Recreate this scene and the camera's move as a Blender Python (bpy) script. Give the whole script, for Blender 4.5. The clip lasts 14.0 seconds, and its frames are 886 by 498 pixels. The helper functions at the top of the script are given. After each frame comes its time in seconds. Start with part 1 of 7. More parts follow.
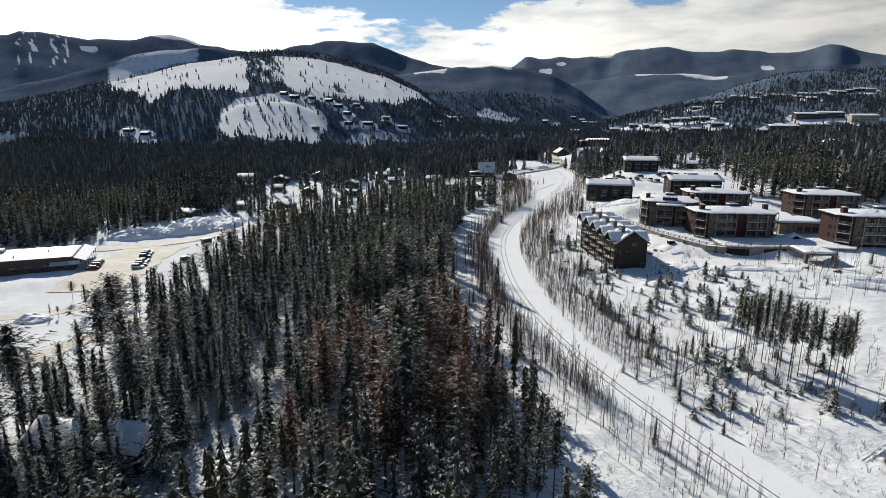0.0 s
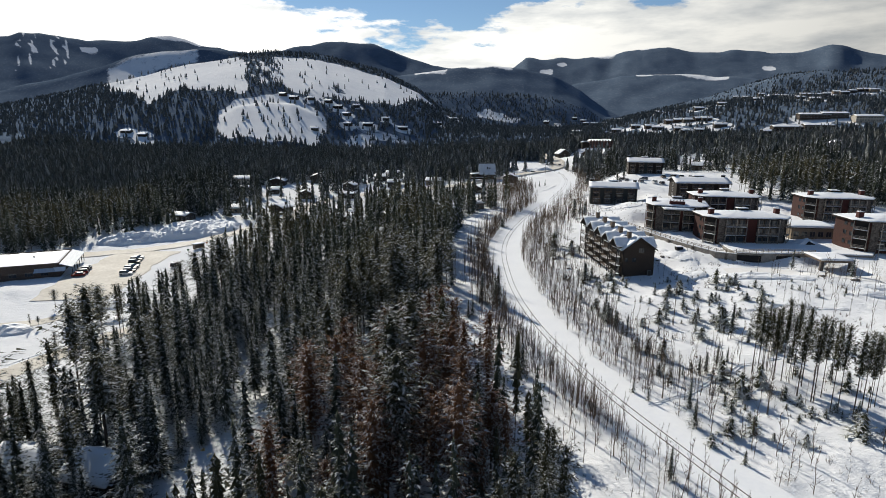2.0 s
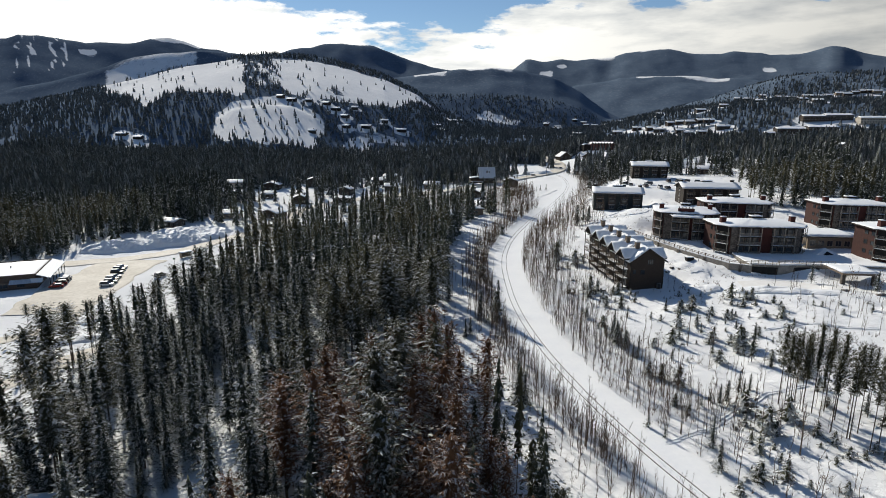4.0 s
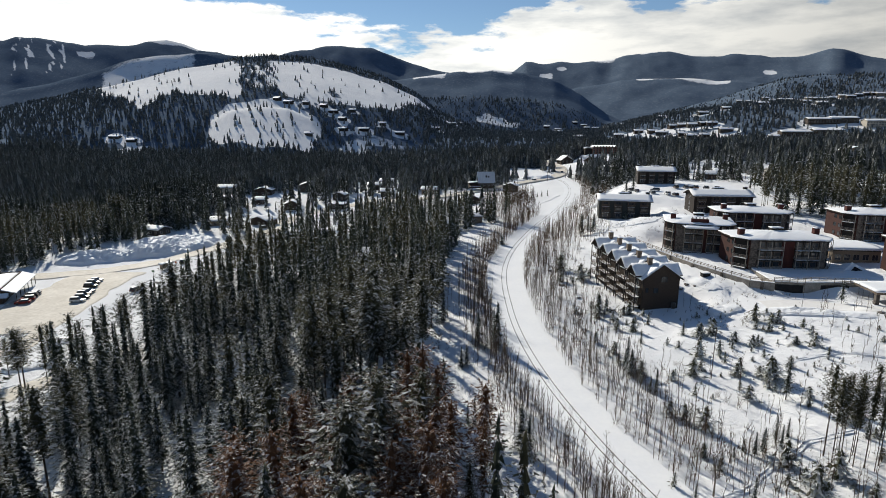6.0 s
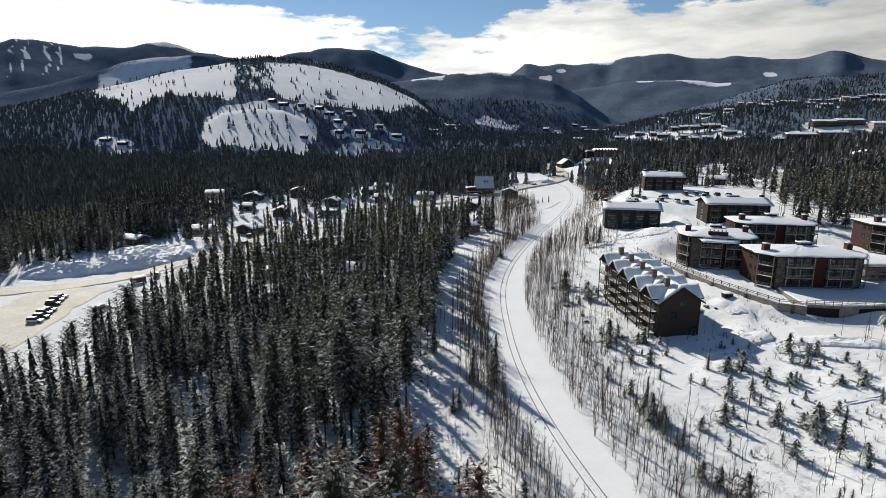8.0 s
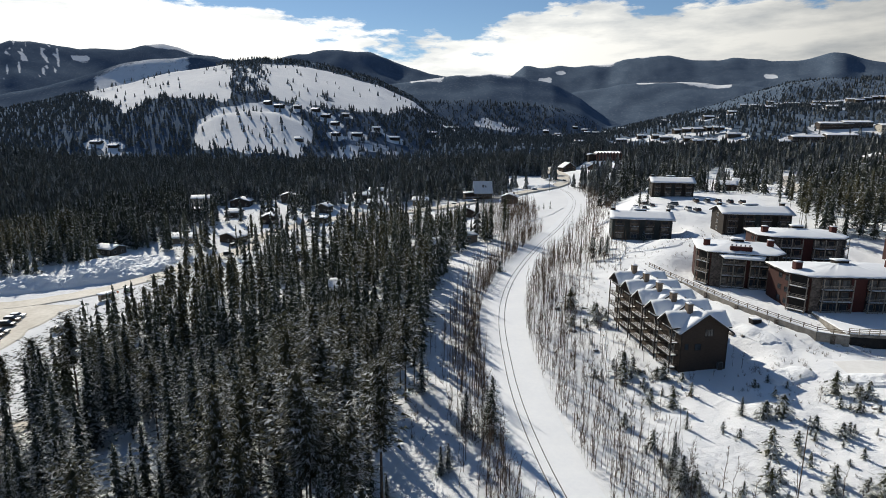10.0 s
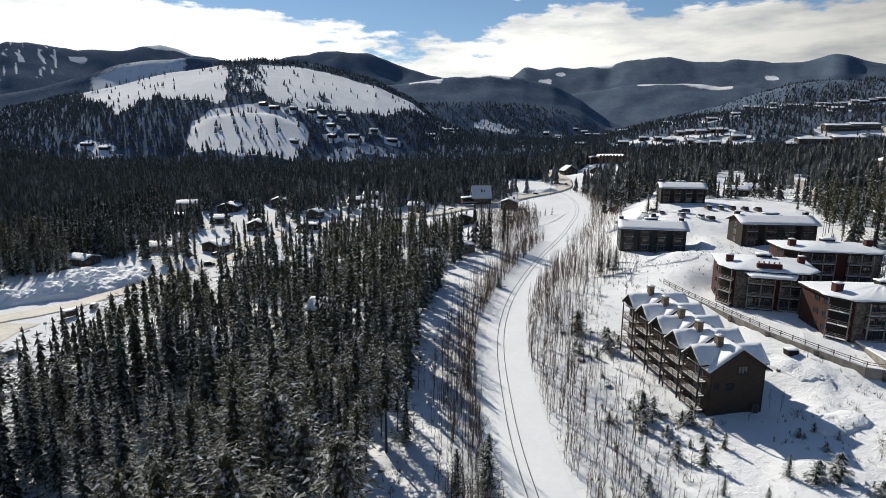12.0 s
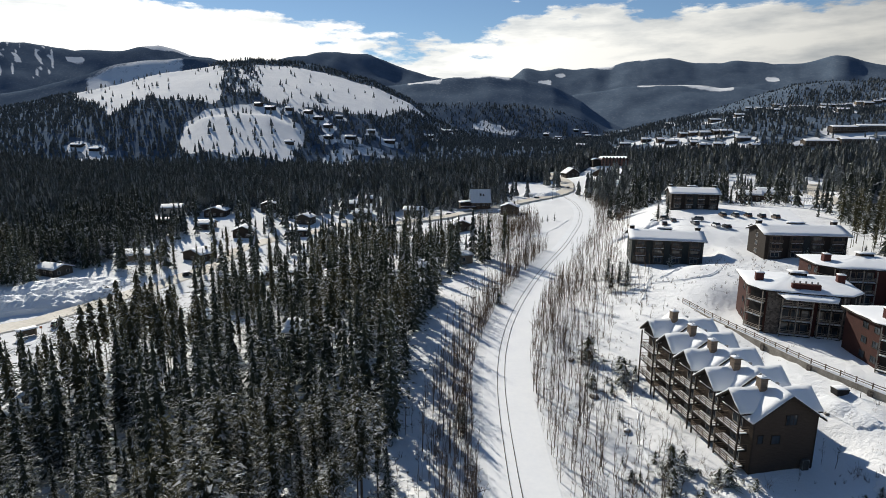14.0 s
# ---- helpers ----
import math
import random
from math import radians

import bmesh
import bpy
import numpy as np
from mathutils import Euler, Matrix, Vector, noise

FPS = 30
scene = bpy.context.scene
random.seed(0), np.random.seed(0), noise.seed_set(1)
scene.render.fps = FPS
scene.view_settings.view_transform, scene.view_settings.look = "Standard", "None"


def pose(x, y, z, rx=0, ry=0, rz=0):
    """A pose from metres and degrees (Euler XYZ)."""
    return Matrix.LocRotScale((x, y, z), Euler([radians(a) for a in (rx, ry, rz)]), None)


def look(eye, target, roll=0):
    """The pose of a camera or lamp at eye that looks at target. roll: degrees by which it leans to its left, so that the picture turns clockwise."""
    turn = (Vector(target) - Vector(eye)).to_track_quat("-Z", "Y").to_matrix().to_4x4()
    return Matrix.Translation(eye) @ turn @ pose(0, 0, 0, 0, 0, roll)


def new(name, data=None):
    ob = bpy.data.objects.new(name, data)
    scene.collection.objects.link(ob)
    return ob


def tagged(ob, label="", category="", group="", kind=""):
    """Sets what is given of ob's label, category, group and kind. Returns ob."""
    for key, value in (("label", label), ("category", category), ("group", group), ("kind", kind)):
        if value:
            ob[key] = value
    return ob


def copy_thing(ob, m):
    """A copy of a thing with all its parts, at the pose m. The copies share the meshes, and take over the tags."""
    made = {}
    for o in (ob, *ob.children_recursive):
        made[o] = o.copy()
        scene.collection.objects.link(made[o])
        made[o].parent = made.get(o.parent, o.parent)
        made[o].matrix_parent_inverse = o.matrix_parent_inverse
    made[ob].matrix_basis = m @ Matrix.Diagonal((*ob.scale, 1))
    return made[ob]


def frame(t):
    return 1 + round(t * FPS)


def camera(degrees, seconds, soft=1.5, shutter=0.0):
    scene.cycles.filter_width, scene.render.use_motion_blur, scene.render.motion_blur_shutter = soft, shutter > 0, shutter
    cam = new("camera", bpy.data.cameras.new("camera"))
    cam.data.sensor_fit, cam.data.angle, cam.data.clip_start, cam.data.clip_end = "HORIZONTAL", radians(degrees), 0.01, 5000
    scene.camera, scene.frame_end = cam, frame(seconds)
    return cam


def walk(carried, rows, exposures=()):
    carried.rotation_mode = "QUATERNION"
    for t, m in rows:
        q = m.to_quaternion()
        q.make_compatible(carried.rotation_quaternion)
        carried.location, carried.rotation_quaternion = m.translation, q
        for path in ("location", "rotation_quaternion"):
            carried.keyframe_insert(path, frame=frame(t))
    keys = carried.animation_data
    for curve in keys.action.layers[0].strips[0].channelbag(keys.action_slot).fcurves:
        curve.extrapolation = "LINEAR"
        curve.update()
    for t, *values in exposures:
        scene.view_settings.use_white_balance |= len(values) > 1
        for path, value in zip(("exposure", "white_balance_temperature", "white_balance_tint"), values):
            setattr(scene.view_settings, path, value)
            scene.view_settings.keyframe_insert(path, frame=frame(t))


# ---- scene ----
cam = camera(76.0, 14.0, soft=0.9)
PATH = [
    (0, (0.623, 3.702, 49.384), (0.399, 5.64, 48.943), 0.4),
    (1.5, (0.484, 9.459, 49.443), (0.258, 11.397, 49.004), 0.4),
    (2.5, (0.463, 14.194, 49.618), (0.236, 16.132, 49.181), 0.3),
    (5, (0.118, 29.67, 50.297), (-0.109, 31.611, 49.869), 0.3),
    (8, (-0.162, 55.192, 51.029), (-0.386, 57.135, 50.612), 0.3),
    (11, (-0.099, 81.951, 51.556), (-0.322, 83.897, 51.149), 0.3),
    (14, (-0.729, 107.402, 51.865), (-0.949, 109.349, 51.464), 0.4),
]
EXPOSURE = 0.09
walk(cam, [(t, look(eye, target, roll)) for t, eye, target, roll in PATH], exposures=[(0.0, EXPOSURE, 6800, 7), (14.0, EXPOSURE, 6800, 7)])
SKY_STRENGTH, CLOUD_STRENGTH, SUN_STRENGTH = 0.08, 1.03, 4.8
TOWN_X, TOWN_Y, TOWN_Z, TOWN_TURN = 40.9, 189.0, 2.9, 14

# ---------- light and air ----------
SUN_AZ, SUN_EL = radians(-35.4), radians(30.5)
world = bpy.data.worlds.new("winter_sky")
scene.world = world
world.use_nodes = True
wn, wl = world.node_tree.nodes, world.node_tree.links
wn.clear()
w_out = wn.new("ShaderNodeOutputWorld")
w_sky = wn.new("ShaderNodeTexSky")
w_sky.sky_type, w_sky.sun_disc = "NISHITA", False
w_sky.sun_elevation, w_sky.sun_rotation = SUN_EL, SUN_AZ
w_sky.altitude, w_sky.air_density, w_sky.dust_density, w_sky.ozone_density = 2700, 1.2, 0.2, 4.0
w_co = wn.new("ShaderNodeTexCoord")


def wmath(op, a, b=None, c=None, clamp=False):
    n = wn.new("ShaderNodeMath")
    n.operation, n.use_clamp = op, clamp
    for k, v in enumerate((a, b, c)):
        if v is None:
            continue
        if isinstance(v, (int, float)):
            n.inputs[k].default_value = v
        else:
            wl.new(v, n.inputs[k])
    return n.outputs[0]


def wnoise(scale, detail, stretch, shift):
    m = wn.new("ShaderNodeMapping")
    m.inputs["Scale"].default_value, m.inputs["Location"].default_value = stretch, shift
    wl.new(w_co.outputs["Generated"], m.inputs["Vector"])
    n = wn.new("ShaderNodeTexNoise")
    n.inputs["Scale"].default_value, n.inputs["Detail"].default_value = scale, detail
    n.inputs["Roughness"].default_value = 0.58
    wl.new(m.outputs[0], n.inputs["Vector"])
    return n.outputs["Fac"]


w_sep = wn.new("ShaderNodeSeparateXYZ")
wl.new(w_co.outputs["Generated"], w_sep.inputs[0])
# a low bank of cloud that breaks up higher in the sky
puffs = wnoise(4.6, 12.0, (1, 1, 3.4), (0.3, 1.7, 0.35))
wide = wnoise(1.3, 2.0, (1, 1, 2.0), (4.1, 0.6, 0.0))
lift = wmath("MULTIPLY", wmath("MAXIMUM", wmath("SUBTRACT", -0.34, w_sep.outputs["X"]), 0.0), 0.22)
bank = wmath("MULTIPLY", wmath("SUBTRACT", wmath("ADD", lift, 0.170), w_sep.outputs["Z"]), 26.0)
cover = wmath("ADD", wmath("MULTIPLY", wmath("SUBTRACT", puffs, 0.5), 6.2), bank)
cover = wmath("ADD", cover, wmath("MULTIPLY", wmath("SUBTRACT", wide, 0.5), 1.8))
cover = wmath("MULTIPLY_ADD", cover, 3.2, 0.5, clamp=True)
# cloud scatters most light forward, near the sun's bearing
w_dot = wn.new("ShaderNodeVectorMath")
w_dot.operation = "DOT_PRODUCT"
wl.new(w_co.outputs["Generated"], w_dot.inputs[0])
w_dot.inputs[1].default_value = (math.sin(SUN_AZ) * math.cos(SUN_EL), math.cos(SUN_AZ) * math.cos(SUN_EL), math.sin(SUN_EL))
forward = wmath("MULTIPLY_ADD", wmath("MAXIMUM", w_dot.outputs["Value"], 0.25), 1.28, 0.04)
grey = wnoise(4.5, 7.0, (1, 1, 4.5), (2.0, 0.4, 0.0))
w_ramp = wn.new("ShaderNodeValToRGB")
w_ramp.color_ramp.elements[0].position, w_ramp.color_ramp.elements[0].color = 0.33, (0.50, 0.54, 0.60, 1)
w_ramp.color_ramp.elements[1].position, w_ramp.color_ramp.elements[1].color = 0.58, (1.0, 1.0, 1.0, 1)
wl.new(grey, w_ramp.inputs[0])
w_bg1, w_bg2, w_mix = wn.new("ShaderNodeBackground"), wn.new("ShaderNodeBackground"), wn.new("ShaderNodeMixShader")
wl.new(w_sky.outputs[0], w_bg1.inputs[0])
w_bg1.inputs[1].default_value = SKY_STRENGTH
wl.new(w_ramp.outputs[0], w_bg2.inputs[0])
wl.new(wmath("MULTIPLY", forward, CLOUD_STRENGTH), w_bg2.inputs[1])
wl.new(cover, w_mix.inputs[0])
wl.new(w_bg1.outputs[0], w_mix.inputs[1])
wl.new(w_bg2.outputs[0], w_mix.inputs[2])
wl.new(w_mix.outputs[0], w_out.inputs[0])

sun = new("sun", bpy.data.lights.new("sun", "SUN"))
sun.data.energy, sun.data.angle, sun.data.color = SUN_STRENGTH, radians(0.53), (1.0, 0.955, 0.89)
to_sun = Vector((math.sin(SUN_AZ) * math.cos(SUN_EL), math.cos(SUN_AZ) * math.cos(SUN_EL), math.sin(SUN_EL)))
sun.matrix_basis = look((0, 0, 200), Vector((0, 0, 200)) - to_sun)


# ---------- materials ----------
def material(name, rough=0.8, metal=0.0):
    m = bpy.data.materials.new(name)
    m.use_nodes = True
    b = m.node_tree.nodes["Principled BSDF"]
    b.inputs["Roughness"].default_value, b.inputs["Metallic"].default_value = rough, metal
    b.inputs["Specular IOR Level"].default_value = 0.3
    return m, m.node_tree.nodes, m.node_tree.links, b


def coords(n, l, scale=(1, 1, 1), world_space=False):
    mp = n.new("ShaderNodeMapping")
    mp.inputs["Scale"].default_value = scale
    if world_space:
        l.new(n.new("ShaderNodeNewGeometry").outputs["Position"], mp.inputs["Vector"])
    else:
        l.new(n.new("ShaderNodeTexCoord").outputs["Object"], mp.inputs["Vector"])
    return mp.outputs[0]


def noise_tex(n, l, vec, scale, detail=5.0, rough=0.55):
    t = n.new("ShaderNodeTexNoise")
    t.inputs["Scale"].default_value, t.inputs["Detail"].default_value, t.inputs["Roughness"].default_value = scale, detail, rough
    l.new(vec, t.inputs["Vector"])
    return t.outputs["Fac"]


def ramp(n, l, fac, stops):
    r = n.new("ShaderNodeValToRGB")
    e = r.color_ramp.elements
    while len(e) < len(stops):
        e.new(0.5)
    for k, (p, c) in enumerate(stops):
        e[k].position, e[k].color = p, (*c, 1)
    l.new(fac, r.inputs[0])
    return r.outputs[0]


def blend(n, l, fac, a, b, mode="MIX"):
    x = n.new("ShaderNodeMix")
    x.data_type, x.blend_type = "RGBA", mode
    for k, v in ((0, fac), (6, a), (7, b)):
        if isinstance(v, (int, float)):
            x.inputs[k].default_value = v
        elif isinstance(v, tuple):
            x.inputs[k].default_value = (*v, 1)
        else:
            l.new(v, x.inputs[k])
    return x.outputs[2]


def mathn(n, l, op, a, b=None, clamp=False):
    x = n.new("ShaderNodeMath")
    x.operation, x.use_clamp = op, clamp
    for k, v in enumerate((a, b)):
        if isinstance(v, (int, float)):
            x.inputs[k].default_value = v
        elif v is not None:
            l.new(v, x.inputs[k])
    return x.outputs[0]


def bump(n, l, b, height_socket, strength, distance):
    k = n.new("ShaderNodeBump")
    k.inputs["Strength"].default_value, k.inputs["Distance"].default_value = strength, distance
    l.new(height_socket, k.inputs["Height"])
    l.new(k.outputs[0], b.inputs["Normal"])


def surface(name, low, high, scale=3.0, rough=0.8, metal=0.0, stretch=(1, 1, 1), relief=0.3, grain=0.02, per_object=0.0, world_space=False):
    """Two tones mixed by coarse and fine noise, with relief."""
    m, n, l, b = material(name, rough, metal)
    v = coords(n, l, stretch, world_space)
    coarse, fine = noise_tex(n, l, v, scale), noise_tex(n, l, v, scale * 9, 3.0)
    f = mathn(n, l, "ADD", mathn(n, l, "MULTIPLY", coarse, 0.6), mathn(n, l, "MULTIPLY", fine, 0.4))
    col = ramp(n, l, f, [(0.36, low), (0.64, high)])
    if per_object:
        oi = n.new("ShaderNodeObjectInfo")
        k = mathn(n, l, "MULTIPLY", mathn(n, l, "SUBTRACT", oi.outputs["Random"], 0.5), per_object * 2)
        hs = n.new("ShaderNodeHueSaturation")
        l.new(mathn(n, l, "ADD", k, 1.0), hs.inputs["Value"])
        l.new(col, hs.inputs["Color"])
        col = hs.outputs[0]
    l.new(col, b.inputs["Base Color"])
    bump(n, l, b, f, relief, grain)
    return m


def siding(name, low, high, board=0.2, rough=0.85, vertical=False):
    """Boards with dark joints and weathered streaks."""
    m, n, l, b = material(name, rough)
    v = coords(n, l)
    sep = n.new("ShaderNodeSeparateXYZ")
    l.new(v, sep.inputs[0])
    if vertical:
        along = mathn(n, l, "ADD", sep.outputs["X"], sep.outputs["Y"])
    else:
        along = sep.outputs["Z"]
    fr = mathn(n, l, "FRACT", mathn(n, l, "DIVIDE", along, board))
    joint = mathn(n, l, "LESS_THAN", fr, 0.08)
    st = coords(n, l, (6, 6, 0.6) if vertical else (0.7, 0.7, 7))
    col = ramp(n, l, noise_tex(n, l, st, 1.6, 6.0), [(0.3, low), (0.7, high)])
    stain = noise_tex(n, l, coords(n, l, (0.35, 0.35, 0.2)), 1.0, 4.0)
    col = blend(n, l, mathn(n, l, "MULTIPLY", stain, 0.5), col, tuple(0.6 * c for c in low))
    col = blend(n, l, mathn(n, l, "MULTIPLY", joint, 0.6), col, tuple(0.35 * c for c in low))
    l.new(col, b.inputs["Base Color"])
    bump(n, l, b, fr, 0.4, 0.02)
    return m


def snow_material(name, relief=0.25, lumps=1.0):
    m, n, l, b = material(name, 0.6)
    v = coords(n, l, (1, 1, 1), True)
    big, mid, small = noise_tex(n, l, v, 0.11, 4.0), noise_tex(n, l, v, 0.9 * lumps, 5.0), noise_tex(n, l, v, 6.0, 4.0)
    col = ramp(n, l, big, [(0.3, (0.80, 0.82, 0.85)), (0.7, (0.87, 0.88, 0.89))])
    l.new(col, b.inputs["Base Color"])
    f = mathn(n, l, "ADD", mathn(n, l, "MULTIPLY", mid, 0.8), mathn(n, l, "MULTIPLY", small, 0.2))
    bump(n, l, b, f, relief, 0.35)
    b.inputs["Specular IOR Level"].default_value = 0.2
    return m


def ground_material():
    """Open snow near by; where the attribute 'wood' says so, dark conifer wood as seen from afar, with forest shade and
    blue haze in its colour.
    """
    m, n, l, b = material("snow_ground", 0.7)
    v = coords(n, l, (1, 1, 1), True)
    big, mid, small = noise_tex(n, l, v, 0.05, 4.0), noise_tex(n, l, v, 0.6, 6.0), noise_tex(n, l, v, 4.0, 4.0)
    snow = ramp(n, l, big, [(0.3, (0.80, 0.81, 0.825)), (0.7, (0.87, 0.875, 0.88))])
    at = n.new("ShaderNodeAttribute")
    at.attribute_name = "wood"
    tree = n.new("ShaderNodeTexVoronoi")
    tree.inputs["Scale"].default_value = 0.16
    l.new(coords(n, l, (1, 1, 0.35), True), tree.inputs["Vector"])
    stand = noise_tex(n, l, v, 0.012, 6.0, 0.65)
    # lighter and bluer than needles: the air's haze is mixed into this colour
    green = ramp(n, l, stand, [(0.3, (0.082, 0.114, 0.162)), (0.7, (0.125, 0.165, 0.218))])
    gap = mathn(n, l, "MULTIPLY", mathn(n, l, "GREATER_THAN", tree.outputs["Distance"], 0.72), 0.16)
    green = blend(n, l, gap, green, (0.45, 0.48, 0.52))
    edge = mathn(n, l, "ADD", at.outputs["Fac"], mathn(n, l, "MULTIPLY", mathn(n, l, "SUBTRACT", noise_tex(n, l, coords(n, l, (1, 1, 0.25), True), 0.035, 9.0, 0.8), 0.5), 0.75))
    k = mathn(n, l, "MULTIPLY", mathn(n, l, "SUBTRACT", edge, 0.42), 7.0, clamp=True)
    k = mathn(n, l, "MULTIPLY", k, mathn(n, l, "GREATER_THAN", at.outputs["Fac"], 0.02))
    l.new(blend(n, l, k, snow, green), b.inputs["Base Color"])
    f = mathn(n, l, "ADD", mathn(n, l, "MULTIPLY", mid, 0.75), mathn(n, l, "MULTIPLY", small, 0.25))
    bump(n, l, b, mathn(n, l, "MULTIPLY", f, mathn(n, l, "SUBTRACT", 1.0, k)), 0.75, 0.6)
    b.inputs["Specular IOR Level"].default_value = 0.0
    b.inputs["Roughness"].default_value = 1.0
    return m


def needle_material(name, low, high, snow_amount, spray_snow=0.36):
    """Needles with snow caught on what faces up."""
    m, n, l, b = material(name, 0.75)
    geo, oi = n.new("ShaderNodeNewGeometry"), n.new("ShaderNodeObjectInfo")
    v = coords(n, l, (1, 1, 1), True)
    isl = geo.outputs["Random Per Island"]
    col = ramp(n, l, mathn(n, l, "ADD", mathn(n, l, "MULTIPLY", isl, 0.6), mathn(n, l, "MULTIPLY", oi.outputs["Random"], 0.4)), [(0.1, low), (0.9, high)])
    col = blend(n, l, mathn(n, l, "MULTIPLY", noise_tex(n, l, v, 5.0, 3.0), 0.6), col, tuple(0.7 * c for c in low))
    sep = n.new("ShaderNodeSeparateXYZ")
    l.new(geo.outputs["Normal"], sep.inputs[0])
    fleck = noise_tex(n, l, v, 9.0, 4.0, 0.8)
    s = mathn(n, l, "ADD", mathn(n, l, "MULTIPLY", sep.outputs["Z"], 0.30), fleck)
    s = mathn(n, l, "ADD", s, mathn(n, l, "MULTIPLY", mathn(n, l, "POWER", isl, 3.0), spray_snow))
    s = mathn(n, l, "MULTIPLY", mathn(n, l, "SUBTRACT", s, 1.0 - snow_amount), 9.0, clamp=True)
    col = blend(n, l, s, col, (0.80, 0.82, 0.85))
    l.new(col, b.inputs["Base Color"])
    b.inputs["Specular IOR Level"].default_value = 0.03
    glow, mixs, out = n.new("ShaderNodeBsdfTranslucent"), n.new("ShaderNodeMixShader"), n["Material Output"]
    l.new(col, glow.inputs["Color"])
    mixs.inputs[0].default_value = 0.5
    l.new(b.outputs[0], mixs.inputs[1])
    l.new(glow.outputs[0], mixs.inputs[2])
    l.new(mixs.outputs[0], out.inputs["Surface"])
    return m


def glass_material(name, tint=(0.02, 0.025, 0.03)):
    m, n, l, b = material(name, 0.06)
    v = coords(n, l)
    col = ramp(n, l, noise_tex(n, l, v, 0.8, 2.0), [(0.35, tint), (0.75, tuple(2.2 * c for c in tint))])
    l.new(col, b.inputs["Base Color"])
    b.inputs["Specular IOR Level"].default_value = 0.5
    return m


def stone_material(name, low, high):
    m, n, l, b = material(name, 0.9)
    v = coords(n, l)
    vo = n.new("ShaderNodeTexVoronoi")
    vo.inputs["Scale"].default_value = 2.6
    l.new(v, vo.inputs["Vector"])
    hs = n.new("ShaderNodeSeparateColor")
    l.new(vo.outputs["Color"], hs.inputs[0])
    col = ramp(n, l, hs.outputs[0], [(0.1, low), (0.9, high)])
    col = blend(n, l, mathn(n, l, "MULTIPLY", noise_tex(n, l, v, 14.0), 0.5), col, tuple(0.5 * c for c in low))
    l.new(col, b.inputs["Base Color"])
    bump(n, l, b, vo.outputs["Distance"], 0.6, 0.06)
    return m


def brick_material(name, low, high, mortar):
    m, n, l, b = material(name, 0.9)
    br = n.new("ShaderNodeTexBrick")
    br.inputs["Scale"].default_value = 1.0
    br.inputs["Brick Width"].default_value, br.inputs["Row Height"].default_value, br.inputs["Mortar Size"].default_value = 0.22, 0.075, 0.008
    for k, c in (("Color1", low), ("Color2", high), ("Mortar", mortar)):
        br.inputs[k].default_value = (*c, 1)
    sep, cmb = n.new("ShaderNodeSeparateXYZ"), n.new("ShaderNodeCombineXYZ")
    l.new(coords(n, l), sep.inputs[0])
    l.new(mathn(n, l, "ADD", sep.outputs["X"], sep.outputs["Y"]), cmb.inputs["X"])
    l.new(sep.outputs["Z"], cmb.inputs["Y"])
    l.new(cmb.outputs[0], br.inputs["Vector"])
    l.new(br.outputs["Color"], b.inputs["Base Color"])
    return m


M = {}
M["ground"] = ground_material()
M["snow"] = snow_material("roof_snow", 0.18, 1.2)
M["plowed"] = snow_material("plowed_snow", 0.9, 2.2)
M["road"] = surface("packed_road_snow", (0.50, 0.455, 0.385), (0.69, 0.645, 0.57), 0.10, 0.8, relief=0.25, grain=0.15, stretch=(1, 1, 1), world_space=True)
M["pale_road"] = surface("ploughed_snow_drive", (0.74, 0.725, 0.70), (0.84, 0.835, 0.82), 0.12, 0.8, relief=0.3, grain=0.15, world_space=True)
M["lane"] = surface("groomed_snow", (0.80, 0.815, 0.84), (0.87, 0.88, 0.89), 0.15, 0.7, relief=0.15, grain=0.1, world_space=True)
M["spruce"] = needle_material("spruce_needles", (0.056, 0.067, 0.053), (0.145, 0.158, 0.116), 0.19, 0.27)
# paler and snowier than near spruce; distance haze is put into the colour
M["farwood"] = needle_material("hazed_far_needles", (0.088, 0.098, 0.094), (0.185, 0.198, 0.178), 0.42, 0.10)
M["westwood"] = needle_material("west_wood_needles", (0.060, 0.070, 0.058), (0.145, 0.155, 0.126), 0.31, 0.16)
# paler and bluer still, the haze over the hillsides put into the colour
M["hillwood"] = needle_material("hazed_hillside_needles", (0.11, 0.128, 0.135), (0.19, 0.212, 0.218), 0.41, 0.06)
M["pine"] = needle_material("pine_needles", (0.066, 0.068, 0.044), (0.165, 0.155, 0.095), 0.175, 0.25)
M["rust"] = needle_material("rusty_pine_needles", (0.155, 0.084, 0.050), (0.31, 0.175, 0.10), 0.17, 0.26)
M["young"] = needle_material("young_needles", (0.085, 0.090, 0.055), (0.19, 0.188, 0.112), 0.26)
M["bark"] = surface("conifer_bark", (0.045, 0.034, 0.027), (0.12, 0.095, 0.075), 2.0, 0.95, stretch=(1, 1, 0.2), relief=0.6)
M["aspen"] = surface("aspen_bark", (0.085, 0.066, 0.050), (0.20, 0.162, 0.128), 1.5, 0.9, stretch=(1, 1, 0.6), per_object=0.25)
M["twig"] = surface("willow_twigs", (0.085, 0.058, 0.040), (0.20, 0.142, 0.098), 1.5, 0.9, per_object=0.25)
M["brown"] = siding("brown_siding", (0.042, 0.030, 0.023), (0.080, 0.060, 0.046), 0.22)
M["darkwood"] = siding("dark_timber", (0.022, 0.017, 0.014), (0.045, 0.034, 0.027), 0.3)
M["grey"] = siding("grey_brown_siding", (0.055, 0.048, 0.042), (0.095, 0.083, 0.072), 0.2)
M["green"] = siding("green_grey_siding", (0.028, 0.034, 0.034), (0.055, 0.064, 0.062), 0.25, vertical=True)
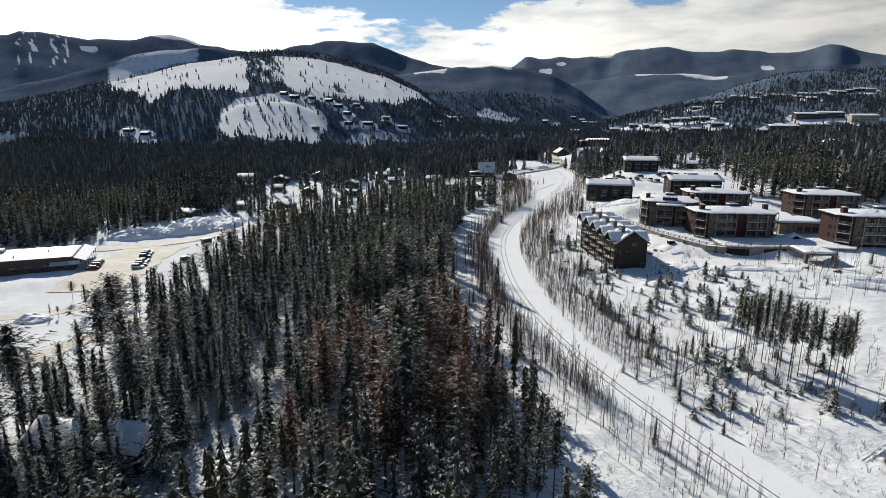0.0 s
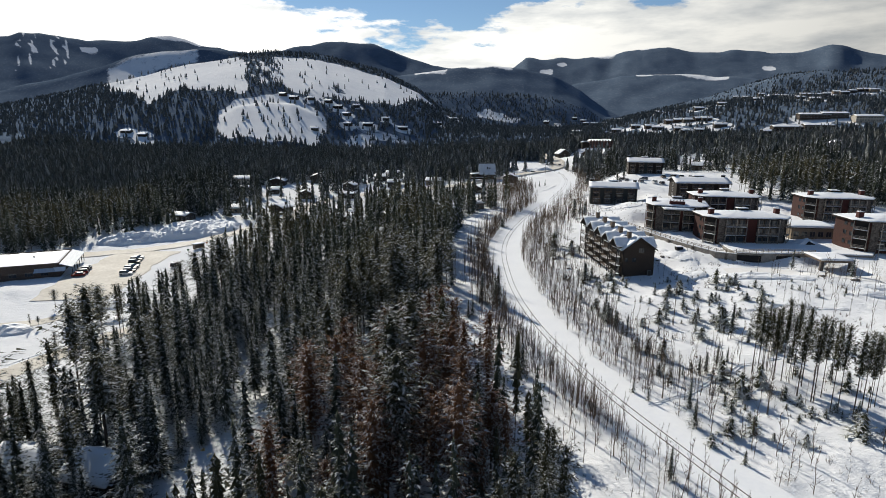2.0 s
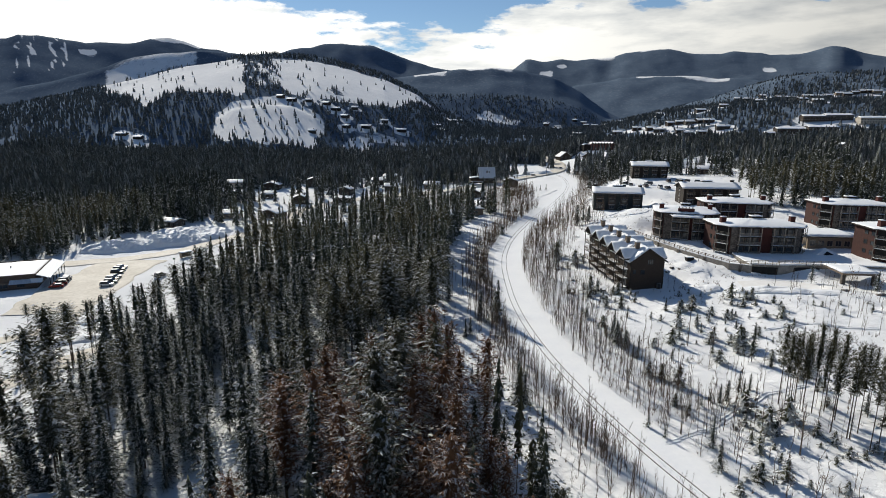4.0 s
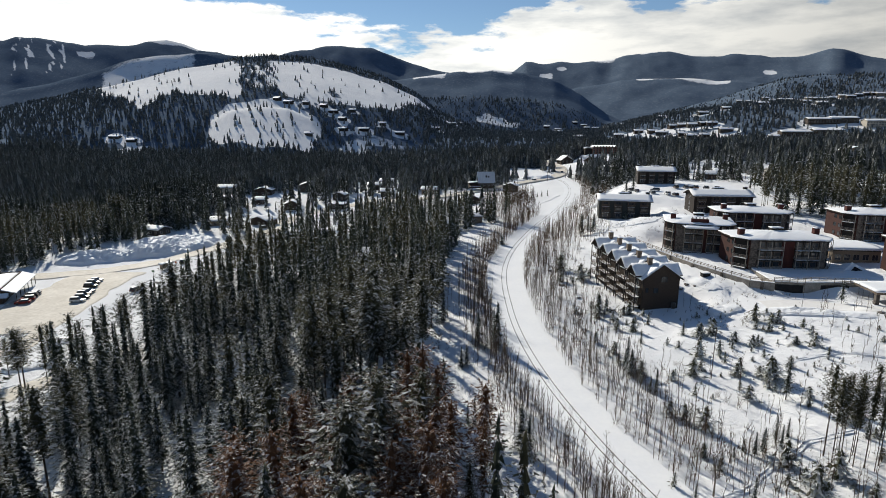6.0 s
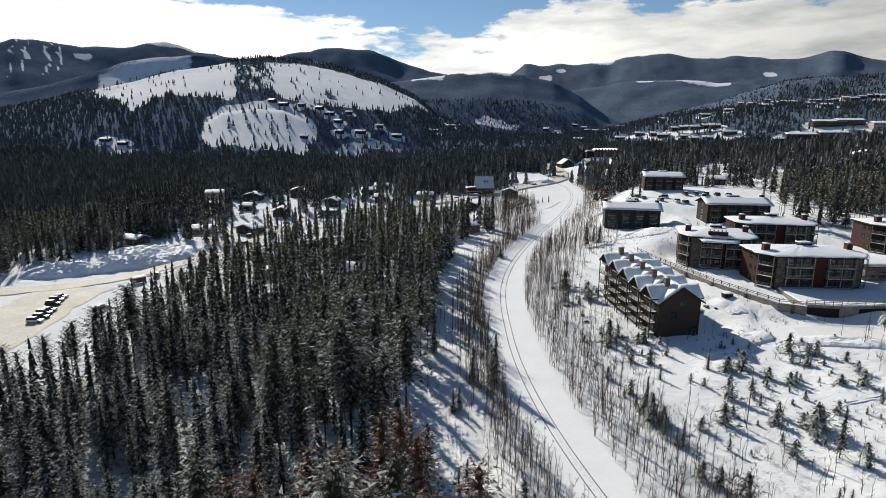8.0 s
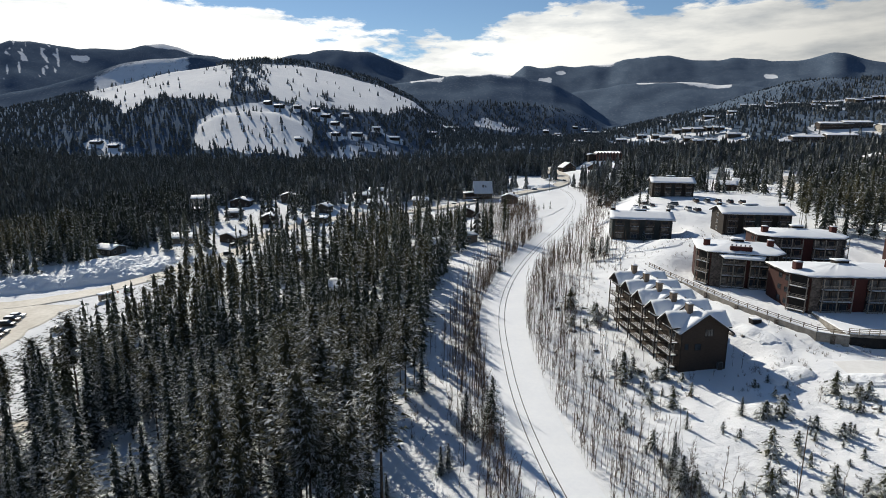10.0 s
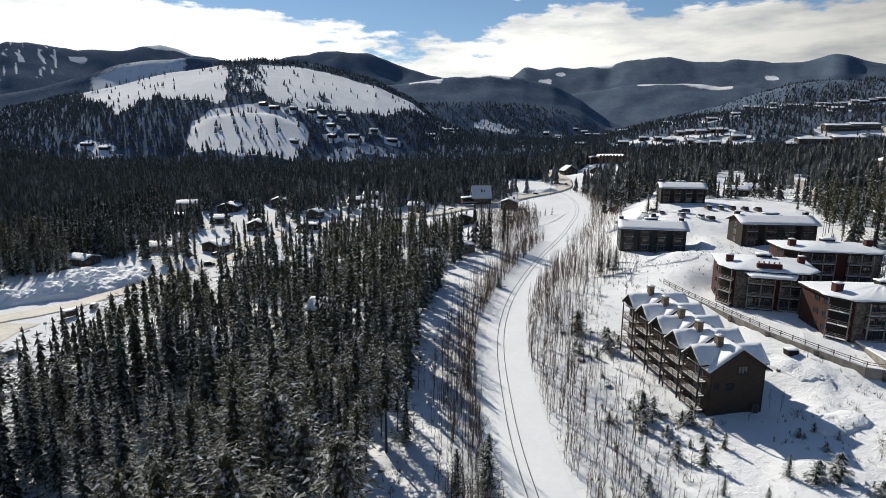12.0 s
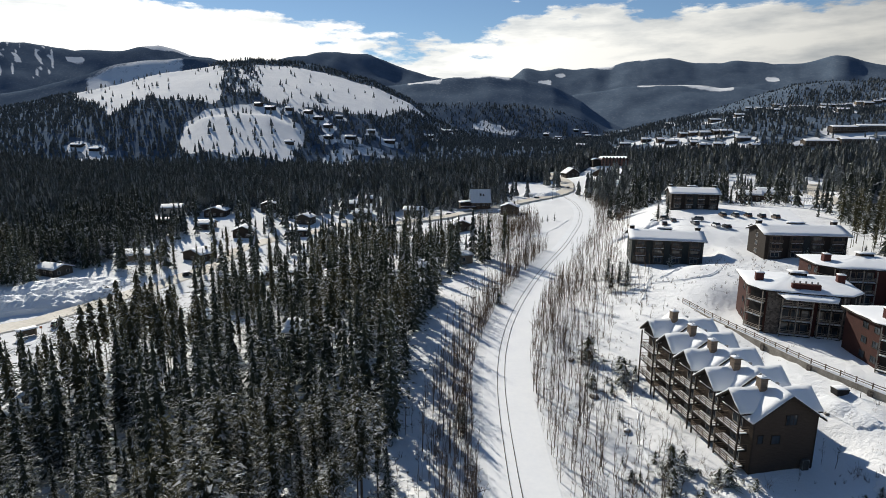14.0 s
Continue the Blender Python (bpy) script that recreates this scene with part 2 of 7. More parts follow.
M["red"] = siding("oxblood_siding", (0.062, 0.018, 0.015), (0.105, 0.032, 0.025), 0.3, vertical=True)
M["oxblood"] = siding("dark_oxblood_siding", (0.040, 0.016, 0.013), (0.075, 0.026, 0.020), 0.3, vertical=True)
M["tan"] = siding("tan_siding", (0.22, 0.17, 0.12), (0.34, 0.27, 0.20), 0.2)
M["cream"] = siding("cream_siding", (0.42, 0.38, 0.31), (0.56, 0.51, 0.43), 0.2)
M["rail_wood"] = surface("weathered_rail_timber", (0.10, 0.075, 0.055), (0.22, 0.17, 0.13), 1.2, 0.9, stretch=(0.4, 0.4, 3))
M["pale_rail"] = surface("pale_balcony_timber", (0.22, 0.19, 0.16), (0.36, 0.32, 0.27), 1.2, 0.9, stretch=(0.4, 0.4, 3))
M["stone"] = stone_material("field_stone", (0.065, 0.055, 0.048), (0.19, 0.165, 0.145))
M["boulder"] = stone_material("granite_boulder", (0.12, 0.105, 0.095), (0.28, 0.26, 0.24))
M["concrete"] = surface("stained_concrete", (0.16, 0.145, 0.125), (0.33, 0.305, 0.27), 0.8, 0.9)
M["brick"] = brick_material("red_brick", (0.20, 0.075, 0.055), (0.30, 0.12, 0.085), (0.22, 0.19, 0.17))
M["shopbrick"] = brick_material("brown_brick", (0.055, 0.038, 0.030), (0.095, 0.065, 0.05), (0.10, 0.09, 0.08))
M["glass"] = glass_material("window_glass")
M["trim"] = surface("pale_window_trim", (0.30, 0.28, 0.25), (0.45, 0.42, 0.38), 2.0, 0.7)
M["whitepaint"] = surface("white_paint", (0.60, 0.60, 0.58), (0.78, 0.78, 0.76), 1.0, 0.6)
M["fascia"] = surface("dark_fascia", (0.020, 0.016, 0.014), (0.045, 0.036, 0.030), 1.0, 0.8)
M["metal"] = surface("galvanised_steel", (0.20, 0.20, 0.20), (0.36, 0.36, 0.35), 3.0, 0.45, 0.8)
M["bluemetal"] = surface("blue_grey_metal_roof", (0.42, 0.47, 0.53), (0.58, 0.63, 0.68), 0.6, 0.6, 0.0, stretch=(8, 0.3, 0.3))
M["railsteel"] = surface("rusty_rail_steel", (0.05, 0.038, 0.03), (0.12, 0.09, 0.07), 3.0, 0.6, 0.6)
M["tyre"] = surface("tyre_rubber", (0.012, 0.012, 0.012), (0.03, 0.03, 0.03), 6.0, 0.9)
# near-black: shade of openings put into colour; also plain dark parts such as bins
M["dark"] = surface("shade_and_dark_finish", (0.010, 0.010, 0.011), (0.03, 0.028, 0.026), 0.7, 0.9)
M["sign"] = surface("sign_face", (0.10, 0.16, 0.10), (0.16, 0.24, 0.15), 4.0, 0.5)
M["orange"] = surface("safety_orange", (0.42, 0.12, 0.04), (0.55, 0.18, 0.06), 4.0, 0.6)
for key, c in (("car_black", (0.012, 0.012, 0.014)), ("car_white", (0.62, 0.62, 0.61)), ("car_red", (0.20, 0.018, 0.015)), ("car_grey", (0.12, 0.125, 0.13)), ("car_blue", (0.03, 0.055, 0.11)), ("car_brown", (0.10, 0.07, 0.05))):
    M[key] = surface(key + "_paint", tuple(0.85 * v for v in c), tuple(1.2 * v for v in c), 1.5, 0.3, 0.15, relief=0.05)
import itertools


# ---------- mesh helpers ----------
class Shape:
    """Collects vertices and faces for one mesh."""

    def __init__(self):
        self.v, self.f = [], []

    def add(self, verts, faces, m=None):
        k = len(self.v)
        self.v += [tuple(m @ Vector(p)) if m else tuple(p) for p in verts]
        self.f += [tuple(k + i for i in f) for f in faces]
        return self

    def box(self, x0, x1, y0, y1, z0, z1, m=None):
        p = [(x0, y0, z0), (x1, y0, z0), (x1, y1, z0), (x0, y1, z0), (x0, y0, z1), (x1, y0, z1), (x1, y1, z1), (x0, y1, z1)]
        return self.add(p, [(3, 2, 1, 0), (4, 5, 6, 7), (0, 1, 5, 4), (1, 2, 6, 5), (2, 3, 7, 6), (3, 0, 4, 7)], m)

    def prism(self, outline, z0, z1, m=None):
        """An outline in x, y (counterclockwise) raised from z0 to z1."""
        n = len(outline)
        p = [(x, y, z0) for x, y in outline] + [(x, y, z1) for x, y in outline]
        f = [tuple(range(n))[::-1], tuple(range(n, 2 * n))] + [(i, (i + 1) % n, n + (i + 1) % n, n + i) for i in range(n)]
        return self.add(p, f, m)

    def profile(self, outline, y0, y1, m=None):
        """An outline in x, z drawn out from y0 to y1."""
        n = len(outline)
        p = [(x, y0, z) for x, z in outline] + [(x, y1, z) for x, z in outline]
        f = [tuple(range(n)), tuple(range(n, 2 * n))[::-1]] + [(i, n + i, n + (i + 1) % n, (i + 1) % n) for i in range(n)]
        return self.add(p, f, m)

    def tube(self, a, b, r0, r1, sides=5, cap=True):
        a, b = Vector(a), Vector(b)
        q = (b - a).to_track_quat("Z", "Y").to_matrix()
        p = []
        for c, r in ((a, r0), (b, r1)):
            p += [c + q @ Vector((r * math.cos(2 * math.pi * i / sides), r * math.sin(2 * math.pi * i / sides), 0)) for i in range(sides)]
        f = [(i, (i + 1) % sides, sides + (i + 1) % sides, sides + i) for i in range(sides)]
        if cap:
            f += [tuple(range(sides))[::-1], tuple(range(sides, 2 * sides))]
        return self.add(p, f)

    def twig(self, a, b, r):
        """One fine twig: a sliver from a to b."""
        a, b = Vector(a), Vector(b)
        q = (b - a).orthogonal().normalized()
        q = Matrix.Rotation(3.1 * (a.x + 7 * b.y + 3 * b.z), 3, b - a) @ q * r
        return self.add([a - q, a + q, b], [(0, 1, 2)])

    def mesh(self, name, mat=None, smooth=False):
        me = bpy.data.meshes.new(name)
        me.from_pydata(self.v, [], self.f)
        if mat:
            me.materials.append(mat)
        if smooth:
            me.polygons.foreach_set("use_smooth", [True] * len(me.polygons))
        me.update()
        return me


def part(name, shape, mat, parent, label="", smooth=False):
    """Links a shape as one mesh object under a thing or a part."""
    data = shape if isinstance(shape, bpy.types.Mesh) else shape.mesh(name, mat, smooth)
    ob = new(name, data)
    ob.parent = parent
    if label:
        ob["label"] = label
    return ob


def thing(name, m, label, category, group="", kind=""):
    ob = new(name)
    ob.empty_display_size = 0.5
    ob.matrix_basis = m
    return tagged(ob, label, category, group, kind)


def array_mesh(name, verts, faces, mat, smooth=False):
    """A mesh from numpy arrays; all faces have the same number of corners."""
    me = bpy.data.meshes.new(name)
    n, k = faces.shape
    me.vertices.add(len(verts))
    me.vertices.foreach_set("co", np.asarray(verts, np.float32).ravel())
    me.loops.add(n * k)
    me.loops.foreach_set("vertex_index", np.asarray(faces, np.int32).ravel())
    me.polygons.add(n)
    me.polygons.foreach_set("loop_start", np.arange(0, n * k, k, dtype=np.int32))
    me.polygons.foreach_set("use_smooth", np.full(n, smooth))
    me.materials.append(mat)
    me.update(calc_edges=True)
    return me


def hash_noise(x, y, scale, seed=0):
    """Smooth value noise in -1..1 for arrays."""
    x, y = np.asarray(x, float) / scale, np.asarray(y, float) / scale
    xi, yi = np.floor(x), np.floor(y)
    fx, fy = x - xi, y - yi
    fx, fy = fx * fx * (3 - 2 * fx), fy * fy * (3 - 2 * fy)

    def val(a, b):
        s = np.sin(a * 127.1 + b * 311.7 + seed * 74.7) * 43758.5453
        return (s - np.floor(s)) * 2 - 1
    return (val(xi, yi) * (1 - fx) + val(xi + 1, yi) * fx) * (1 - fy) + (val(xi, yi + 1) * (1 - fx) + val(xi + 1, yi + 1) * fx) * fy


# ---------- the lie of the land ----------
FAN = (0.0, -20.0)
RAIL_Y = [-60, 20, 55, 77, 94, 113, 144, 173, 208, 222, 237, 259, 292, 316, 353, 411, 452, 494, 523, 560, 600]
RAIL_X = [114, 73, 51, 37.3, 29.2, 19.2, 8.6, 2.5, -0.7, -1.2, -0.7, 1.8, 8.5, 14.5, 25, 38, 43.5, 43.6, 39, 25, 5]
ROAD_WEST = [(-130, 95), (-124, 112), (-118, 130), (-112, 146), (-104, 160), (-96, 172)]
ROAD_SHOP = [(-175, 145), (-152, 151), (-138, 159), (-132, 170), (-137, 182)]
PARKING = [(-146, 178), (-152, 200), (-157, 222), (-160, 246)]
ROAD_VILLAGE = [(-215, 228), (-185, 235), (-163, 246), (-150, 262), (-142, 285), (-134, 312), (-130, 340), (-132, 366), (-124, 392), (-100, 420), (-80, 430)]
ROAD_VALLEY = [(-100, 425), (-66, 431), (-40, 442), (-20, 460), (0, 480), (24, 508), (38, 533), (46.5, 560), (48, 590), (44, 630), (38, 680), (34, 705)]
ROAD_LODGE = [(66, 186), (80, 186), (95, 180), (110, 174), (130, 168), (150, 165)]
ROAD_CONDO = [(56, 338), (75, 338), (95, 334), (112, 345), (118, 372), (125, 385)]
ROAD_UPPER = [(150, 395), (170, 430), (186, 480), (215, 540)]
# level ground under buildings: x, y, radius, height
PADS = [(41, 203, 13, 3.0), (82, 222, 15, 9.5), (64, 240, 14, 9.6), (50, 296, 14, 11.4), (90, 296, 17, 14.9), (82, 372, 14, 19.6), (-190, 205, 32, -9.0),
        (80, 188, 8, 6.5), (97, 187, 8, 6.9), (88, 250, 16, 11.5), (112, 212, 13, 10.0), (128, 252, 18, 12.0), (99, 660, 22, 23.0), (88, 628, 15, 13.5), (56, 640, 11, 12.5)]
# ploughed heaps and ridges: x, y, half length, half width, turn, height
HEAPS = [(-181, 261, 15, 7, 0.45, 4.6), (-164, 275, 19, 8, 0.65, 5.2), (-151, 291, 10, 6, 1.0, 3.6), (-168, 302, 22, 9, 0.4, 3.0), (-120, 160, 7, 4, 0.6, 1.8), (-141, 151, 5, 4, 0, 2.0), (-125, 175, 5, 3, 1.2, 1.6), (75, 178.5, 13, 3, -0.3, 1.4), (112, 164.5, 20, 3.5, -0.3, 1.8)]
HEAPS += [(48, 349, 6, 5, 0, 2.8), (56, 349, 6, 4, 0, 2.4), (55, 204, 9, 2.5, -1.1, 1.0), (56, 184.5, 5, 3, 0.4, 1.1), (28, 520, 12, 5, 0.7, 3.2), (16, 526, 8, 4, 0.7, 2.2), (98, 162, 9, 2.5, -0.3, 1.2), (118, 176, 9, 3, -0.4, 1.3)]

# houses: x, y, turn in degrees, width, depth, wall height, roof rise, ridge across (1) or away (0), wall, kind
HOUSES_BY_LOT = [
    (-188, 318, -15, 11, 8, 2.9, 1.3, 1, "grey", "low"), (-168, 346, 10, 13, 9, 3.0, 1.6, 1, "tan", "low"), (-142, 351, -20, 12, 9, 3.2, 1.8, 0, "brown", "low"),
    (-142, 396, 15, 10, 8, 3.6, 2.2, 0, "brown", "low"), (-211, 443, 22, 12, 8, 5.6, 1.6, 1, "cream", "two"), (-184, 447, 10, 13, 10, 3.6, 2.0, 0, "brown", "two"),
    (-204, 421, 10, 16, 7, 2.6, 0.5, 1, "brown", "low"), (-113, 402, 0, 10, 7, 3.0, 0.4, 1, "darkwood", "low"), (-104, 316, 8, 17, 8, 3.0, 1.0, 1, "brown", "low"),
    (-92, 322, 8, 15, 8, 3.0, 0.9, 1, "brown", "low"), (-77, 296, -8, 8, 9, 3.4, 2.0, 1, "brown", "low"),
]
HOUSES_IN_VILLAGE = [
    (-62, 303, 25, 9, 8, 3.4, 1.8, 0, "green", "low"), (-88, 258, 20, 9, 7, 3.0, 1.8, 0, "green", "low"), (-158, 468, 15, 10, 8, 5.0, 1.8, 0, "grey", "two"),
    (-130, 484, 5, 9, 8, 5.0, 1.4, 1, "grey", "two"), (-172, 412, 12, 9, 8, 3.0, 1.6, 1, "brown", "low"), (-120, 432, -10, 9, 7, 4.0, 1.6, 0, "grey", "low"),
    (-30, 283, 20, 7, 6, 2.6, 1.2, 0, "brown", "low"), (-28, 300, 10, 7, 7, 4.5, 1.5, 1, "darkwood", "low"), (-50, 236, -5, 6, 7, 5.0, 2.0, 1, "green", "cabin"),
    (-63, 86, -5, 8, 8, 4.6, 2.4, 1, "darkwood", "cabin"), (-78, 88, -8, 9, 8, 4.2, 2.4, 1, "darkwood", "cabin"),
]
HOUSES_BY_CROSSING = [
    (-96, 200, 12, 8, 7, 4.4, 2.2, 0, "tan", "cabin"), (-25, 400, 20, 11, 9, 3.2, 2.4, 0, "brown", "low"), (1, 446, -8, 10, 8, 4.2, 1.8, 0, "grey", "low"),
    (-90, 452, 10, 10, 8, 3.6, 1.6, 1, "grey", "low"), (-60, 462, 0, 11, 8, 3.4, 1.6, 1, "tan", "low"), (-105, 520, 0, 11, 8, 4, 1.8, 1, "brown", "far"),
    (-70, 560, 10, 12, 8, 4, 1.8, 1, "grey", "far"), (-2, 795, 5, 16, 10, 6.0, 2.0, 1, "grey", "far"), (-12, 785, 5, 12, 9, 3.5, 1.5, 1, "grey", "far"),
    (99, 622, 25, 15, 12, 4.0, 4.2, 0, "brown", "two"), (83, 628, -35, 14, 11, 4.0, 4.0, 0, "brown", "two"),
]
HOUSES_BY_CONDOS = [
    (56, 640, 20, 13, 11, 4.2, 4.4, 0, "brown", "two"), (125, 420, -15, 11, 8, 3.2, 1.6, 1, "brown", "low"), (141, 432, -20, 14, 8, 3.4, 2.2, 1, "brown", "low"),
    (150, 330, 0, 9, 8, 3.2, 2.0, 0, "brown", "low"), (287, 558, -10, 20, 13, 10.0, 3.0, 0, "tan", "flats"), (378, 856, -5, 44, 16, 9.5, 1.2, 1, "brown", "flats"),
    (410, 848, -5, 36, 16, 11, 1.2, 1, "brown", "flats"), (428, 901, -5, 40, 16, 10, 1.2, 1, "brown", "flats"), (454, 899, -5, 34, 16, 10, 1.2, 1, "grey", "flats"),
    (484, 872, -5, 34, 18, 12, 1.5, 1, "cream", "flats"), (403, 782, -5, 16, 12, 6, 2.0, 1, "brown", "far"),
]
TERRACE_SPOTS = [(525, 1467), (530, 1427), (555, 1407), (450, 1154), (549, 1356), (560, 1341), (570, 1326), (578, 1312), (507, 1121), (603, 1317), (612, 1307), (502, 1057), (624, 1296), (636, 1296), (660, 1305), (668, 1290), (686, 1297), (702, 1300), (712, 1294), (720, 1284), (371, 1105)]
SLOPE_SPOTS = [(91, 1561), (117, 1508), (169, 1624), (193, 1622), (198, 1605), (223, 1629), (296, 1799), (289, 1629), (246, 1592), (328, 1600), (276, 1153), (257, 1002), (269, 995), (281, 981), (294, 977), (304, 967), (225, 999), (233, 973), (255, 940), (261, 919), (277, 910), (308, 917), (310, 880), (180, 1036), (209, 1027), (324, 1077), (348, 855), (116, 1063)]
KNOLL_SPOTS = [(-396, 993), (-374, 986), (-347, 996), (-317, 999), (-296, 984), (-270, 1009), (-274, 962), (-233, 942), (-291, 848), (-262, 925), (-180, 967), (-212, 984), (-139, 1119), (-136, 1375), (-129, 1482), (92, 1566), (119, 1549)]
HOUSES_TERRACE = [(x, y, (7 * k) % 19 - 9, (19, 15, 17, 22)[k % 4], 12, 6.5, 3.5, 1, ("brown", "grey", "brown", "darkwood", "tan")[k % 5], "far") for k, (x, y) in enumerate(TERRACE_SPOTS)]
HOUSES_SLOPE = [(x, y, (11 * k) % 31 - 15, (18, 24, 16, 20)[k % 4], 12, 7, 3.5, 1, ("brown", "grey", "darkwood", "brown")[k % 4], "far") for k, (x, y) in enumerate(SLOPE_SPOTS)]
HOUSES_KNOLL = [(x, y, (13 * k) % 37 - 18, (16, 20, 14)[k % 3], 11, 6, 4, 1, ("brown", "darkwood", "grey")[k % 3], "far") for k, (x, y) in enumerate(KNOLL_SPOTS)]
HOUSES_CLEARINGS = [(2, 795, 15, 18, 11, 6.5, 2.0, 1, "darkwood", "two")] + [(x, y, 8, 15, 9, 3.6, 1.6, 1, "grey", "low") for x, y in [(-153, 628), (-110, 620), (-106, 488), (-156, 666), (-72, 583), (18, 1328)]] + [(-560, 800, 0, 20, 10, 4, 2, 1, "grey", "far"), (-530, 793, 0, 16, 10, 4, 2, 1, "brown", "far")]
HOUSES = HOUSES_BY_LOT + HOUSES_IN_VILLAGE + HOUSES_BY_CROSSING + HOUSES_BY_CONDOS + HOUSES_TERRACE + HOUSES_SLOPE + HOUSES_KNOLL + HOUSES_CLEARINGS
# hillside roofs turn a steep snowy side to the valley
HOUSES = [(x, y, t, w, d, 0.75 * h if k == "far" else 0.55 * h if k == "flats" and y > 700 else h, 0.22 * d if k == "far" else 0.12 * d if k == "flats" and y > 700 else r, 1 if k == "far" and i % 4 else a, c, k) for i, (x, y, t, w, d, h, r, a, c, k) in enumerate(HOUSES)]
# the ground that buildings and yards keep clear: x, y, radius
HOUSE_SPOTS = [(h[0], h[1], 0.62 * max(h[3], h[4]) + (5 if h[9] == "low" else -1 if h[9] == "cabin" else (5 if h[0] > 0 else 4) if h[9] == "far" else 4)) for h in HOUSES] + [
    (41, 203, 20), (82, 220, 20), (64, 240, 17), (50, 297, 16), (90, 297, 18), (82, 372, 17), (-190, 205, 34), (88, 252, 17), (112, 212, 16), (128, 254, 18), (-17, 322, 7), (-18, 466, 14), (96, 656, 22),
    (-168, 272, 20), (85, 330, 26), (300, 530, 26), (-190, 425, 16), (-160, 440, 18), (-150, 372, 18), (-125, 300, 14), (25, 530, 14), (-165, 305, 20), (70, 625, 26), (60, 590, 18), (95, 615, 22), (52, 545, 10), (20, 498, 14), (36, 524, 14), (44, 556, 14), (46, 590, 12), (8, 552, 20), (-2, 590, 16), (18, 600, 16), (44, 620, 14), (40, 650, 14), (36, 690, 14), (240, 640, 20), (300, 690, 28), (290, 610, 20), (164, 442, 14), (125, 430, 10), (0, 474, 12), (-42, 436, 9)]


def blocked(x, y):
    """Whether a spot lies on a road or in a house."""
    return float(road_gap(np.array(x), np.array(y))) < 0.6 or any(math.hypot(x - hx, y - hy) < hr * 0.85 for hx, hy, hr in HOUSE_SPOTS)


def rail_x(y):
    y = np.asarray(y, float)
    return sum(np.interp(y + d, RAIL_Y, RAIL_X) for d in (-12, -8, -4, 0, 4, 8, 12)) / 7


def step(a, b, v):
    t = np.clip((v - a) / (b - a), 0, 1)
    return t * t * (3 - 2 * t)


def dome(x, y, cx, cy, rx, ry, turn, h, power=1.0):
    c, s = np.cos(turn), np.sin(turn)
    a, b = (x - cx) * c + (y - cy) * s, -(x - cx) * s + (y - cy) * c
    return h * np.clip(1 - (a / rx) ** 2 - (b / ry) ** 2, 0, 1) ** power


def ridge(r, az, at, width, azs, els, power=1.25):
    """A mountain ridge round the valley: how high it stands at a distance and bearing."""
    crest = 30 + at * np.tan(np.radians(np.interp(az, azs, els)))
    t = (r - at) / width
    return crest * np.where(t < 0, np.clip(1.06 + t, 0, 1) ** power, np.clip(1 - 0.35 * t, 0.3, 1))


WALL_LINE = [(44, 251), (47.5, 240), (52, 228), (57, 215), (62, 205), (66.5, 197), (72, 195)]

# bearings and rise of the crests, in degrees
SKI_AZ, SKI_EL = [-80, -44.71, -42.44, -40.05, -37.09, -34.43, -30.7, -26.11, -23.27, -19.11, -15.91, -12.64, -9.31, -7.16, -3.62, -0.6200000000000001], [0.5, 1.54, 2.13, 2.69, 3.58, 4.39, 5.41, 6.34, 6.75, 6.59, 6.0, 5.12, 3.61, 1.88, 0.53, 0.3]
BACK_AZ, BACK_EL = [-80, -44.24, -40.45, -37.97, -35.36, -32.68, -29.45, -26.09, -23.12, -19.07, -16.07], [2, 2.79, 3.6, 4.43, 5.57, 6.27, 6.63, 6.7, 6.47, 4.3, 0.3]
KNOLL_AZ, KNOLL_EL = [-33.68, -30.68, -29.51, -28.64, -26.96, -24.35, -21.71, -19.58, -17.41, -15.19, -12.19], [0.1, -0.2, 0.9, 1.79, 2.8, 3.22, 3.11, 2.22, 1.03, -0.19, 0.1]
EAST_AZ, EAST_EL = [6.6, 10.6, 14.57, 17.87, 20.08, 23.44, 26.28, 30.69, 50, 90], [0.2, 0.99, 1.97, 2.66, 3.46, 4.5, 4.63, 4.66, 4.66, 2]


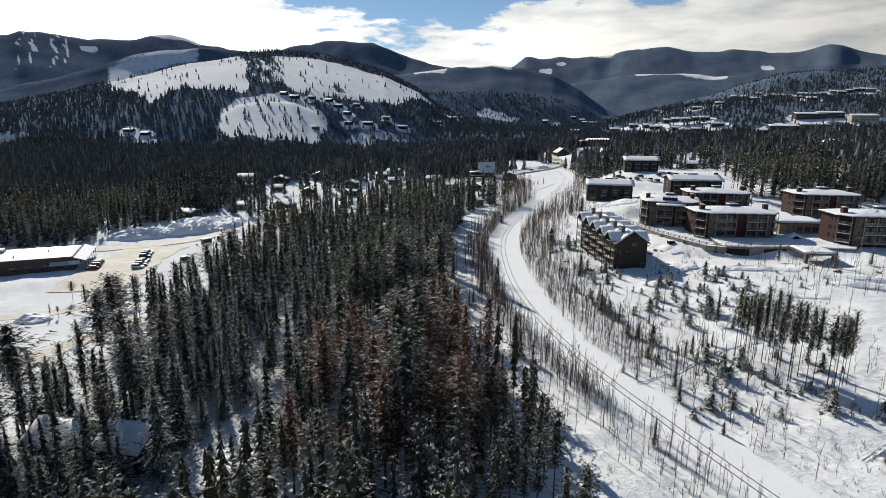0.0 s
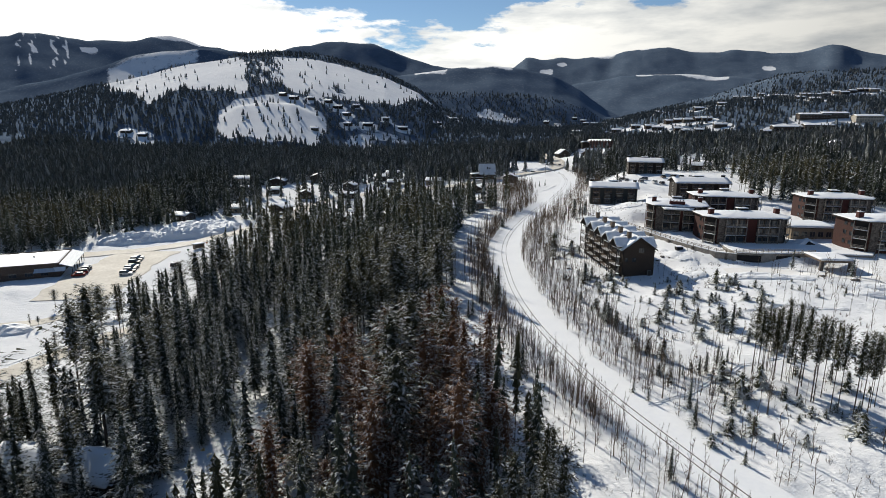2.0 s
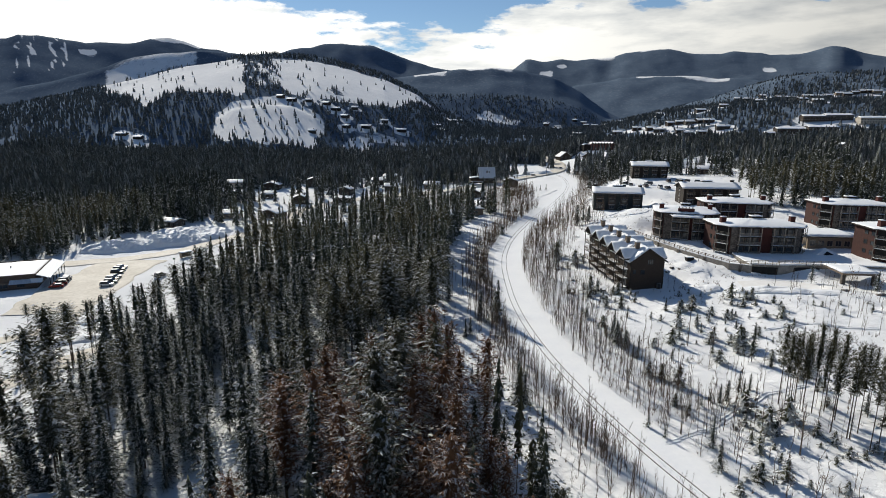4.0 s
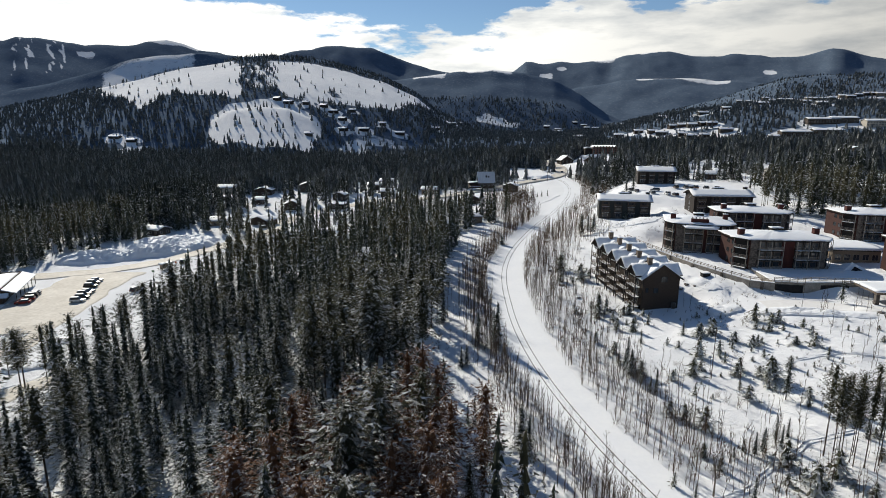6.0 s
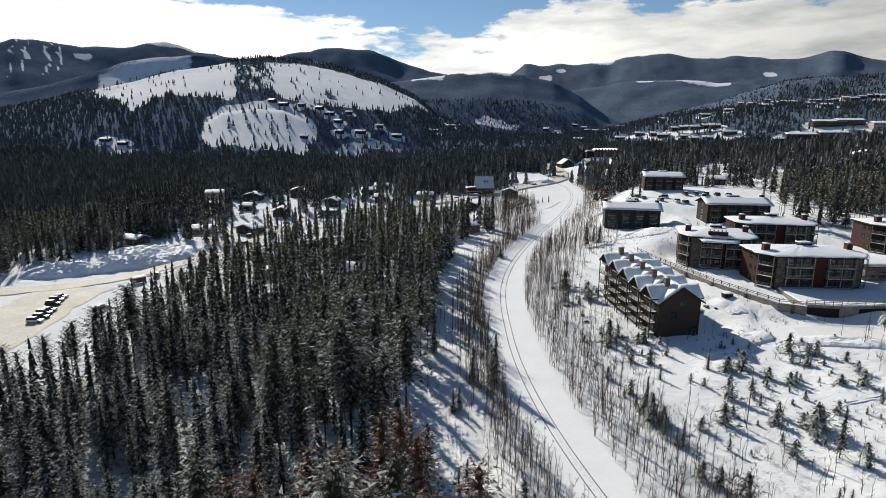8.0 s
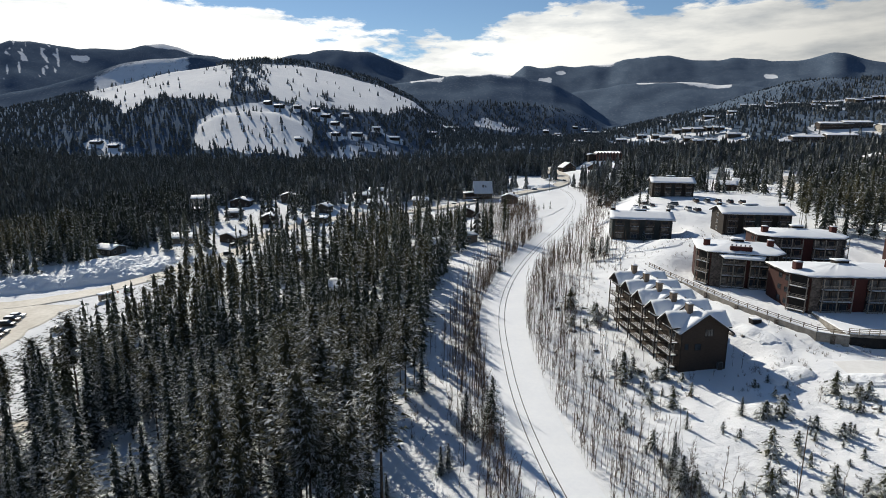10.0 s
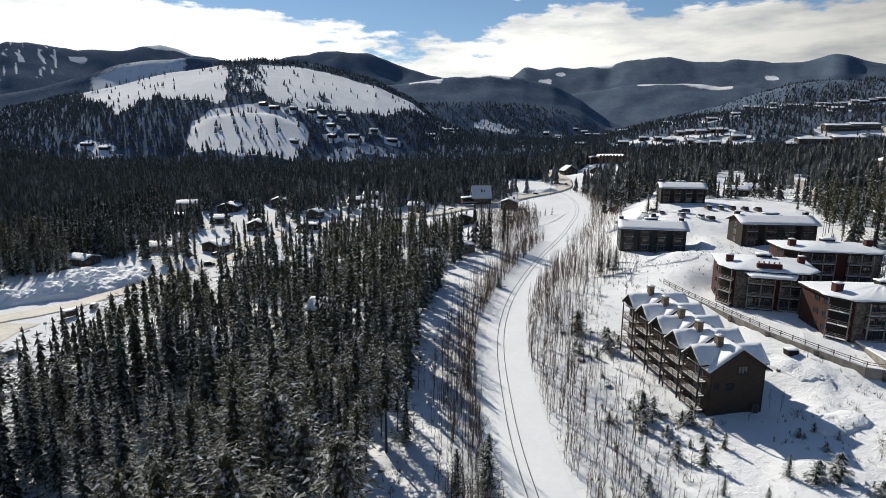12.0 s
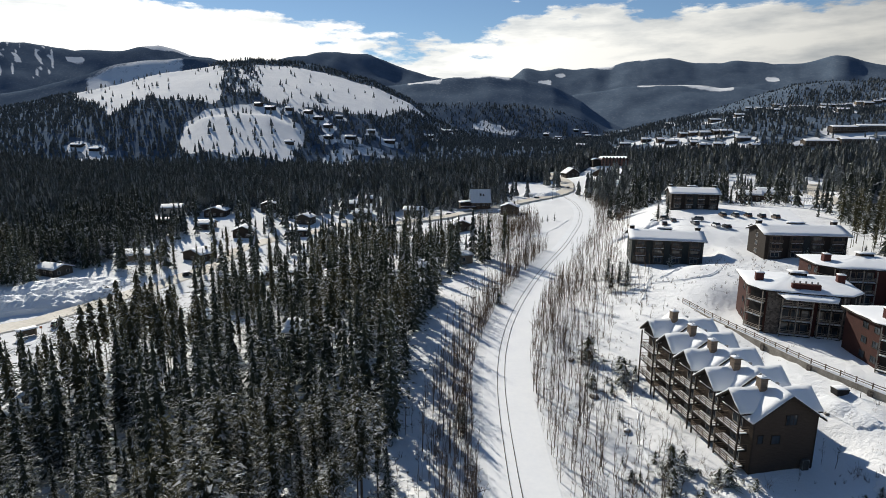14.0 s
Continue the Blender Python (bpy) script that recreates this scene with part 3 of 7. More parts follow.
def height(x, y):
    x, y = np.asarray(x, float), np.asarray(y, float)
    u = x - rail_x(y)
    z = 0.019 * (np.clip(y, -200, 1500) - 115)
    drop = np.interp(y, [0, 350, 450, 800, 1000], [11, 11, 7, 6, 0])
    z = z - drop * step(-8, -130, u)
    far, gone = step(190, 270, y), step(420, 520, y)
    toe, top = 18 - 10 * far + 10 * gone, 95 - 45 * far + 35 * gone
    rise = np.interp(y, [0, 80, 190, 220, 290, 370, 450, 520, 600, 700, 1100], [1, 2, 7, 8, 11.5, 15, 11, 6, 8, 9, 8])
    k = np.clip((u - toe) / (top - toe), 0, 1)
    z = z + rise * k * k * (3 - 2 * k) + 0.045 * np.clip(u - 110, 0, 500) * step(120, 420, y)
    for px, py, pr, pz in PADS:
        w = 1 - step(pr * 0.75, pr * 1.5, np.hypot(x - px, y - py))
        z = z + (pz - z) * w
    z = np.maximum(z, np.where((y > 197) & (y < 262), 8.5 - 0.3 * line_gap(x, y, WALL_LINE), -99))
    z = z + dome(x, y, 480, 1150, 340, 330, 0.0, 48)
    r, az = np.hypot(x, y - 40), np.degrees(np.arctan2(x, y - 40))
    # the ski hill, and the wooded shoulder behind it
    hill = ridge(r, az, 1600, 760, SKI_AZ, SKI_EL, 0.72)
    hill = np.maximum(hill, ridge(r, az, 2400, 600, BACK_AZ, BACK_EL))
    hill = np.maximum(hill, ridge(r, az, 960, 280, KNOLL_AZ, KNOLL_EL, 0.8) + 4)
    # the wooded ridge above the terrace houses
    hill = np.maximum(hill, ridge(r, az, 1700, 800, EAST_AZ, EAST_EL))
    z = np.maximum(z, hill - 25 * step(1100, 760, r))
    m = ridge(r, az, 2000, 700, [-60, -22, -14, -9, -5, -2, 1, 4, 6.6, 9, 12, 60], [0.5, 0.5, 4.4, 5.2, 5.5, 5.6, 5.35, 4.7, 3.4, 1.6, 0.5, 0.5])
    m = np.maximum(m, ridge(r, az, 2700, 800, [-10, 2, 6, 10, 20, 26, 40, 60], [0.5, 2.2, 3.9, 4.5, 4.5, 3.6, 3.8, 3.0]))
    bumps = 1 + 0.02 * hash_noise(az * 40, r * 0.2, 60, 2)
    m = np.maximum(m, bumps * ridge(r, az, 3900, 1300, [-180, -60, -46, -43, -42.2, -40.2, -37.7, -35.7, -33.6, -31.6, -30.3, -29.2, -26.6, -23, -19.6, -18.3, -16.5, -14.5, -13.3, -11.9, -9.2, -6.6, -4, -0.5, 0.2, 1.2, 5.3, 9.0, 10.1, 11.4, 12.5, 14, 16.1, 20.5, 24.2, 25.5, 26.4, 27.2, 28.3, 30, 45, 180],
                                    [4, 5.5, 6.3, 6.5, 6.9, 6.65, 6.4, 6.7, 7.0, 7.4, 7.2, 6.8, 6.4, 6.3, 7.1, 7.4, 7.55, 7.4, 7.1, 6.7, 6.0, 5.4, 5.0, 4.9, 5.3, 6.15, 6.1, 6.25, 6.5, 6.75, 6.9, 6.9, 6.55, 6.25, 6.05, 6.2, 6.3, 6.2, 5.9, 5.45, 5.0, 4]))
    s = step(1100, 1700, r)
    return np.where(s > 0, np.maximum(z, m * s), z)


def line_gap(x, y, pts):
    """Distance from points to a line of corners."""
    best = np.full(np.shape(x), 1e9)
    for (ax, ay), (bx, by) in zip(pts[:-1], pts[1:]):
        dx, dy = bx - ax, by - ay
        t = np.clip(((x - ax) * dx + (y - ay) * dy) / (dx * dx + dy * dy), 0, 1)
        best = np.minimum(best, np.hypot(x - ax - t * dx, y - ay - t * dy))
    return best


def road_gap(x, y):
    """Distance to the edge of the nearest road, lot or rail bed."""
    g = np.abs(x - rail_x(y) - 0.7) - 5.6 + 60 * step(555, 585, y)
    for pts, half in ((ROAD_WEST, 3.5), (ROAD_SHOP, 2.5), (PARKING, 13), (ROAD_VILLAGE, 4.3), (ROAD_VALLEY, 4), (ROAD_LODGE, 3.3), (ROAD_CONDO, 4.5), (ROAD_UPPER, 4)):
        g = np.minimum(g, line_gap(x, y, pts) - half)
    return g


def roughness(x, y):
    """Drifts, hummocks and ploughed heaps on the open snow."""
    calm = step(0.5, 5, road_gap(x, y))
    z = calm * (0.42 * hash_noise(x, y, 8, 1) + 0.24 * hash_noise(x, y, 3.2, 2) + 0.10 * hash_noise(x, y, 1.5, 3) * (y < 320))
    r = np.hypot(x, y)
    return z + step(900, 2000, r) * (9 * hash_noise(x, y, 170, 3) + 4 * hash_noise(x, y, 60, 4))


EAST_EDGE = ([20, 60, 78, 85, 95, 105, 115, 125, 143, 160, 184, 200, 220, 240, 292, 316, 340, 372], [4, 3, 6, 8, 4, 0, -5, -12, -16, -17, -17, -18, -19, -22, -20, -14, -9, -6])
WEST_EDGE = ([0, 100, 125, 150, 175, 190, 226, 260, 290, 310], [-104, -97, -94, -97, -101, -104, -111, -106, -99, -98])


def glade(x, y, cx, cy, rx, ry):
    return step(1.0, 1.25, np.hypot((x - cx) / rx, (y - cy) / ry))


def open_slopes(x, y):
    """The treeless snow of the ski hill, the knoll before it and the clearings, 0 to 1."""
    r, az = np.hypot(x, y - 40), np.degrees(np.arctan2(x, y - 40))
    r = r + 12 * hash_noise(x, y, 45, 5) + 9 * hash_noise(x, y, 17, 15)
    az = az + 0.25 * hash_noise(x, y, 38, 25)
    low = np.interp(az, [-37.2, -35.8, -34.2, -32.4, -31, -27.6, -26.2, -25.6, -22.5, -21.5, -19.4, -16.1, -11.6, -7.6], [1459, 1255, 1071, 1154, 1170, 1099, 1054, 1117, 1124, 1064, 1027, 1034, 1077, 1423])
    high = np.interp(az, [-27.5, -25.8, -22, -16, -12.7, -8], [1660, 1475, 1472, 1460, 1442, 1432])
    hill = step(-14, 14, r - low) * step(12, -12, r - high) * step(-37.6, -36.8, az) * step(-7.0, -8.0, az)
    grove = step(-26.2, -25.4, az) * step(-22.2, -23.2, az) * np.clip(0.75 + 0.7 * hash_noise(az * 30, r * 0.12, 6, 9), 0, 1)
    grove = np.maximum(grove, 0.7 * step(1.0, 0.6, np.hypot((az + 17.2) / 0.9, (r - 1100) / 26)))
    knoll = step(-12, 12, r - np.interp(az, [-29, -28, -24, -20, -18.3], [860, 820, 785, 790, 890])) * step(12, -12, r - np.interp(az, [-28.8, -26.9, -24.3, -21.7, -19.6, -18.4], [984, 1029, 1032, 1024, 979, 942])) * step(-29.2, -28.4, az) * step(-18.2, -19.2, az)
    yards = np.zeros(np.shape(x))
    for a0, r0, aw, rw, k in ((-35.2, 882, 1.7, 16, 0.95), (-36.6, 866, 0.5, 10, 0.9), (-43, 856, 1.0, 10, 0.8), (-12.5, 800, 3.4, 26, 0.8), (-13.0, 900, 3.0, 30, 0.5), (-2.0, 1560, 1.6, 40, 0.7), (-15.5, 850, 1.8, 50, 0.6)):
        yards = np.maximum(yards, k * step(1.1, 0.75, np.hypot((az - a0) / aw, (r - r0) / rw)))
    return np.maximum.reduce([hill * (0.968 - 0.75 * grove), knoll * 0.85, yards])


def tree_cover(x, y):
    """How closely conifers stand, 0 to 1."""
    u = x - rail_x(y)
    near = step(0, 3, np.interp(y, *EAST_EDGE) - x) * step(0, 3, x - np.interp(y, *WEST_EDGE)) * (y < 320)
    thick = (0.66 + 0.95 * hash_noise(x, y, 15, 8)) * np.interp(y - 90 * step(-50, -30, x) * (y > 200), [90, 140, 165, 200, 228, 320], [0.8, 0.85, 1.2, 1.05, 0.45, 0.3])
    thick = thick * (1 - 0.45 * step(-74, -86, x) * step(140, 125, y))
    margin = step(9, 5, np.interp(y, *EAST_EDGE) - x) * 0.6
    near = near * np.maximum.reduce([thick, margin, 0.46 * step(155, 175, y) * np.maximum(step(225, 205, y), step(-52, -40, x)), 0.9 * step(118, 108, y) * step(-40, -30, x)])
    near = near * glade(x, y, -45, 84, 6.5, 26) * glade(x, y, -52, 132, 4, 16) * glade(x, y, -64, 153, 7, 7) * glade(x, y, -50, 236, 6, 8) * glade(x, y, -90, 254, 8, 8) * glade(x, y, -34, 300, 8, 8)
    west = step(-172, -190, x) * step(226, 240, y) * step(-198, -212, np.where(y < 300, x, -300.0))
    west = np.maximum(west, step(-190, -206, x) * step(270, 300, y))
    village = 0.34 * (0.8 + 0.9 * hash_noise(x, y, 18, 3)) * (y > 315) * (y < 475) * (x > -200) * (u < -16)
    village = np.where((x < -120) & (y < 440), village * 0.5, village * 0.8)
    shut = 60 * step(570, 620, y)
    back = step(462, 482, y) * (u < -14 + shut) * 0.95
    crossing = step(-66, -50, x) * (y < np.interp(x, [-66, -40, -20, 0, 24, 38, 60], [431, 442, 460, 480, 508, 533, 560]) + 7) * (y > 400) * (u < 0)
    back = back * (1 - crossing)
    village = village * (1 - step(-55, -40, x) * (y > 335))
    back = np.maximum(back, step(455, 475, y - 0.25 * (x + 100)) * (x < -60) * 0.95)
    back = back * np.where(y < 640, np.clip(0.8 + 0.9 * hash_noise(x, y, 34, 31) + step(-150, -230, x), 0.12, 1), 1)
    right = np.maximum(step(388, 396, y) * (u > 14), step(104, 112, x) * step(268, 290, y) * (u > 14)) * (0.24 + 0.55 * hash_noise(x, y, 30, 6))
    right = np.maximum(right, step(560, 640, y) * (u > 16 - shut) * np.clip(0.95 + 0.35 * hash_noise(x, y, 60, 16), 0.7, 1))
    d = np.max(np.stack([near, west, village, back, right]), 0)
    d = d * step(0.5, 2.5, road_gap(x, y))
    for hx, hy, hr in HOUSE_SPOTS:
        d = d * step(hr * 0.8, hr * 1.25, np.hypot(x - hx, y - hy))
    return np.clip(d, 0, 1) * (1 - open_slopes(x, y))


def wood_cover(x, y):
    """Where the ground itself is coloured as wood seen from afar, the shade among its trees included."""
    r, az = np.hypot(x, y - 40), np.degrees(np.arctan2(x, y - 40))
    # between the standing trees this darkens the snow for their cover and shade
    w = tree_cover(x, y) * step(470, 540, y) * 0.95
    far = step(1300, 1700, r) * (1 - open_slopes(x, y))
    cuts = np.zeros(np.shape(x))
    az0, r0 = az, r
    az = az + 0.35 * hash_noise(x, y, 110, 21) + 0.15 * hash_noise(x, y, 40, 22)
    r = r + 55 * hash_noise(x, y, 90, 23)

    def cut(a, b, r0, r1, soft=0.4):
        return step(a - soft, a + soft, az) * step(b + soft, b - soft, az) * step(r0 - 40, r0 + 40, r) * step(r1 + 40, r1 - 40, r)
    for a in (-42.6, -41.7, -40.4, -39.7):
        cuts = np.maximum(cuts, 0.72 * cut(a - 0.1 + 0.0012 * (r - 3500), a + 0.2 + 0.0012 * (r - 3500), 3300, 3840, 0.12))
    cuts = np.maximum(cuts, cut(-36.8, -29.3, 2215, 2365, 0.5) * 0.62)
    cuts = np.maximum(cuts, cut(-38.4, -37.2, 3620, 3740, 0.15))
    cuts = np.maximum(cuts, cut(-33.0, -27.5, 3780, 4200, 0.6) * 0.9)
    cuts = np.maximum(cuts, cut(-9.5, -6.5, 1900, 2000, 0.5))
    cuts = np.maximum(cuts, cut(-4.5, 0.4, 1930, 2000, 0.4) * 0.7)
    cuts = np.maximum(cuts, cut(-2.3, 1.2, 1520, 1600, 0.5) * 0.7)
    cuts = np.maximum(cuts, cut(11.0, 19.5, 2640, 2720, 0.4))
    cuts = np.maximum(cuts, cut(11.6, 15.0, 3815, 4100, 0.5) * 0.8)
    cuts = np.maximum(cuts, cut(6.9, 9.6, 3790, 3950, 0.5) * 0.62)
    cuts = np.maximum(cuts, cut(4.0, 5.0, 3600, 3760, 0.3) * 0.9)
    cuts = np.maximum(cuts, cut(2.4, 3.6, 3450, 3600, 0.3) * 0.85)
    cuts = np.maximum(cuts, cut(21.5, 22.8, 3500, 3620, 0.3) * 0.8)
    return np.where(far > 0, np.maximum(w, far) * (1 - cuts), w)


# ---------- ground: one sheet to the mountains ----------
def build_ground():
    front = np.radians(np.linspace(-50, 48, 390))
    back = np.radians(np.linspace(48, 310, 60))[1:-1]
    ang = np.concatenate([front, back])
    rad = np.concatenate([[6, 14, 24, 34], 44 * np.exp(np.linspace(0, math.log(4700 / 44), 350))])
    cx, cy = FAN
    A, R = np.meshgrid(ang, rad)
    x, y = cx + R * np.sin(A), cy + R * np.cos(A)
    z = height(x, y) + roughness(x, y)
    verts = np.stack([x, y, z], -1).reshape(-1, 3)
    na, nr = len(ang), len(rad)
    i, j = np.meshgrid(np.arange(nr - 1), np.arange(na), indexing="ij")
    j2 = (j + 1) % na
    faces = np.stack([i * na + j, i * na + j2, (i + 1) * na + j2, (i + 1) * na + j], -1).reshape(-1, 4)[:, ::-1]
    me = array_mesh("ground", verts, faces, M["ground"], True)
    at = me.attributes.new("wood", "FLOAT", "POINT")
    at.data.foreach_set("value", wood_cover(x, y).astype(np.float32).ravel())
    return tagged(new("ground", me), "deep snow over a valley floor rising to wooded mountains", "ground", kind="structure")


build_ground()


def ribbon(name, pts, width, mat, label, lift=0.14, category="road", spacing=2.5, edge=0.0):
    """A strip laid on the land along a line, with edges that go down into it."""
    p = np.array(pts, float)
    d = np.concatenate([[0], np.cumsum(np.hypot(*np.diff(p, axis=0).T))])
    s = np.arange(0, d[-1], spacing)
    w = np.ones(9) / 9
    fine = np.linspace(0, d[-1], 600)
    line = np.stack([np.interp(fine, d, p[:, k]) for k in (0, 1)], -1)
    pad = 24
    for k in (0, 1):
        ext = np.concatenate([2 * line[0, k] - line[pad:0:-1, k], line[:, k], 2 * line[-1, k] - line[-2:-pad - 2:-1, k]])
        for _ in range(3):
            ext = np.convolve(ext, w, "same")
        line[:, k] = ext[pad:-pad]
    line = np.stack([np.interp(s, fine, line[:, k]) for k in (0, 1)], -1)
    t = np.gradient(line, axis=0)
    t /= np.hypot(t[:, 0], t[:, 1])[:, None]
    nrm = np.stack([t[:, 1], -t[:, 0]], -1)
    rows = []
    offs = [-0.5, -0.5, -0.25, 0, 0.25, 0.5, 0.5]
    for k, o in enumerate(offs):
        wob = edge * hash_noise(s, s * 0 + (0 if o < 0 else 50), 6.0, 3) if abs(o) == 0.5 else 0
        q = line + nrm * (o * width + (np.sign(o) * wob if edge else 0))[:, None] if edge and abs(o) == 0.5 else line + nrm * o * width
        z = height(q[:, 0], q[:, 1]) + lift
        if k in (0, 6):
            q = q + nrm * np.sign(o) * 1.3
            z = height(q[:, 0], q[:, 1]) - 0.35
        rows.append(np.column_stack([q, z]))
    v = np.stack(rows, 1).reshape(-1, 3)
    m, c = len(s), len(offs)
    i, j = np.meshgrid(np.arange(m - 1), np.arange(c - 1), indexing="ij")
    f = np.stack([i * c + j, i * c + j + 1, (i + 1) * c + j + 1, (i + 1) * c + j], -1).reshape(-1, 4)
    me = array_mesh(name, v, f, mat, False)
    return tagged(new(name, me), label, category, kind="structure")


ribbon("road_village", ROAD_VILLAGE, 8.5, M["road"], "packed sandy snow road past a parking lot", 0.3, edge=0.8)
ribbon("road_west", ROAD_WEST, 7.0, M["road"], "tan packed snow road with a dark kerb of ploughed snow", 0.16, edge=0.5)
ribbon("road_shop", ROAD_SHOP, 5.0, M["road"], "sandy driveway in the snow before the shop", 0.12, edge=0.5)
ribbon("parking_lot", PARKING, 26, M["road"], "packed sandy snow of a parking lot", 0.22, category="parking lot", edge=1.5)
ribbon("road_valley", ROAD_VALLEY, 10.0, M["road"], "sandy ploughed road curving over the crossing", 1.0, edge=0.4)
ribbon("road_lodge", ROAD_LODGE, 6.5, M["pale_road"], "ploughed driveway before the lodge entrance", 0.12, edge=0.5)
ribbon("road_condo_lot", ROAD_CONDO, 9.0, M["lane"], "ploughed snow of the condominium car park", 0.12, category="parking lot", edge=0.5)
ribbon("road_upper", ROAD_UPPER, 8.0, M["road"], "sandy lane among the hillside houses", 0.6, edge=0.5)


def snow_heap(x, y, a, b, turn, h, seed):
    """A ploughed heap: a lumpy mound with blocks and gullies."""
    nx, ny = max(14, int(2.2 * a)), max(10, int(2.4 * b))
    U, V = np.meshgrid(np.linspace(-1, 1, nx + 1), np.linspace(-1, 1, ny + 1))
    r2 = np.abs(U) ** 2.4 + np.abs(V) ** 2.4
    c, s = math.cos(turn), math.sin(turn)
    X, Y = x + U * a * c - V * b * s, y + U * a * s + V * b * c
    body = np.clip(1 - r2, 0, 1) ** 0.6
    Z = h * body * (0.82 + 0.28 * hash_noise(X, Y, 3.5, seed) + 0.16 * hash_noise(X, Y, 1.6, seed + 1) + 0.10 * hash_noise(X, Y, 0.8, seed + 2)) + height(X, Y) - 0.35 * (body <= 0.02)
    v = np.stack([X, Y, Z], -1).reshape(-1, 3)
    i, j = np.meshgrid(np.arange(ny), np.arange(nx), indexing="ij")
    k = nx + 1
    f = np.stack([i * k + j, i * k + j + 1, (i + 1) * k + j + 1, (i + 1) * k + j], -1).reshape(-1, 4)
    return tagged(new("snowbank", array_mesh("snowbank", v, f, M["plowed"], False)), "lumpy bank of ploughed snow beside the road", "snowbank", "ploughed snowbanks")


for k, row in enumerate(HEAPS):
    snow_heap(*row, 30 + k)


def rail_line(off, lift=0.0):
    ys = np.arange(20, 545, 3.0)
    xs = rail_x(ys)
    g = np.gradient(xs, ys)
    s = np.hypot(1, g)
    x, y = xs + off / s, ys - off * g / s
    return x, y, height(xs, ys) + lift


def build_track():
    bed_pts = list(zip(*[a[::4] for a in rail_line(1.2)[:2]]))
    ribbon("rail_bed", bed_pts, 10.0, M["lane"], "smooth groomed snow along the rail bed", 0.035, category="rail bed", edge=0.0)
    track = thing("railway_track", pose(0, 0, 0), "rusty single railway track sunk in snow", "railway")
    for off in (-0.76, 0.76):
        x, y, z = rail_line(off)
        g = np.gradient(x, y)
        s = np.hypot(1, g)
        rows = []
        for o, dz in ((-0.06, 0.0), (-0.045, 0.12), (0.045, 0.12), (0.06, 0.0)):
            rows.append(np.column_stack([x + o / s, y - o * g / s, z + dz]))
        v = np.stack(rows, 1).reshape(-1, 3)
        i, j = np.meshgrid(np.arange(len(x) - 1), np.arange(3), indexing="ij")
        f = np.stack([i * 4 + j, i * 4 + j + 1, (i + 1) * 4 + j + 1, (i + 1) * 4 + j], -1).reshape(-1, 4)
        part("rail", array_mesh("rail", v, f, M["railsteel"], False), None, track)


build_track()


# ---------- trees ----------
def tier_tree(seed, tiers, sides, radius, first=0.08, shape=0.85):
    """A slim conifer of unit height as stacked ragged cones, for woods."""
    rg = random.Random(seed)
    v, f = [], []
    for t in range(tiers):
        q = t / tiers
        z0 = first + (1 - first) * q
        z1 = min(1.0, z0 + (1 - first) * (1.9 / tiers))
        rr = radius * (1 - q) ** shape + 0.012
        b, turn = len(v), rg.uniform(0, 6.28)
        rim = []
        for i in range(sides):
            a = turn + 6.283 * i / sides
            r = rr * (rg.uniform(0.85, 1.4) if i % 2 else rg.uniform(0.25, 0.6))
            rim.append((r * math.cos(a), r * math.sin(a), z0 + rg.uniform(-0.03, 0.02)))
        for i in range(sides):
            v += [rim[i], rim[(i + 1) % sides], (0, 0, z1)]
            f.append((b + 3 * i, b + 3 * i + 1, b + 3 * i + 2))
    return np.array(v, np.float32), np.array(f, np.int32)


def ragged_core(rng, h, radius, first, shape, tiers=9, sides=8, waist=0.0):
    """The inner mass of a crown: ragged skirts of boughs, one above the other."""
    v, f = [], []
    for t in range(tiers):
        q = (t + rng.uniform(-0.2, 0.2) * (t > 0)) / tiers
        z0 = h * (first + (1 - first) * q)
        z1 = min(0.99 * h, z0 + h * (1 - first) * rng.uniform(1.2, 1.7) / tiers)
        rr = radius * (1 - q) ** shape + 0.008 * h
        if waist:
            rr *= min(1.0, 1 - waist + 2.2 * waist * q)
        b, turn = len(v), rng.uniform(0, 6.28)
        rim = []
        ox, oy = rng.uniform(-0.15, 0.15) * rr, rng.uniform(-0.15, 0.15) * rr
        for i in range(sides):
            a = turn + 6.283 * i / sides + rng.uniform(-0.2, 0.2)
            r = rr * ((rng.uniform(0.8, 1.15) if i % 2 else rng.uniform(0.5, 0.85)) if waist else (rng.uniform(0.85, 1.35) if i % 2 else rng.uniform(0.4, 0.75)))
            rim.append((ox + r * math.cos(a), oy + r * math.sin(a), z0 - (0.25 * r if i % 2 else 0) + rng.uniform(-0.012, 0.012) * h))
        for i in range(sides):
            v += [rim[i], rim[(i + 1) % sides], (0, 0, z1)]
            f.append((b + 3 * i, b + 3 * i + 1, b + 3 * i + 2))
    return v, f


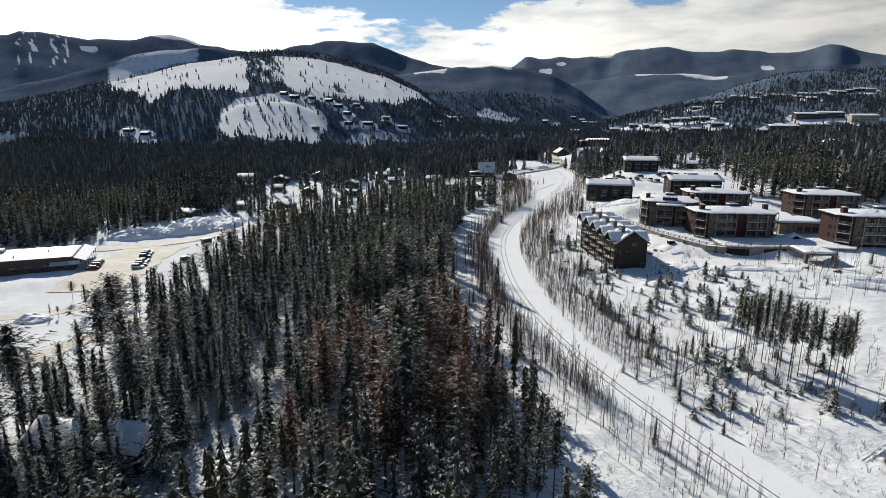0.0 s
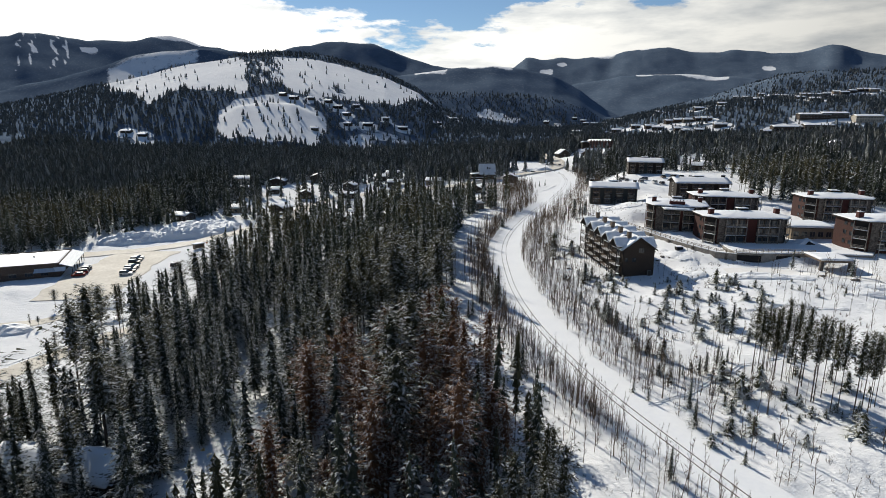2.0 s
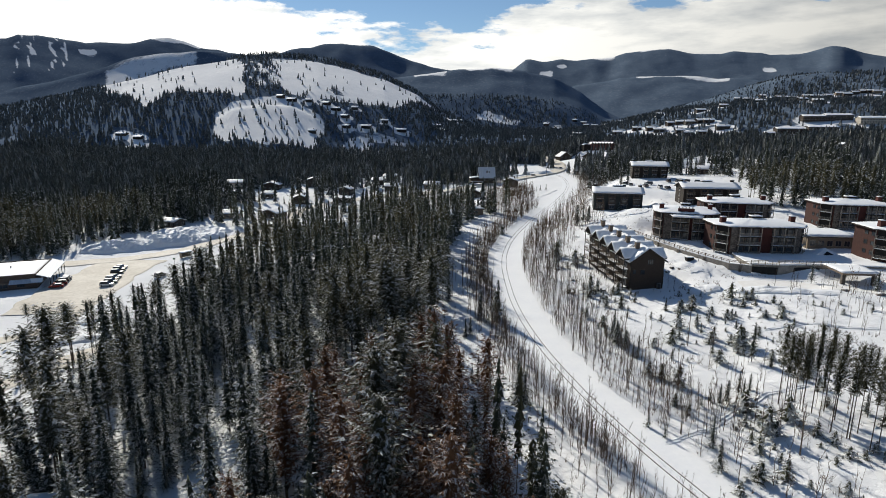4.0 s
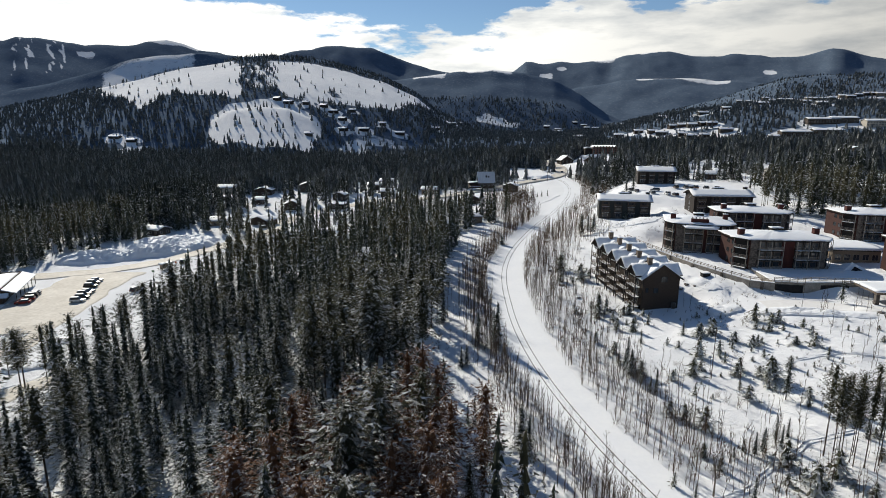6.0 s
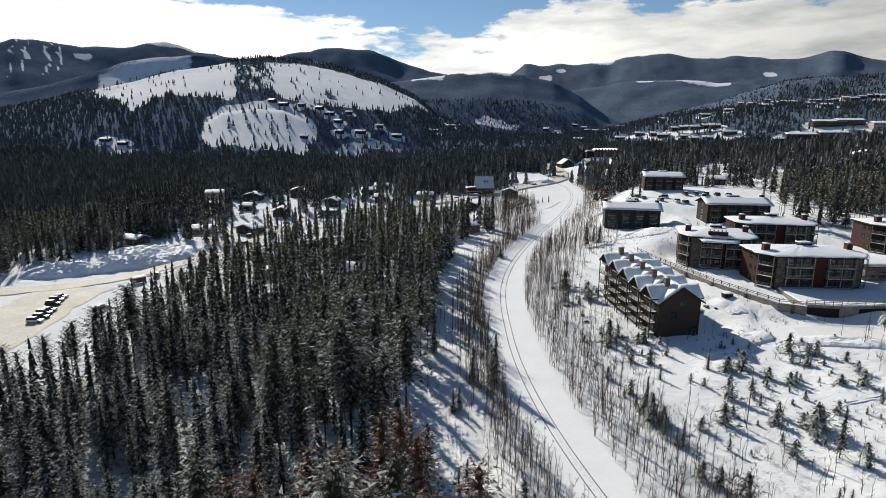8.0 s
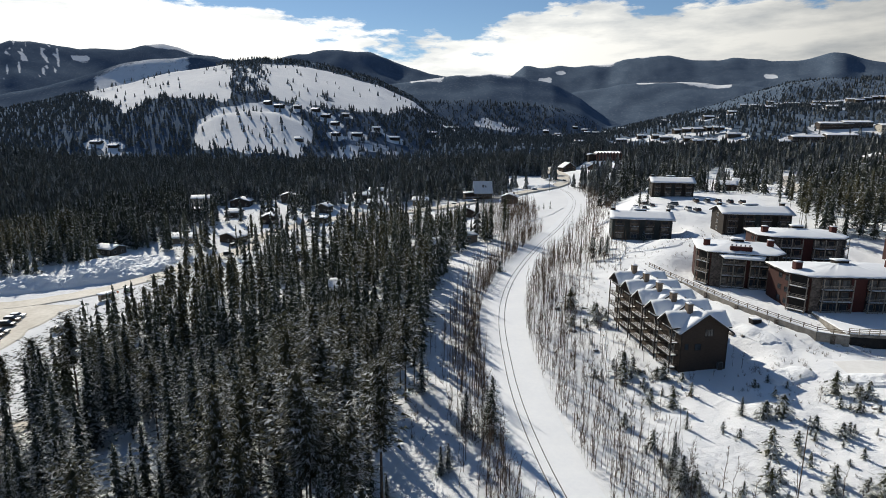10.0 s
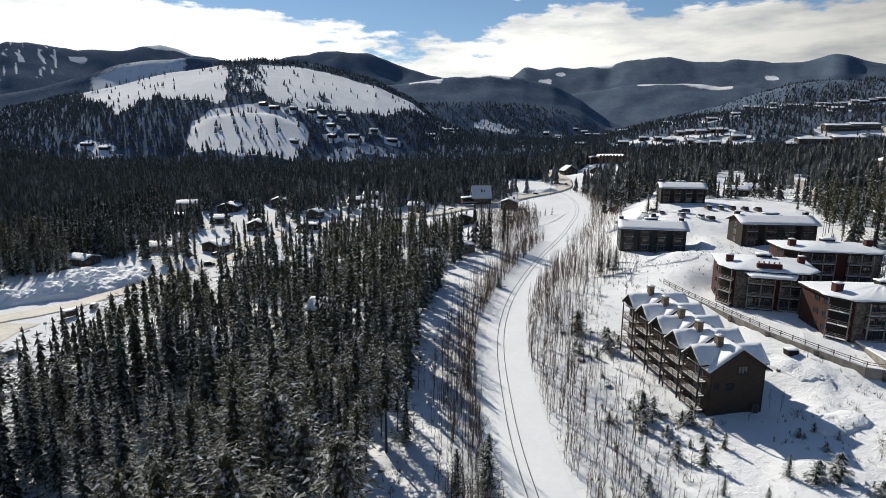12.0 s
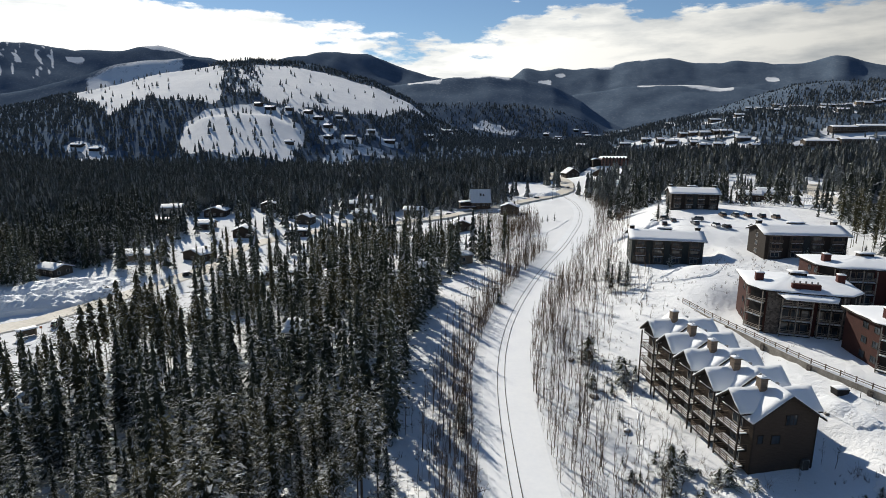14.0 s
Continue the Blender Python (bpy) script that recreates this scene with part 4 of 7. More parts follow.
def conifer_crown(seed, h, radius, first, whorls, per, sprays, shape=0.85, ragged=0.25, droop=0.45, size=0.34, core=0.62, waist=0.0, tiers=12, sides=10):
    """Whorls of branches, each a feather of small sprays, about a ragged core.
    first: where the crown begins, as part of the height; waist: how far the crown narrows below its middle."""
    rng = random.Random(seed)
    v, f = ragged_core(rng, h, core * radius, first + 0.03, shape, tiers, sides, waist)
    turn = rng.uniform(0, 6.28)
    for k in range(whorls):
        t = first + (1 - first) * (k / whorls) ** 0.95
        q = (1 - t) / (1 - first)
        lop = 1 + 0.22 * math.sin(3.1 * k / whorls * 6.28 + seed)
        r = radius * (q ** shape) * lop * rng.uniform(1 - ragged, 1 + 0.4 * ragged) + 0.06 * radius
        if waist:
            r *= min(1.0, 1 - waist + 2.2 * waist * (1 - q))
        n = max(3, round(per * (0.5 + 0.5 * q)))
        turn += 2.4
        for i in range(n):
            a = turn + 6.283 * i / n + rng.uniform(-0.35, 0.35)
            ln = r * rng.uniform(0.6, 1.2)
            z = t * h + rng.uniform(-0.6, 0.6) * h * (1 - first) / whorls
            dr = droop * rng.uniform(0.4, 1.5) - 0.45 * (1 - q)
            c, s = math.cos(a), math.sin(a)
            for m in range(sprays):
                u = (m + rng.uniform(0.25, 0.95)) / sprays
                o = (c * u * ln, s * u * ln, z - dr * u * ln + 0.22 * u * u * ln)
                b = a + (1 if m % 2 else -1) * rng.uniform(0.15, 1.05) * (1.1 - 0.5 * u)
                length = size * (0.45 * radius + 0.55 * ln) * rng.uniform(0.65, 1.3)
                bx, by = math.cos(b), math.sin(b)
                wide, roll = length * rng.uniform(0.16, 0.30), rng.uniform(-0.9, 0.9)
                px, py, pz = -by * math.cos(roll) * wide, bx * math.cos(roll) * wide, math.sin(roll) * wide
                k0 = len(v)
                v += [(o[0] - px, o[1] - py, o[2] - pz), (o[0] + px, o[1] + py, o[2] + pz), (o[0] + bx * length, o[1] + by * length, o[2] - rng.uniform(-0.15, 0.6) * length)]
                f.append((k0, k0 + 1, k0 + 2))
    # the leader
    k0 = len(v)
    v += [(0.012 * h, 0, 0.95 * h), (-0.008 * h, 0.01 * h, 0.95 * h), (0, 0, 1.01 * h)]
    f.append((k0, k0 + 1, k0 + 2))
    return np.array(v, np.float32), np.array(f, np.int32)


def trunk_shape(h, r, sides=6, lean=0.0):
    s = Shape()
    k = 4
    for i in range(k):
        a, b = i / k, (i + 1) / k
        s.tube((lean * a * a * h, 0, a * h - (0.4 if i == 0 else 0)), (lean * b * b * h, 0, b * h), r * (1 - 0.85 * a), r * (1 - 0.85 * b), sides, cap=i == k - 1)
    return s


def conifer(name, label, crown, mat, h, r):
    tree = thing(name, pose(0, 0, 0), label, "tree", "conifers of the valley wood")
    part("trunk", trunk_shape(h * 0.93, r), M["bark"], tree)
    part("crown", array_mesh("crown", crown[0], crown[1], mat), None, tree)
    return tree


def scatter(count, x0, x1, y0, y1, seed):
    r = np.random.RandomState(seed)
    return r.uniform(x0, x1, count), r.uniform(y0, y1, count), r


def stuff_trees(name, protos, mat, xs, ys, hs, seed, label, width=1.0, sink=0.3):
    """Many trees as one mesh."""
    r = np.random.RandomState(seed)
    vs, fs, base = [], [], 0
    zs = height(xs, ys)
    which = r.randint(0, len(protos), len(xs))
    for k, (pv, pf) in enumerate(protos):
        sel = np.where(which == k)[0]
        if not len(sel):
            continue
        a, s = r.uniform(0, 6.283, len(sel)), hs[sel]
        c, d = np.cos(a), np.sin(a)
        w = s * width * r.uniform(0.8, 1.25, len(sel))
        X = (pv[None, :, 0] * c[:, None] - pv[None, :, 1] * d[:, None]) * w[:, None] + xs[sel][:, None]
        Y = (pv[None, :, 0] * d[:, None] + pv[None, :, 1] * c[:, None]) * w[:, None] + ys[sel][:, None]
        Z = pv[None, :, 2] * s[:, None] + zs[sel][:, None] - sink
        vs.append(np.stack([X, Y, Z], -1).reshape(-1, 3))
        fs.append((pf[None] + (np.arange(len(sel)) * len(pv))[:, None, None] + base).reshape(-1, 3))
        base += len(sel) * len(pv)
    if not vs:
        return None
    ob = new(name, array_mesh(name, np.concatenate(vs), np.concatenate(fs), mat))
    return tagged(ob, label, "trees", kind="stuff")


def with_trunk(crown, h, r):
    """Adds a three-sided stem to a crown."""
    v, f = crown
    b = len(v)
    st = np.array([(r, 0, -0.5), (-r * 0.5, r * 0.87, -0.5), (-r * 0.5, -r * 0.87, -0.5), (0, 0, h * 0.9)], np.float32)
    return np.concatenate([v, st]), np.concatenate([f, np.array([(b, b + 1, b + 3), (b + 1, b + 2, b + 3), (b + 2, b, b + 3)], np.int32)])


SPRUCE = [conifer_crown(k, 18, 3.1 + 0.22 * k, 0.04 + 0.04 * k, 30, 10, 8, 0.80, 0.25, 0.45, 0.17, 0.34, 0.0, 16, 7) for k in range(4)]
PINE = [conifer_crown(20 + k, 18, 2.7 + 0.12 * k, 0.26 + 0.08 * k, 22, 10, 9, 0.42, 0.40, -0.1, 0.22, 0.34, 0.45, 12, 7) for k in range(4)]
spruces = [conifer("spruce_tree", "tall dark green spruce lightly dusted with snow", c, M["spruce"], 18, 0.20) for c in SPRUCE]
pines = [conifer("pine_tree", "lodgepole pine with bare lower trunk and snow-flecked crown", c, M["pine"], 18, 0.17) for c in PINE]
rusty = [conifer("pine_tree", "reddish-brown dying lodgepole pine dusted with snow", c, M["rust"], 18, 0.17) for c in PINE[:2]]


def plant(proto, x, y, h, rng, used, height_of=18.0, spread=1.0):
    """Places the prototype itself first, then copies of it."""
    s = h / height_of
    w = s * spread * rng.uniform(0.85, 1.25)
    m = Matrix.Translation((x, y, float(height(x, y)) - 0.1)) @ Matrix.Rotation(rng.uniform(0, 6.28), 4, "Z") @ Matrix.Diagonal((w, w, s, 1))
    if id(proto) in used:
        return copy_thing(proto, m)
    used.add(id(proto))
    proto.matrix_basis = m
    return proto


def forest():
    used = set()
    rng = random.Random(5)
    x, y, r = scatter(60000, -330, 200, 5, 330, 2)
    keep = tree_cover(x, y) > r.uniform(0, 1, len(x))
    x, y = x[keep], y[keep]
    # thin to a natural spacing
    cell, sel = set(), []
    for k in range(len(x)):
        c = (int(x[k] // 4.7 + 0.5 * (int(y[k] // 4.7) % 2)), int(y[k] // 4.7))
        if c not in cell:
            cell.add(c)
            sel.append(k)
    x, y = x[sel], y[sel]
    stand = hash_noise(x, y, 28, 4)
    near = np.argsort(np.hypot(np.maximum(np.abs(x + 46) - 42, 0), np.maximum(np.abs(y - 128) - 70, 0)) + 0.12 * np.abs(y - 128))
    hs = 18.5 + 4.0 * hash_noise(x, y, 12, 7) + 1.5 * stand + r.uniform(-8.0, 5.0, len(x))
    hs = np.where(hs > 19, 19 + 0.35 * (hs - 19), hs)
    single, rest, backs = near[:330], near[330:1500], near[1500:]
    for k in single:
        h = max(6.0, hs[k])
        if y[k] < 116 and x[k] > -32 and stand[k] > -0.5:
            proto = rng.choice(rusty) if rng.random() < 0.62 else rng.choice(pines)
        elif stand[k] + rng.uniform(-0.5, 0.5) > 0.1:
            proto = rng.choice(pines)
        else:
            proto = rng.choice(spruces)
        plant(proto, x[k], y[k], h, rng, used)
    mid_spruce = [with_trunk(conifer_crown(40 + k, 1, 0.180 + 0.016 * k, 0.05, 16, 8, 5, 0.90, 0.28, 0.45, 0.24, 0.42, 0.0, 12, 7), 1, 0.011) for k in range(4)]
    mid_pine = [with_trunk(conifer_crown(50 + k, 1, 0.150 + 0.008 * k, 0.28 + 0.07 * k, 13, 8, 5, 0.42, 0.45, -0.1, 0.25, 0.40, 0.45, 9, 7), 1, 0.010) for k in range(4)]
    pinek = stand[rest] + r.uniform(-0.5, 0.5, len(rest)) > 0.12
    a, b = rest[~pinek], rest[pinek]
    stuff_trees("spruce_wood", mid_spruce, M["spruce"], x[a], y[a], np.maximum(5, hs[a]), 3, "dense dark spruce wood dusted with snow")
    stuff_trees("pine_wood", mid_pine, M["pine"], x[b], y[b], np.maximum(5, hs[b]), 4, "stand of lodgepole pines with bare trunks")
    low_spruce = [with_trunk(conifer_crown(80 + k, 1, 0.16, 0.06, 8, 6, 2, 0.9, 0.35, 0.5, 0.50, 0.70, 0.0, 8, 8), 1, 0.010) for k in range(5)]
    stuff_trees("west_wood", low_spruce, M["westwood"], x[backs], y[backs], np.maximum(5, hs[backs]), 14, "dense dark conifer wood behind the shop")
    # farther off
    x, y, r = scatter(60000, -620, 420, 330, 720, 12)
    keep = tree_cover(x, y) * 0.8 > r.uniform(0, 1, len(x))
    x, y = x[keep], y[keep]
    cell, sel = set(), []
    for k in range(len(x)):
        c = (int(x[k] // 4.0), int(y[k] // 4.0))
        if c not in cell:
            cell.add(c)
            sel.append(k)
    x, y = x[sel][:13000], y[sel][:13000]
    low = [tier_tree(60 + k, 4, 6, 0.15) for k in range(6)]
    hs = 14.5 + 4 * hash_noise(x, y, 14, 7) + r.uniform(-6.5, 5.5, len(x))
    close = (np.abs(x + 20) < 230) & (y < 450)
    stuff_trees("village_wood", low_spruce, M["westwood"], x[close], y[close], hs[close] + 1.0, 15, "tall dark conifers among the valley houses")
    x, y, hs = x[~close], y[~close], hs[~close]
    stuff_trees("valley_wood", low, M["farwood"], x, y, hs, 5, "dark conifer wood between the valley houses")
    # hillsides
    x, y, r = scatter(190000, -1250, 1150, 720, 1750, 22)
    inside = np.abs(np.arctan2(x, y)) < 0.78
    keep = inside & (tree_cover(x, y) * np.interp(y, [720, 1100, 1700], [0.9, 0.9, 0.8]) > r.uniform(0, 1, len(x)))
    x, y = x[keep][:23000], y[keep][:23000]
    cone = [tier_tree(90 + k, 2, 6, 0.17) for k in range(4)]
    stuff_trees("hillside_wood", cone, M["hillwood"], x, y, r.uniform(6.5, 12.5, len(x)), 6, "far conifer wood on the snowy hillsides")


forest()


def bare_tree(name, label, seed, h, stems, mat, spread=0.35, twigs=16):
    """A leafless tree or bush: leaning stems with rising twigs."""
    rng = random.Random(seed)
    tree = thing(name, pose(0, 0, 0), label, "tree" if stems < 3 else "bush", "bare trees along the railway" if stems < 3 else "bare bushes in the snow")
    trunk, fine = Shape(), Shape()
    for s in range(stems):
        a = rng.uniform(0, 6.28)
        lean = rng.uniform(0.02, 0.10) if stems < 3 else rng.uniform(0.2, 1.0) * spread * 2
        hh = h * rng.uniform(0.75, 1.05)
        p = [Vector((0.15 * s * math.cos(a), 0.15 * s * math.sin(a), -0.3))]
        for i in range(1, 5):
            t = i / 4
            p.append(Vector((math.cos(a) * lean * hh * t + rng.uniform(-0.02, 0.02) * hh, math.sin(a) * lean * hh * t + rng.uniform(-0.02, 0.02) * hh, hh * t)))
        r = h * (0.0075 if stems < 3 else 0.006)
        for i in range(4):
            trunk.tube(p[i], p[i + 1], r * (1 - 0.22 * i), r * (1 - 0.22 * (i + 1)), 5, cap=False)
        for k in range(twigs):
            t = rng.uniform(0.28, 0.98) if stems < 3 else rng.uniform(0.1, 0.95)
            i = min(3, int(t * 4))
            o = p[i].lerp(p[i + 1], t * 4 - i)
            b = rng.uniform(0, 6.28)
            ln = hh * spread * rng.uniform(0.35, 1.0) * (1.15 - t)
            d = Vector((math.cos(b), math.sin(b), rng.uniform(0.7, 1.9))).normalized()
            e = o + d * ln
            rr = r * 0.42 * (1.1 - 0.6 * t)
            fine.twig(o, e, rr * 1.2)
            for _ in range(6):
                u = rng.uniform(0.3, 0.9)
                o2 = o.lerp(e, u)
                d2 = (d + Vector((rng.uniform(-0.8, 0.8), rng.uniform(-0.8, 0.8), rng.uniform(0, 0.6)))).normalized()
                fine.twig(o2, o2 + d2 * ln * rng.uniform(0.25, 0.6), rr * 0.6)
    part("trunk" if stems < 3 else "stem", trunk, mat, tree)
    part("crown", fine, mat, tree)
    return tree


def light_aspen(seed):
    """A slim bare tree of unit height, for thickets."""
    rg, s = random.Random(seed), Shape()
    p = [Vector((rg.uniform(-0.025, 0.025) * i, rg.uniform(-0.025, 0.025) * i, i / 3 - (0.03 if i == 0 else 0))) for i in range(4)]
    for i in range(3):
        s.tube(p[i], p[i + 1], 0.0080 * (1 - 0.27 * i), 0.0080 * (1 - 0.27 * (i + 1)), 3, cap=False)
    for k in range(22):
        t = rg.uniform(0.12, 0.99)
        i = min(2, int(t * 3))
        o = p[i].lerp(p[i + 1], t * 3 - i)
        b, ln = rg.uniform(0, 6.28), rg.uniform(0.08, 0.24) * (1.2 - t)
        d = Vector((math.cos(b), math.sin(b), rg.uniform(0.8, 2.2))).normalized()
        s.twig(o, o + d * ln, 0.0042)
        s.twig(o + d * ln * 0.4, o + d * ln * 0.5 + Vector((rg.uniform(-0.4, 0.4), rg.uniform(-0.4, 0.4), 0.5)) * ln * 0.8, 0.0030)
    return np.array(s.v, np.float32), np.array([t for q in s.f for t in (((q[0], q[1], q[2]), (q[0], q[2], q[3])) if len(q) == 4 else (q,))], np.int32)


def bare_trees():
    used, rng = set(), random.Random(8)
    tall = [bare_tree("aspen_tree", "slender leafless grey aspen standing in snow", 10 + k, 8.0, 1 + k % 2, M["aspen"], 0.30, 26) for k in range(5)]
    bush = [bare_tree("willow_bush", "leafless brown willow bush in the snow", 30 + k, 3.0, 9, M["twig"], 0.35, 9) for k in range(4)]
    spots = []
    # band right of the line
    for _ in range(4000):
        y = rng.uniform(60, 470)
        u = rng.gauss(13.5, 5.0) if y < 300 else rng.gauss(11, 3.0)
        if 6.3 < u < 30 and rng.random() < (0.15 if y < 110 else 1.0):
            spots.append((float(rail_x(y)) + u, y, "r"))
        if len(spots) > 215:
            break
    for _ in range(4000):
        y = rng.uniform(72, 345)
        u = -rng.gauss(9.5, 2.6)
        if u < -5.6:
            spots.append((float(rail_x(y)) + u, y, "l"))
        if len(spots) > 300:
            break
    for x, y, side in spots[:300]:
        if blocked(x, y):
            continue
        plant(rng.choice(tall), x, y, rng.uniform(5.5, 10.0), rng, used, 8.0, 0.95)
    more = []
    for _ in range(1700):
        x, y = rng.uniform(-32, 12), rng.uniform(320, 432)
        if not blocked(x, y) and -34 < x - float(rail_x(y)) < -10:
            more.append((x, y))
    for _ in range(700):
        x, y = rng.uniform(-18, 16), rng.uniform(372, 442)
        if not blocked(x, y) and x < float(rail_x(y)) - 14:
            more.append((x, y))
    for _ in range(850):
        y = rng.uniform(240, 520)
        x = float(rail_x(y)) + rng.uniform(9, 26)
        if not blocked(x, y):
            more.append((x, y))
    for _ in range(120):
        more.append((rng.uniform(70, 125), rng.uniform(150, 185)))
    for _ in range(1250):
        y = rng.uniform(100, 345)
        more.append((float(rail_x(y)) - 5.8 - abs(rng.gauss(0, 4.0)), y))
    for _ in range(1150):
        y = rng.uniform(78, 300)
        more.append((float(rail_x(y)) + 6.3 + abs(rng.gauss(0, 8.5)), y))
    for _ in range(420):
        x, y = rng.uniform(105, 200), rng.uniform(385, 470)
        if not blocked(x, y):
            more.append((x, y))
    for _ in range(130):
        x, y = rng.gauss(33, 5), rng.gauss(277, 14)
        if not blocked(x, y):
            more.append((x, y))
    for _ in range(200):
        x, y = rng.gauss(50, 14), rng.gauss(112, 14)
        if x > float(rail_x(y)) + 9:
            more.append((x, y))
    for _ in range(130):
        y = rng.uniform(70, 112)
        more.append((float(rail_x(y)) - 4.5 - abs(rng.gauss(0, 6.0)), y))
    more = [q for q in more if q[1] > 112 or q[0] < float(rail_x(q[1])) or rng.random() < 0.16]
    protos = [light_aspen(k) for k in range(5)]
    mx, my = np.array(more).T
    r = np.random.RandomState(4)
    stuff_trees("aspen_thicket", protos, M["twig"], mx, my, r.uniform(3.5, 8.0, len(mx)), 9, "thicket of leafless brown aspens along the line", 1.0, 0.2)
    for x, y, h in itertools.chain(((21.2, 127.3, 3.2), (22.9, 125.1, 3), (19.4, 129.6, 2.8), (28.0, 128.3, 3.6), (25.2, 120.8, 2.4), (46.7, 100.6, 2.5), (45.8, 105.6, 1.5), (40.7, 88.9, 2), (41.9, 88.6, 2), (41.1, 139.7, 2.5), (42.2, 137.5, 2.5), (39.8, 141.5, 2.2), (50.7, 187.1, 2.2), (29.9, 200.5, 2.0), (27, 150, 2.4), (36, 155, 2.0), (24, 160, 2.2), (27, 170, 2.4), (57, 175, 2.6), (60, 171, 2.0), (30, 184, 2.6), (26, 196, 2.2), (33, 178, 1.8), (70, 178, 2.0), (75, 172, 2.2), (82, 170, 2.4), (90, 168, 2.0), (-9, 206, 3.2), (-10, 188, 3.0), (-8, 215, 2.6)),
            ((60, 80, 2.6), (66, 84, 3.2), (50, 212, 2.0), (52, 206, 1.8), (56, 200, 1.6))):
        plant(rng.choice(bush), x, y, h, rng, used, 3.0, 1.1)
    # brush along the foot of the townhouses
    ca, sa = math.cos(math.radians(TOWN_TURN)), math.sin(math.radians(TOWN_TURN))
    for k in range(13):
        u, v = -9.2 - rng.uniform(0, 1.6), -1.0 + 2.6 * k
        plant(rng.choice(bush), TOWN_X + u * ca - v * sa, TOWN_Y + u * sa + v * ca, rng.uniform(1.3, 2.6), rng, used, 3.0, 1.1)
    for u, v in ((7.2, 0.5), (8.0, -1.2), (6.8, 3.0), (-4.0, -3.0), (1.0, -2.6)):
        plant(rng.choice(tall if u > 0 else bush), TOWN_X + u * ca - v * sa, TOWN_Y + u * sa + v * ca, 6.5 if u > 2 else 1.8, rng, used, 8.0 if u > 0 else 3.0, 1.0)


bare_trees()


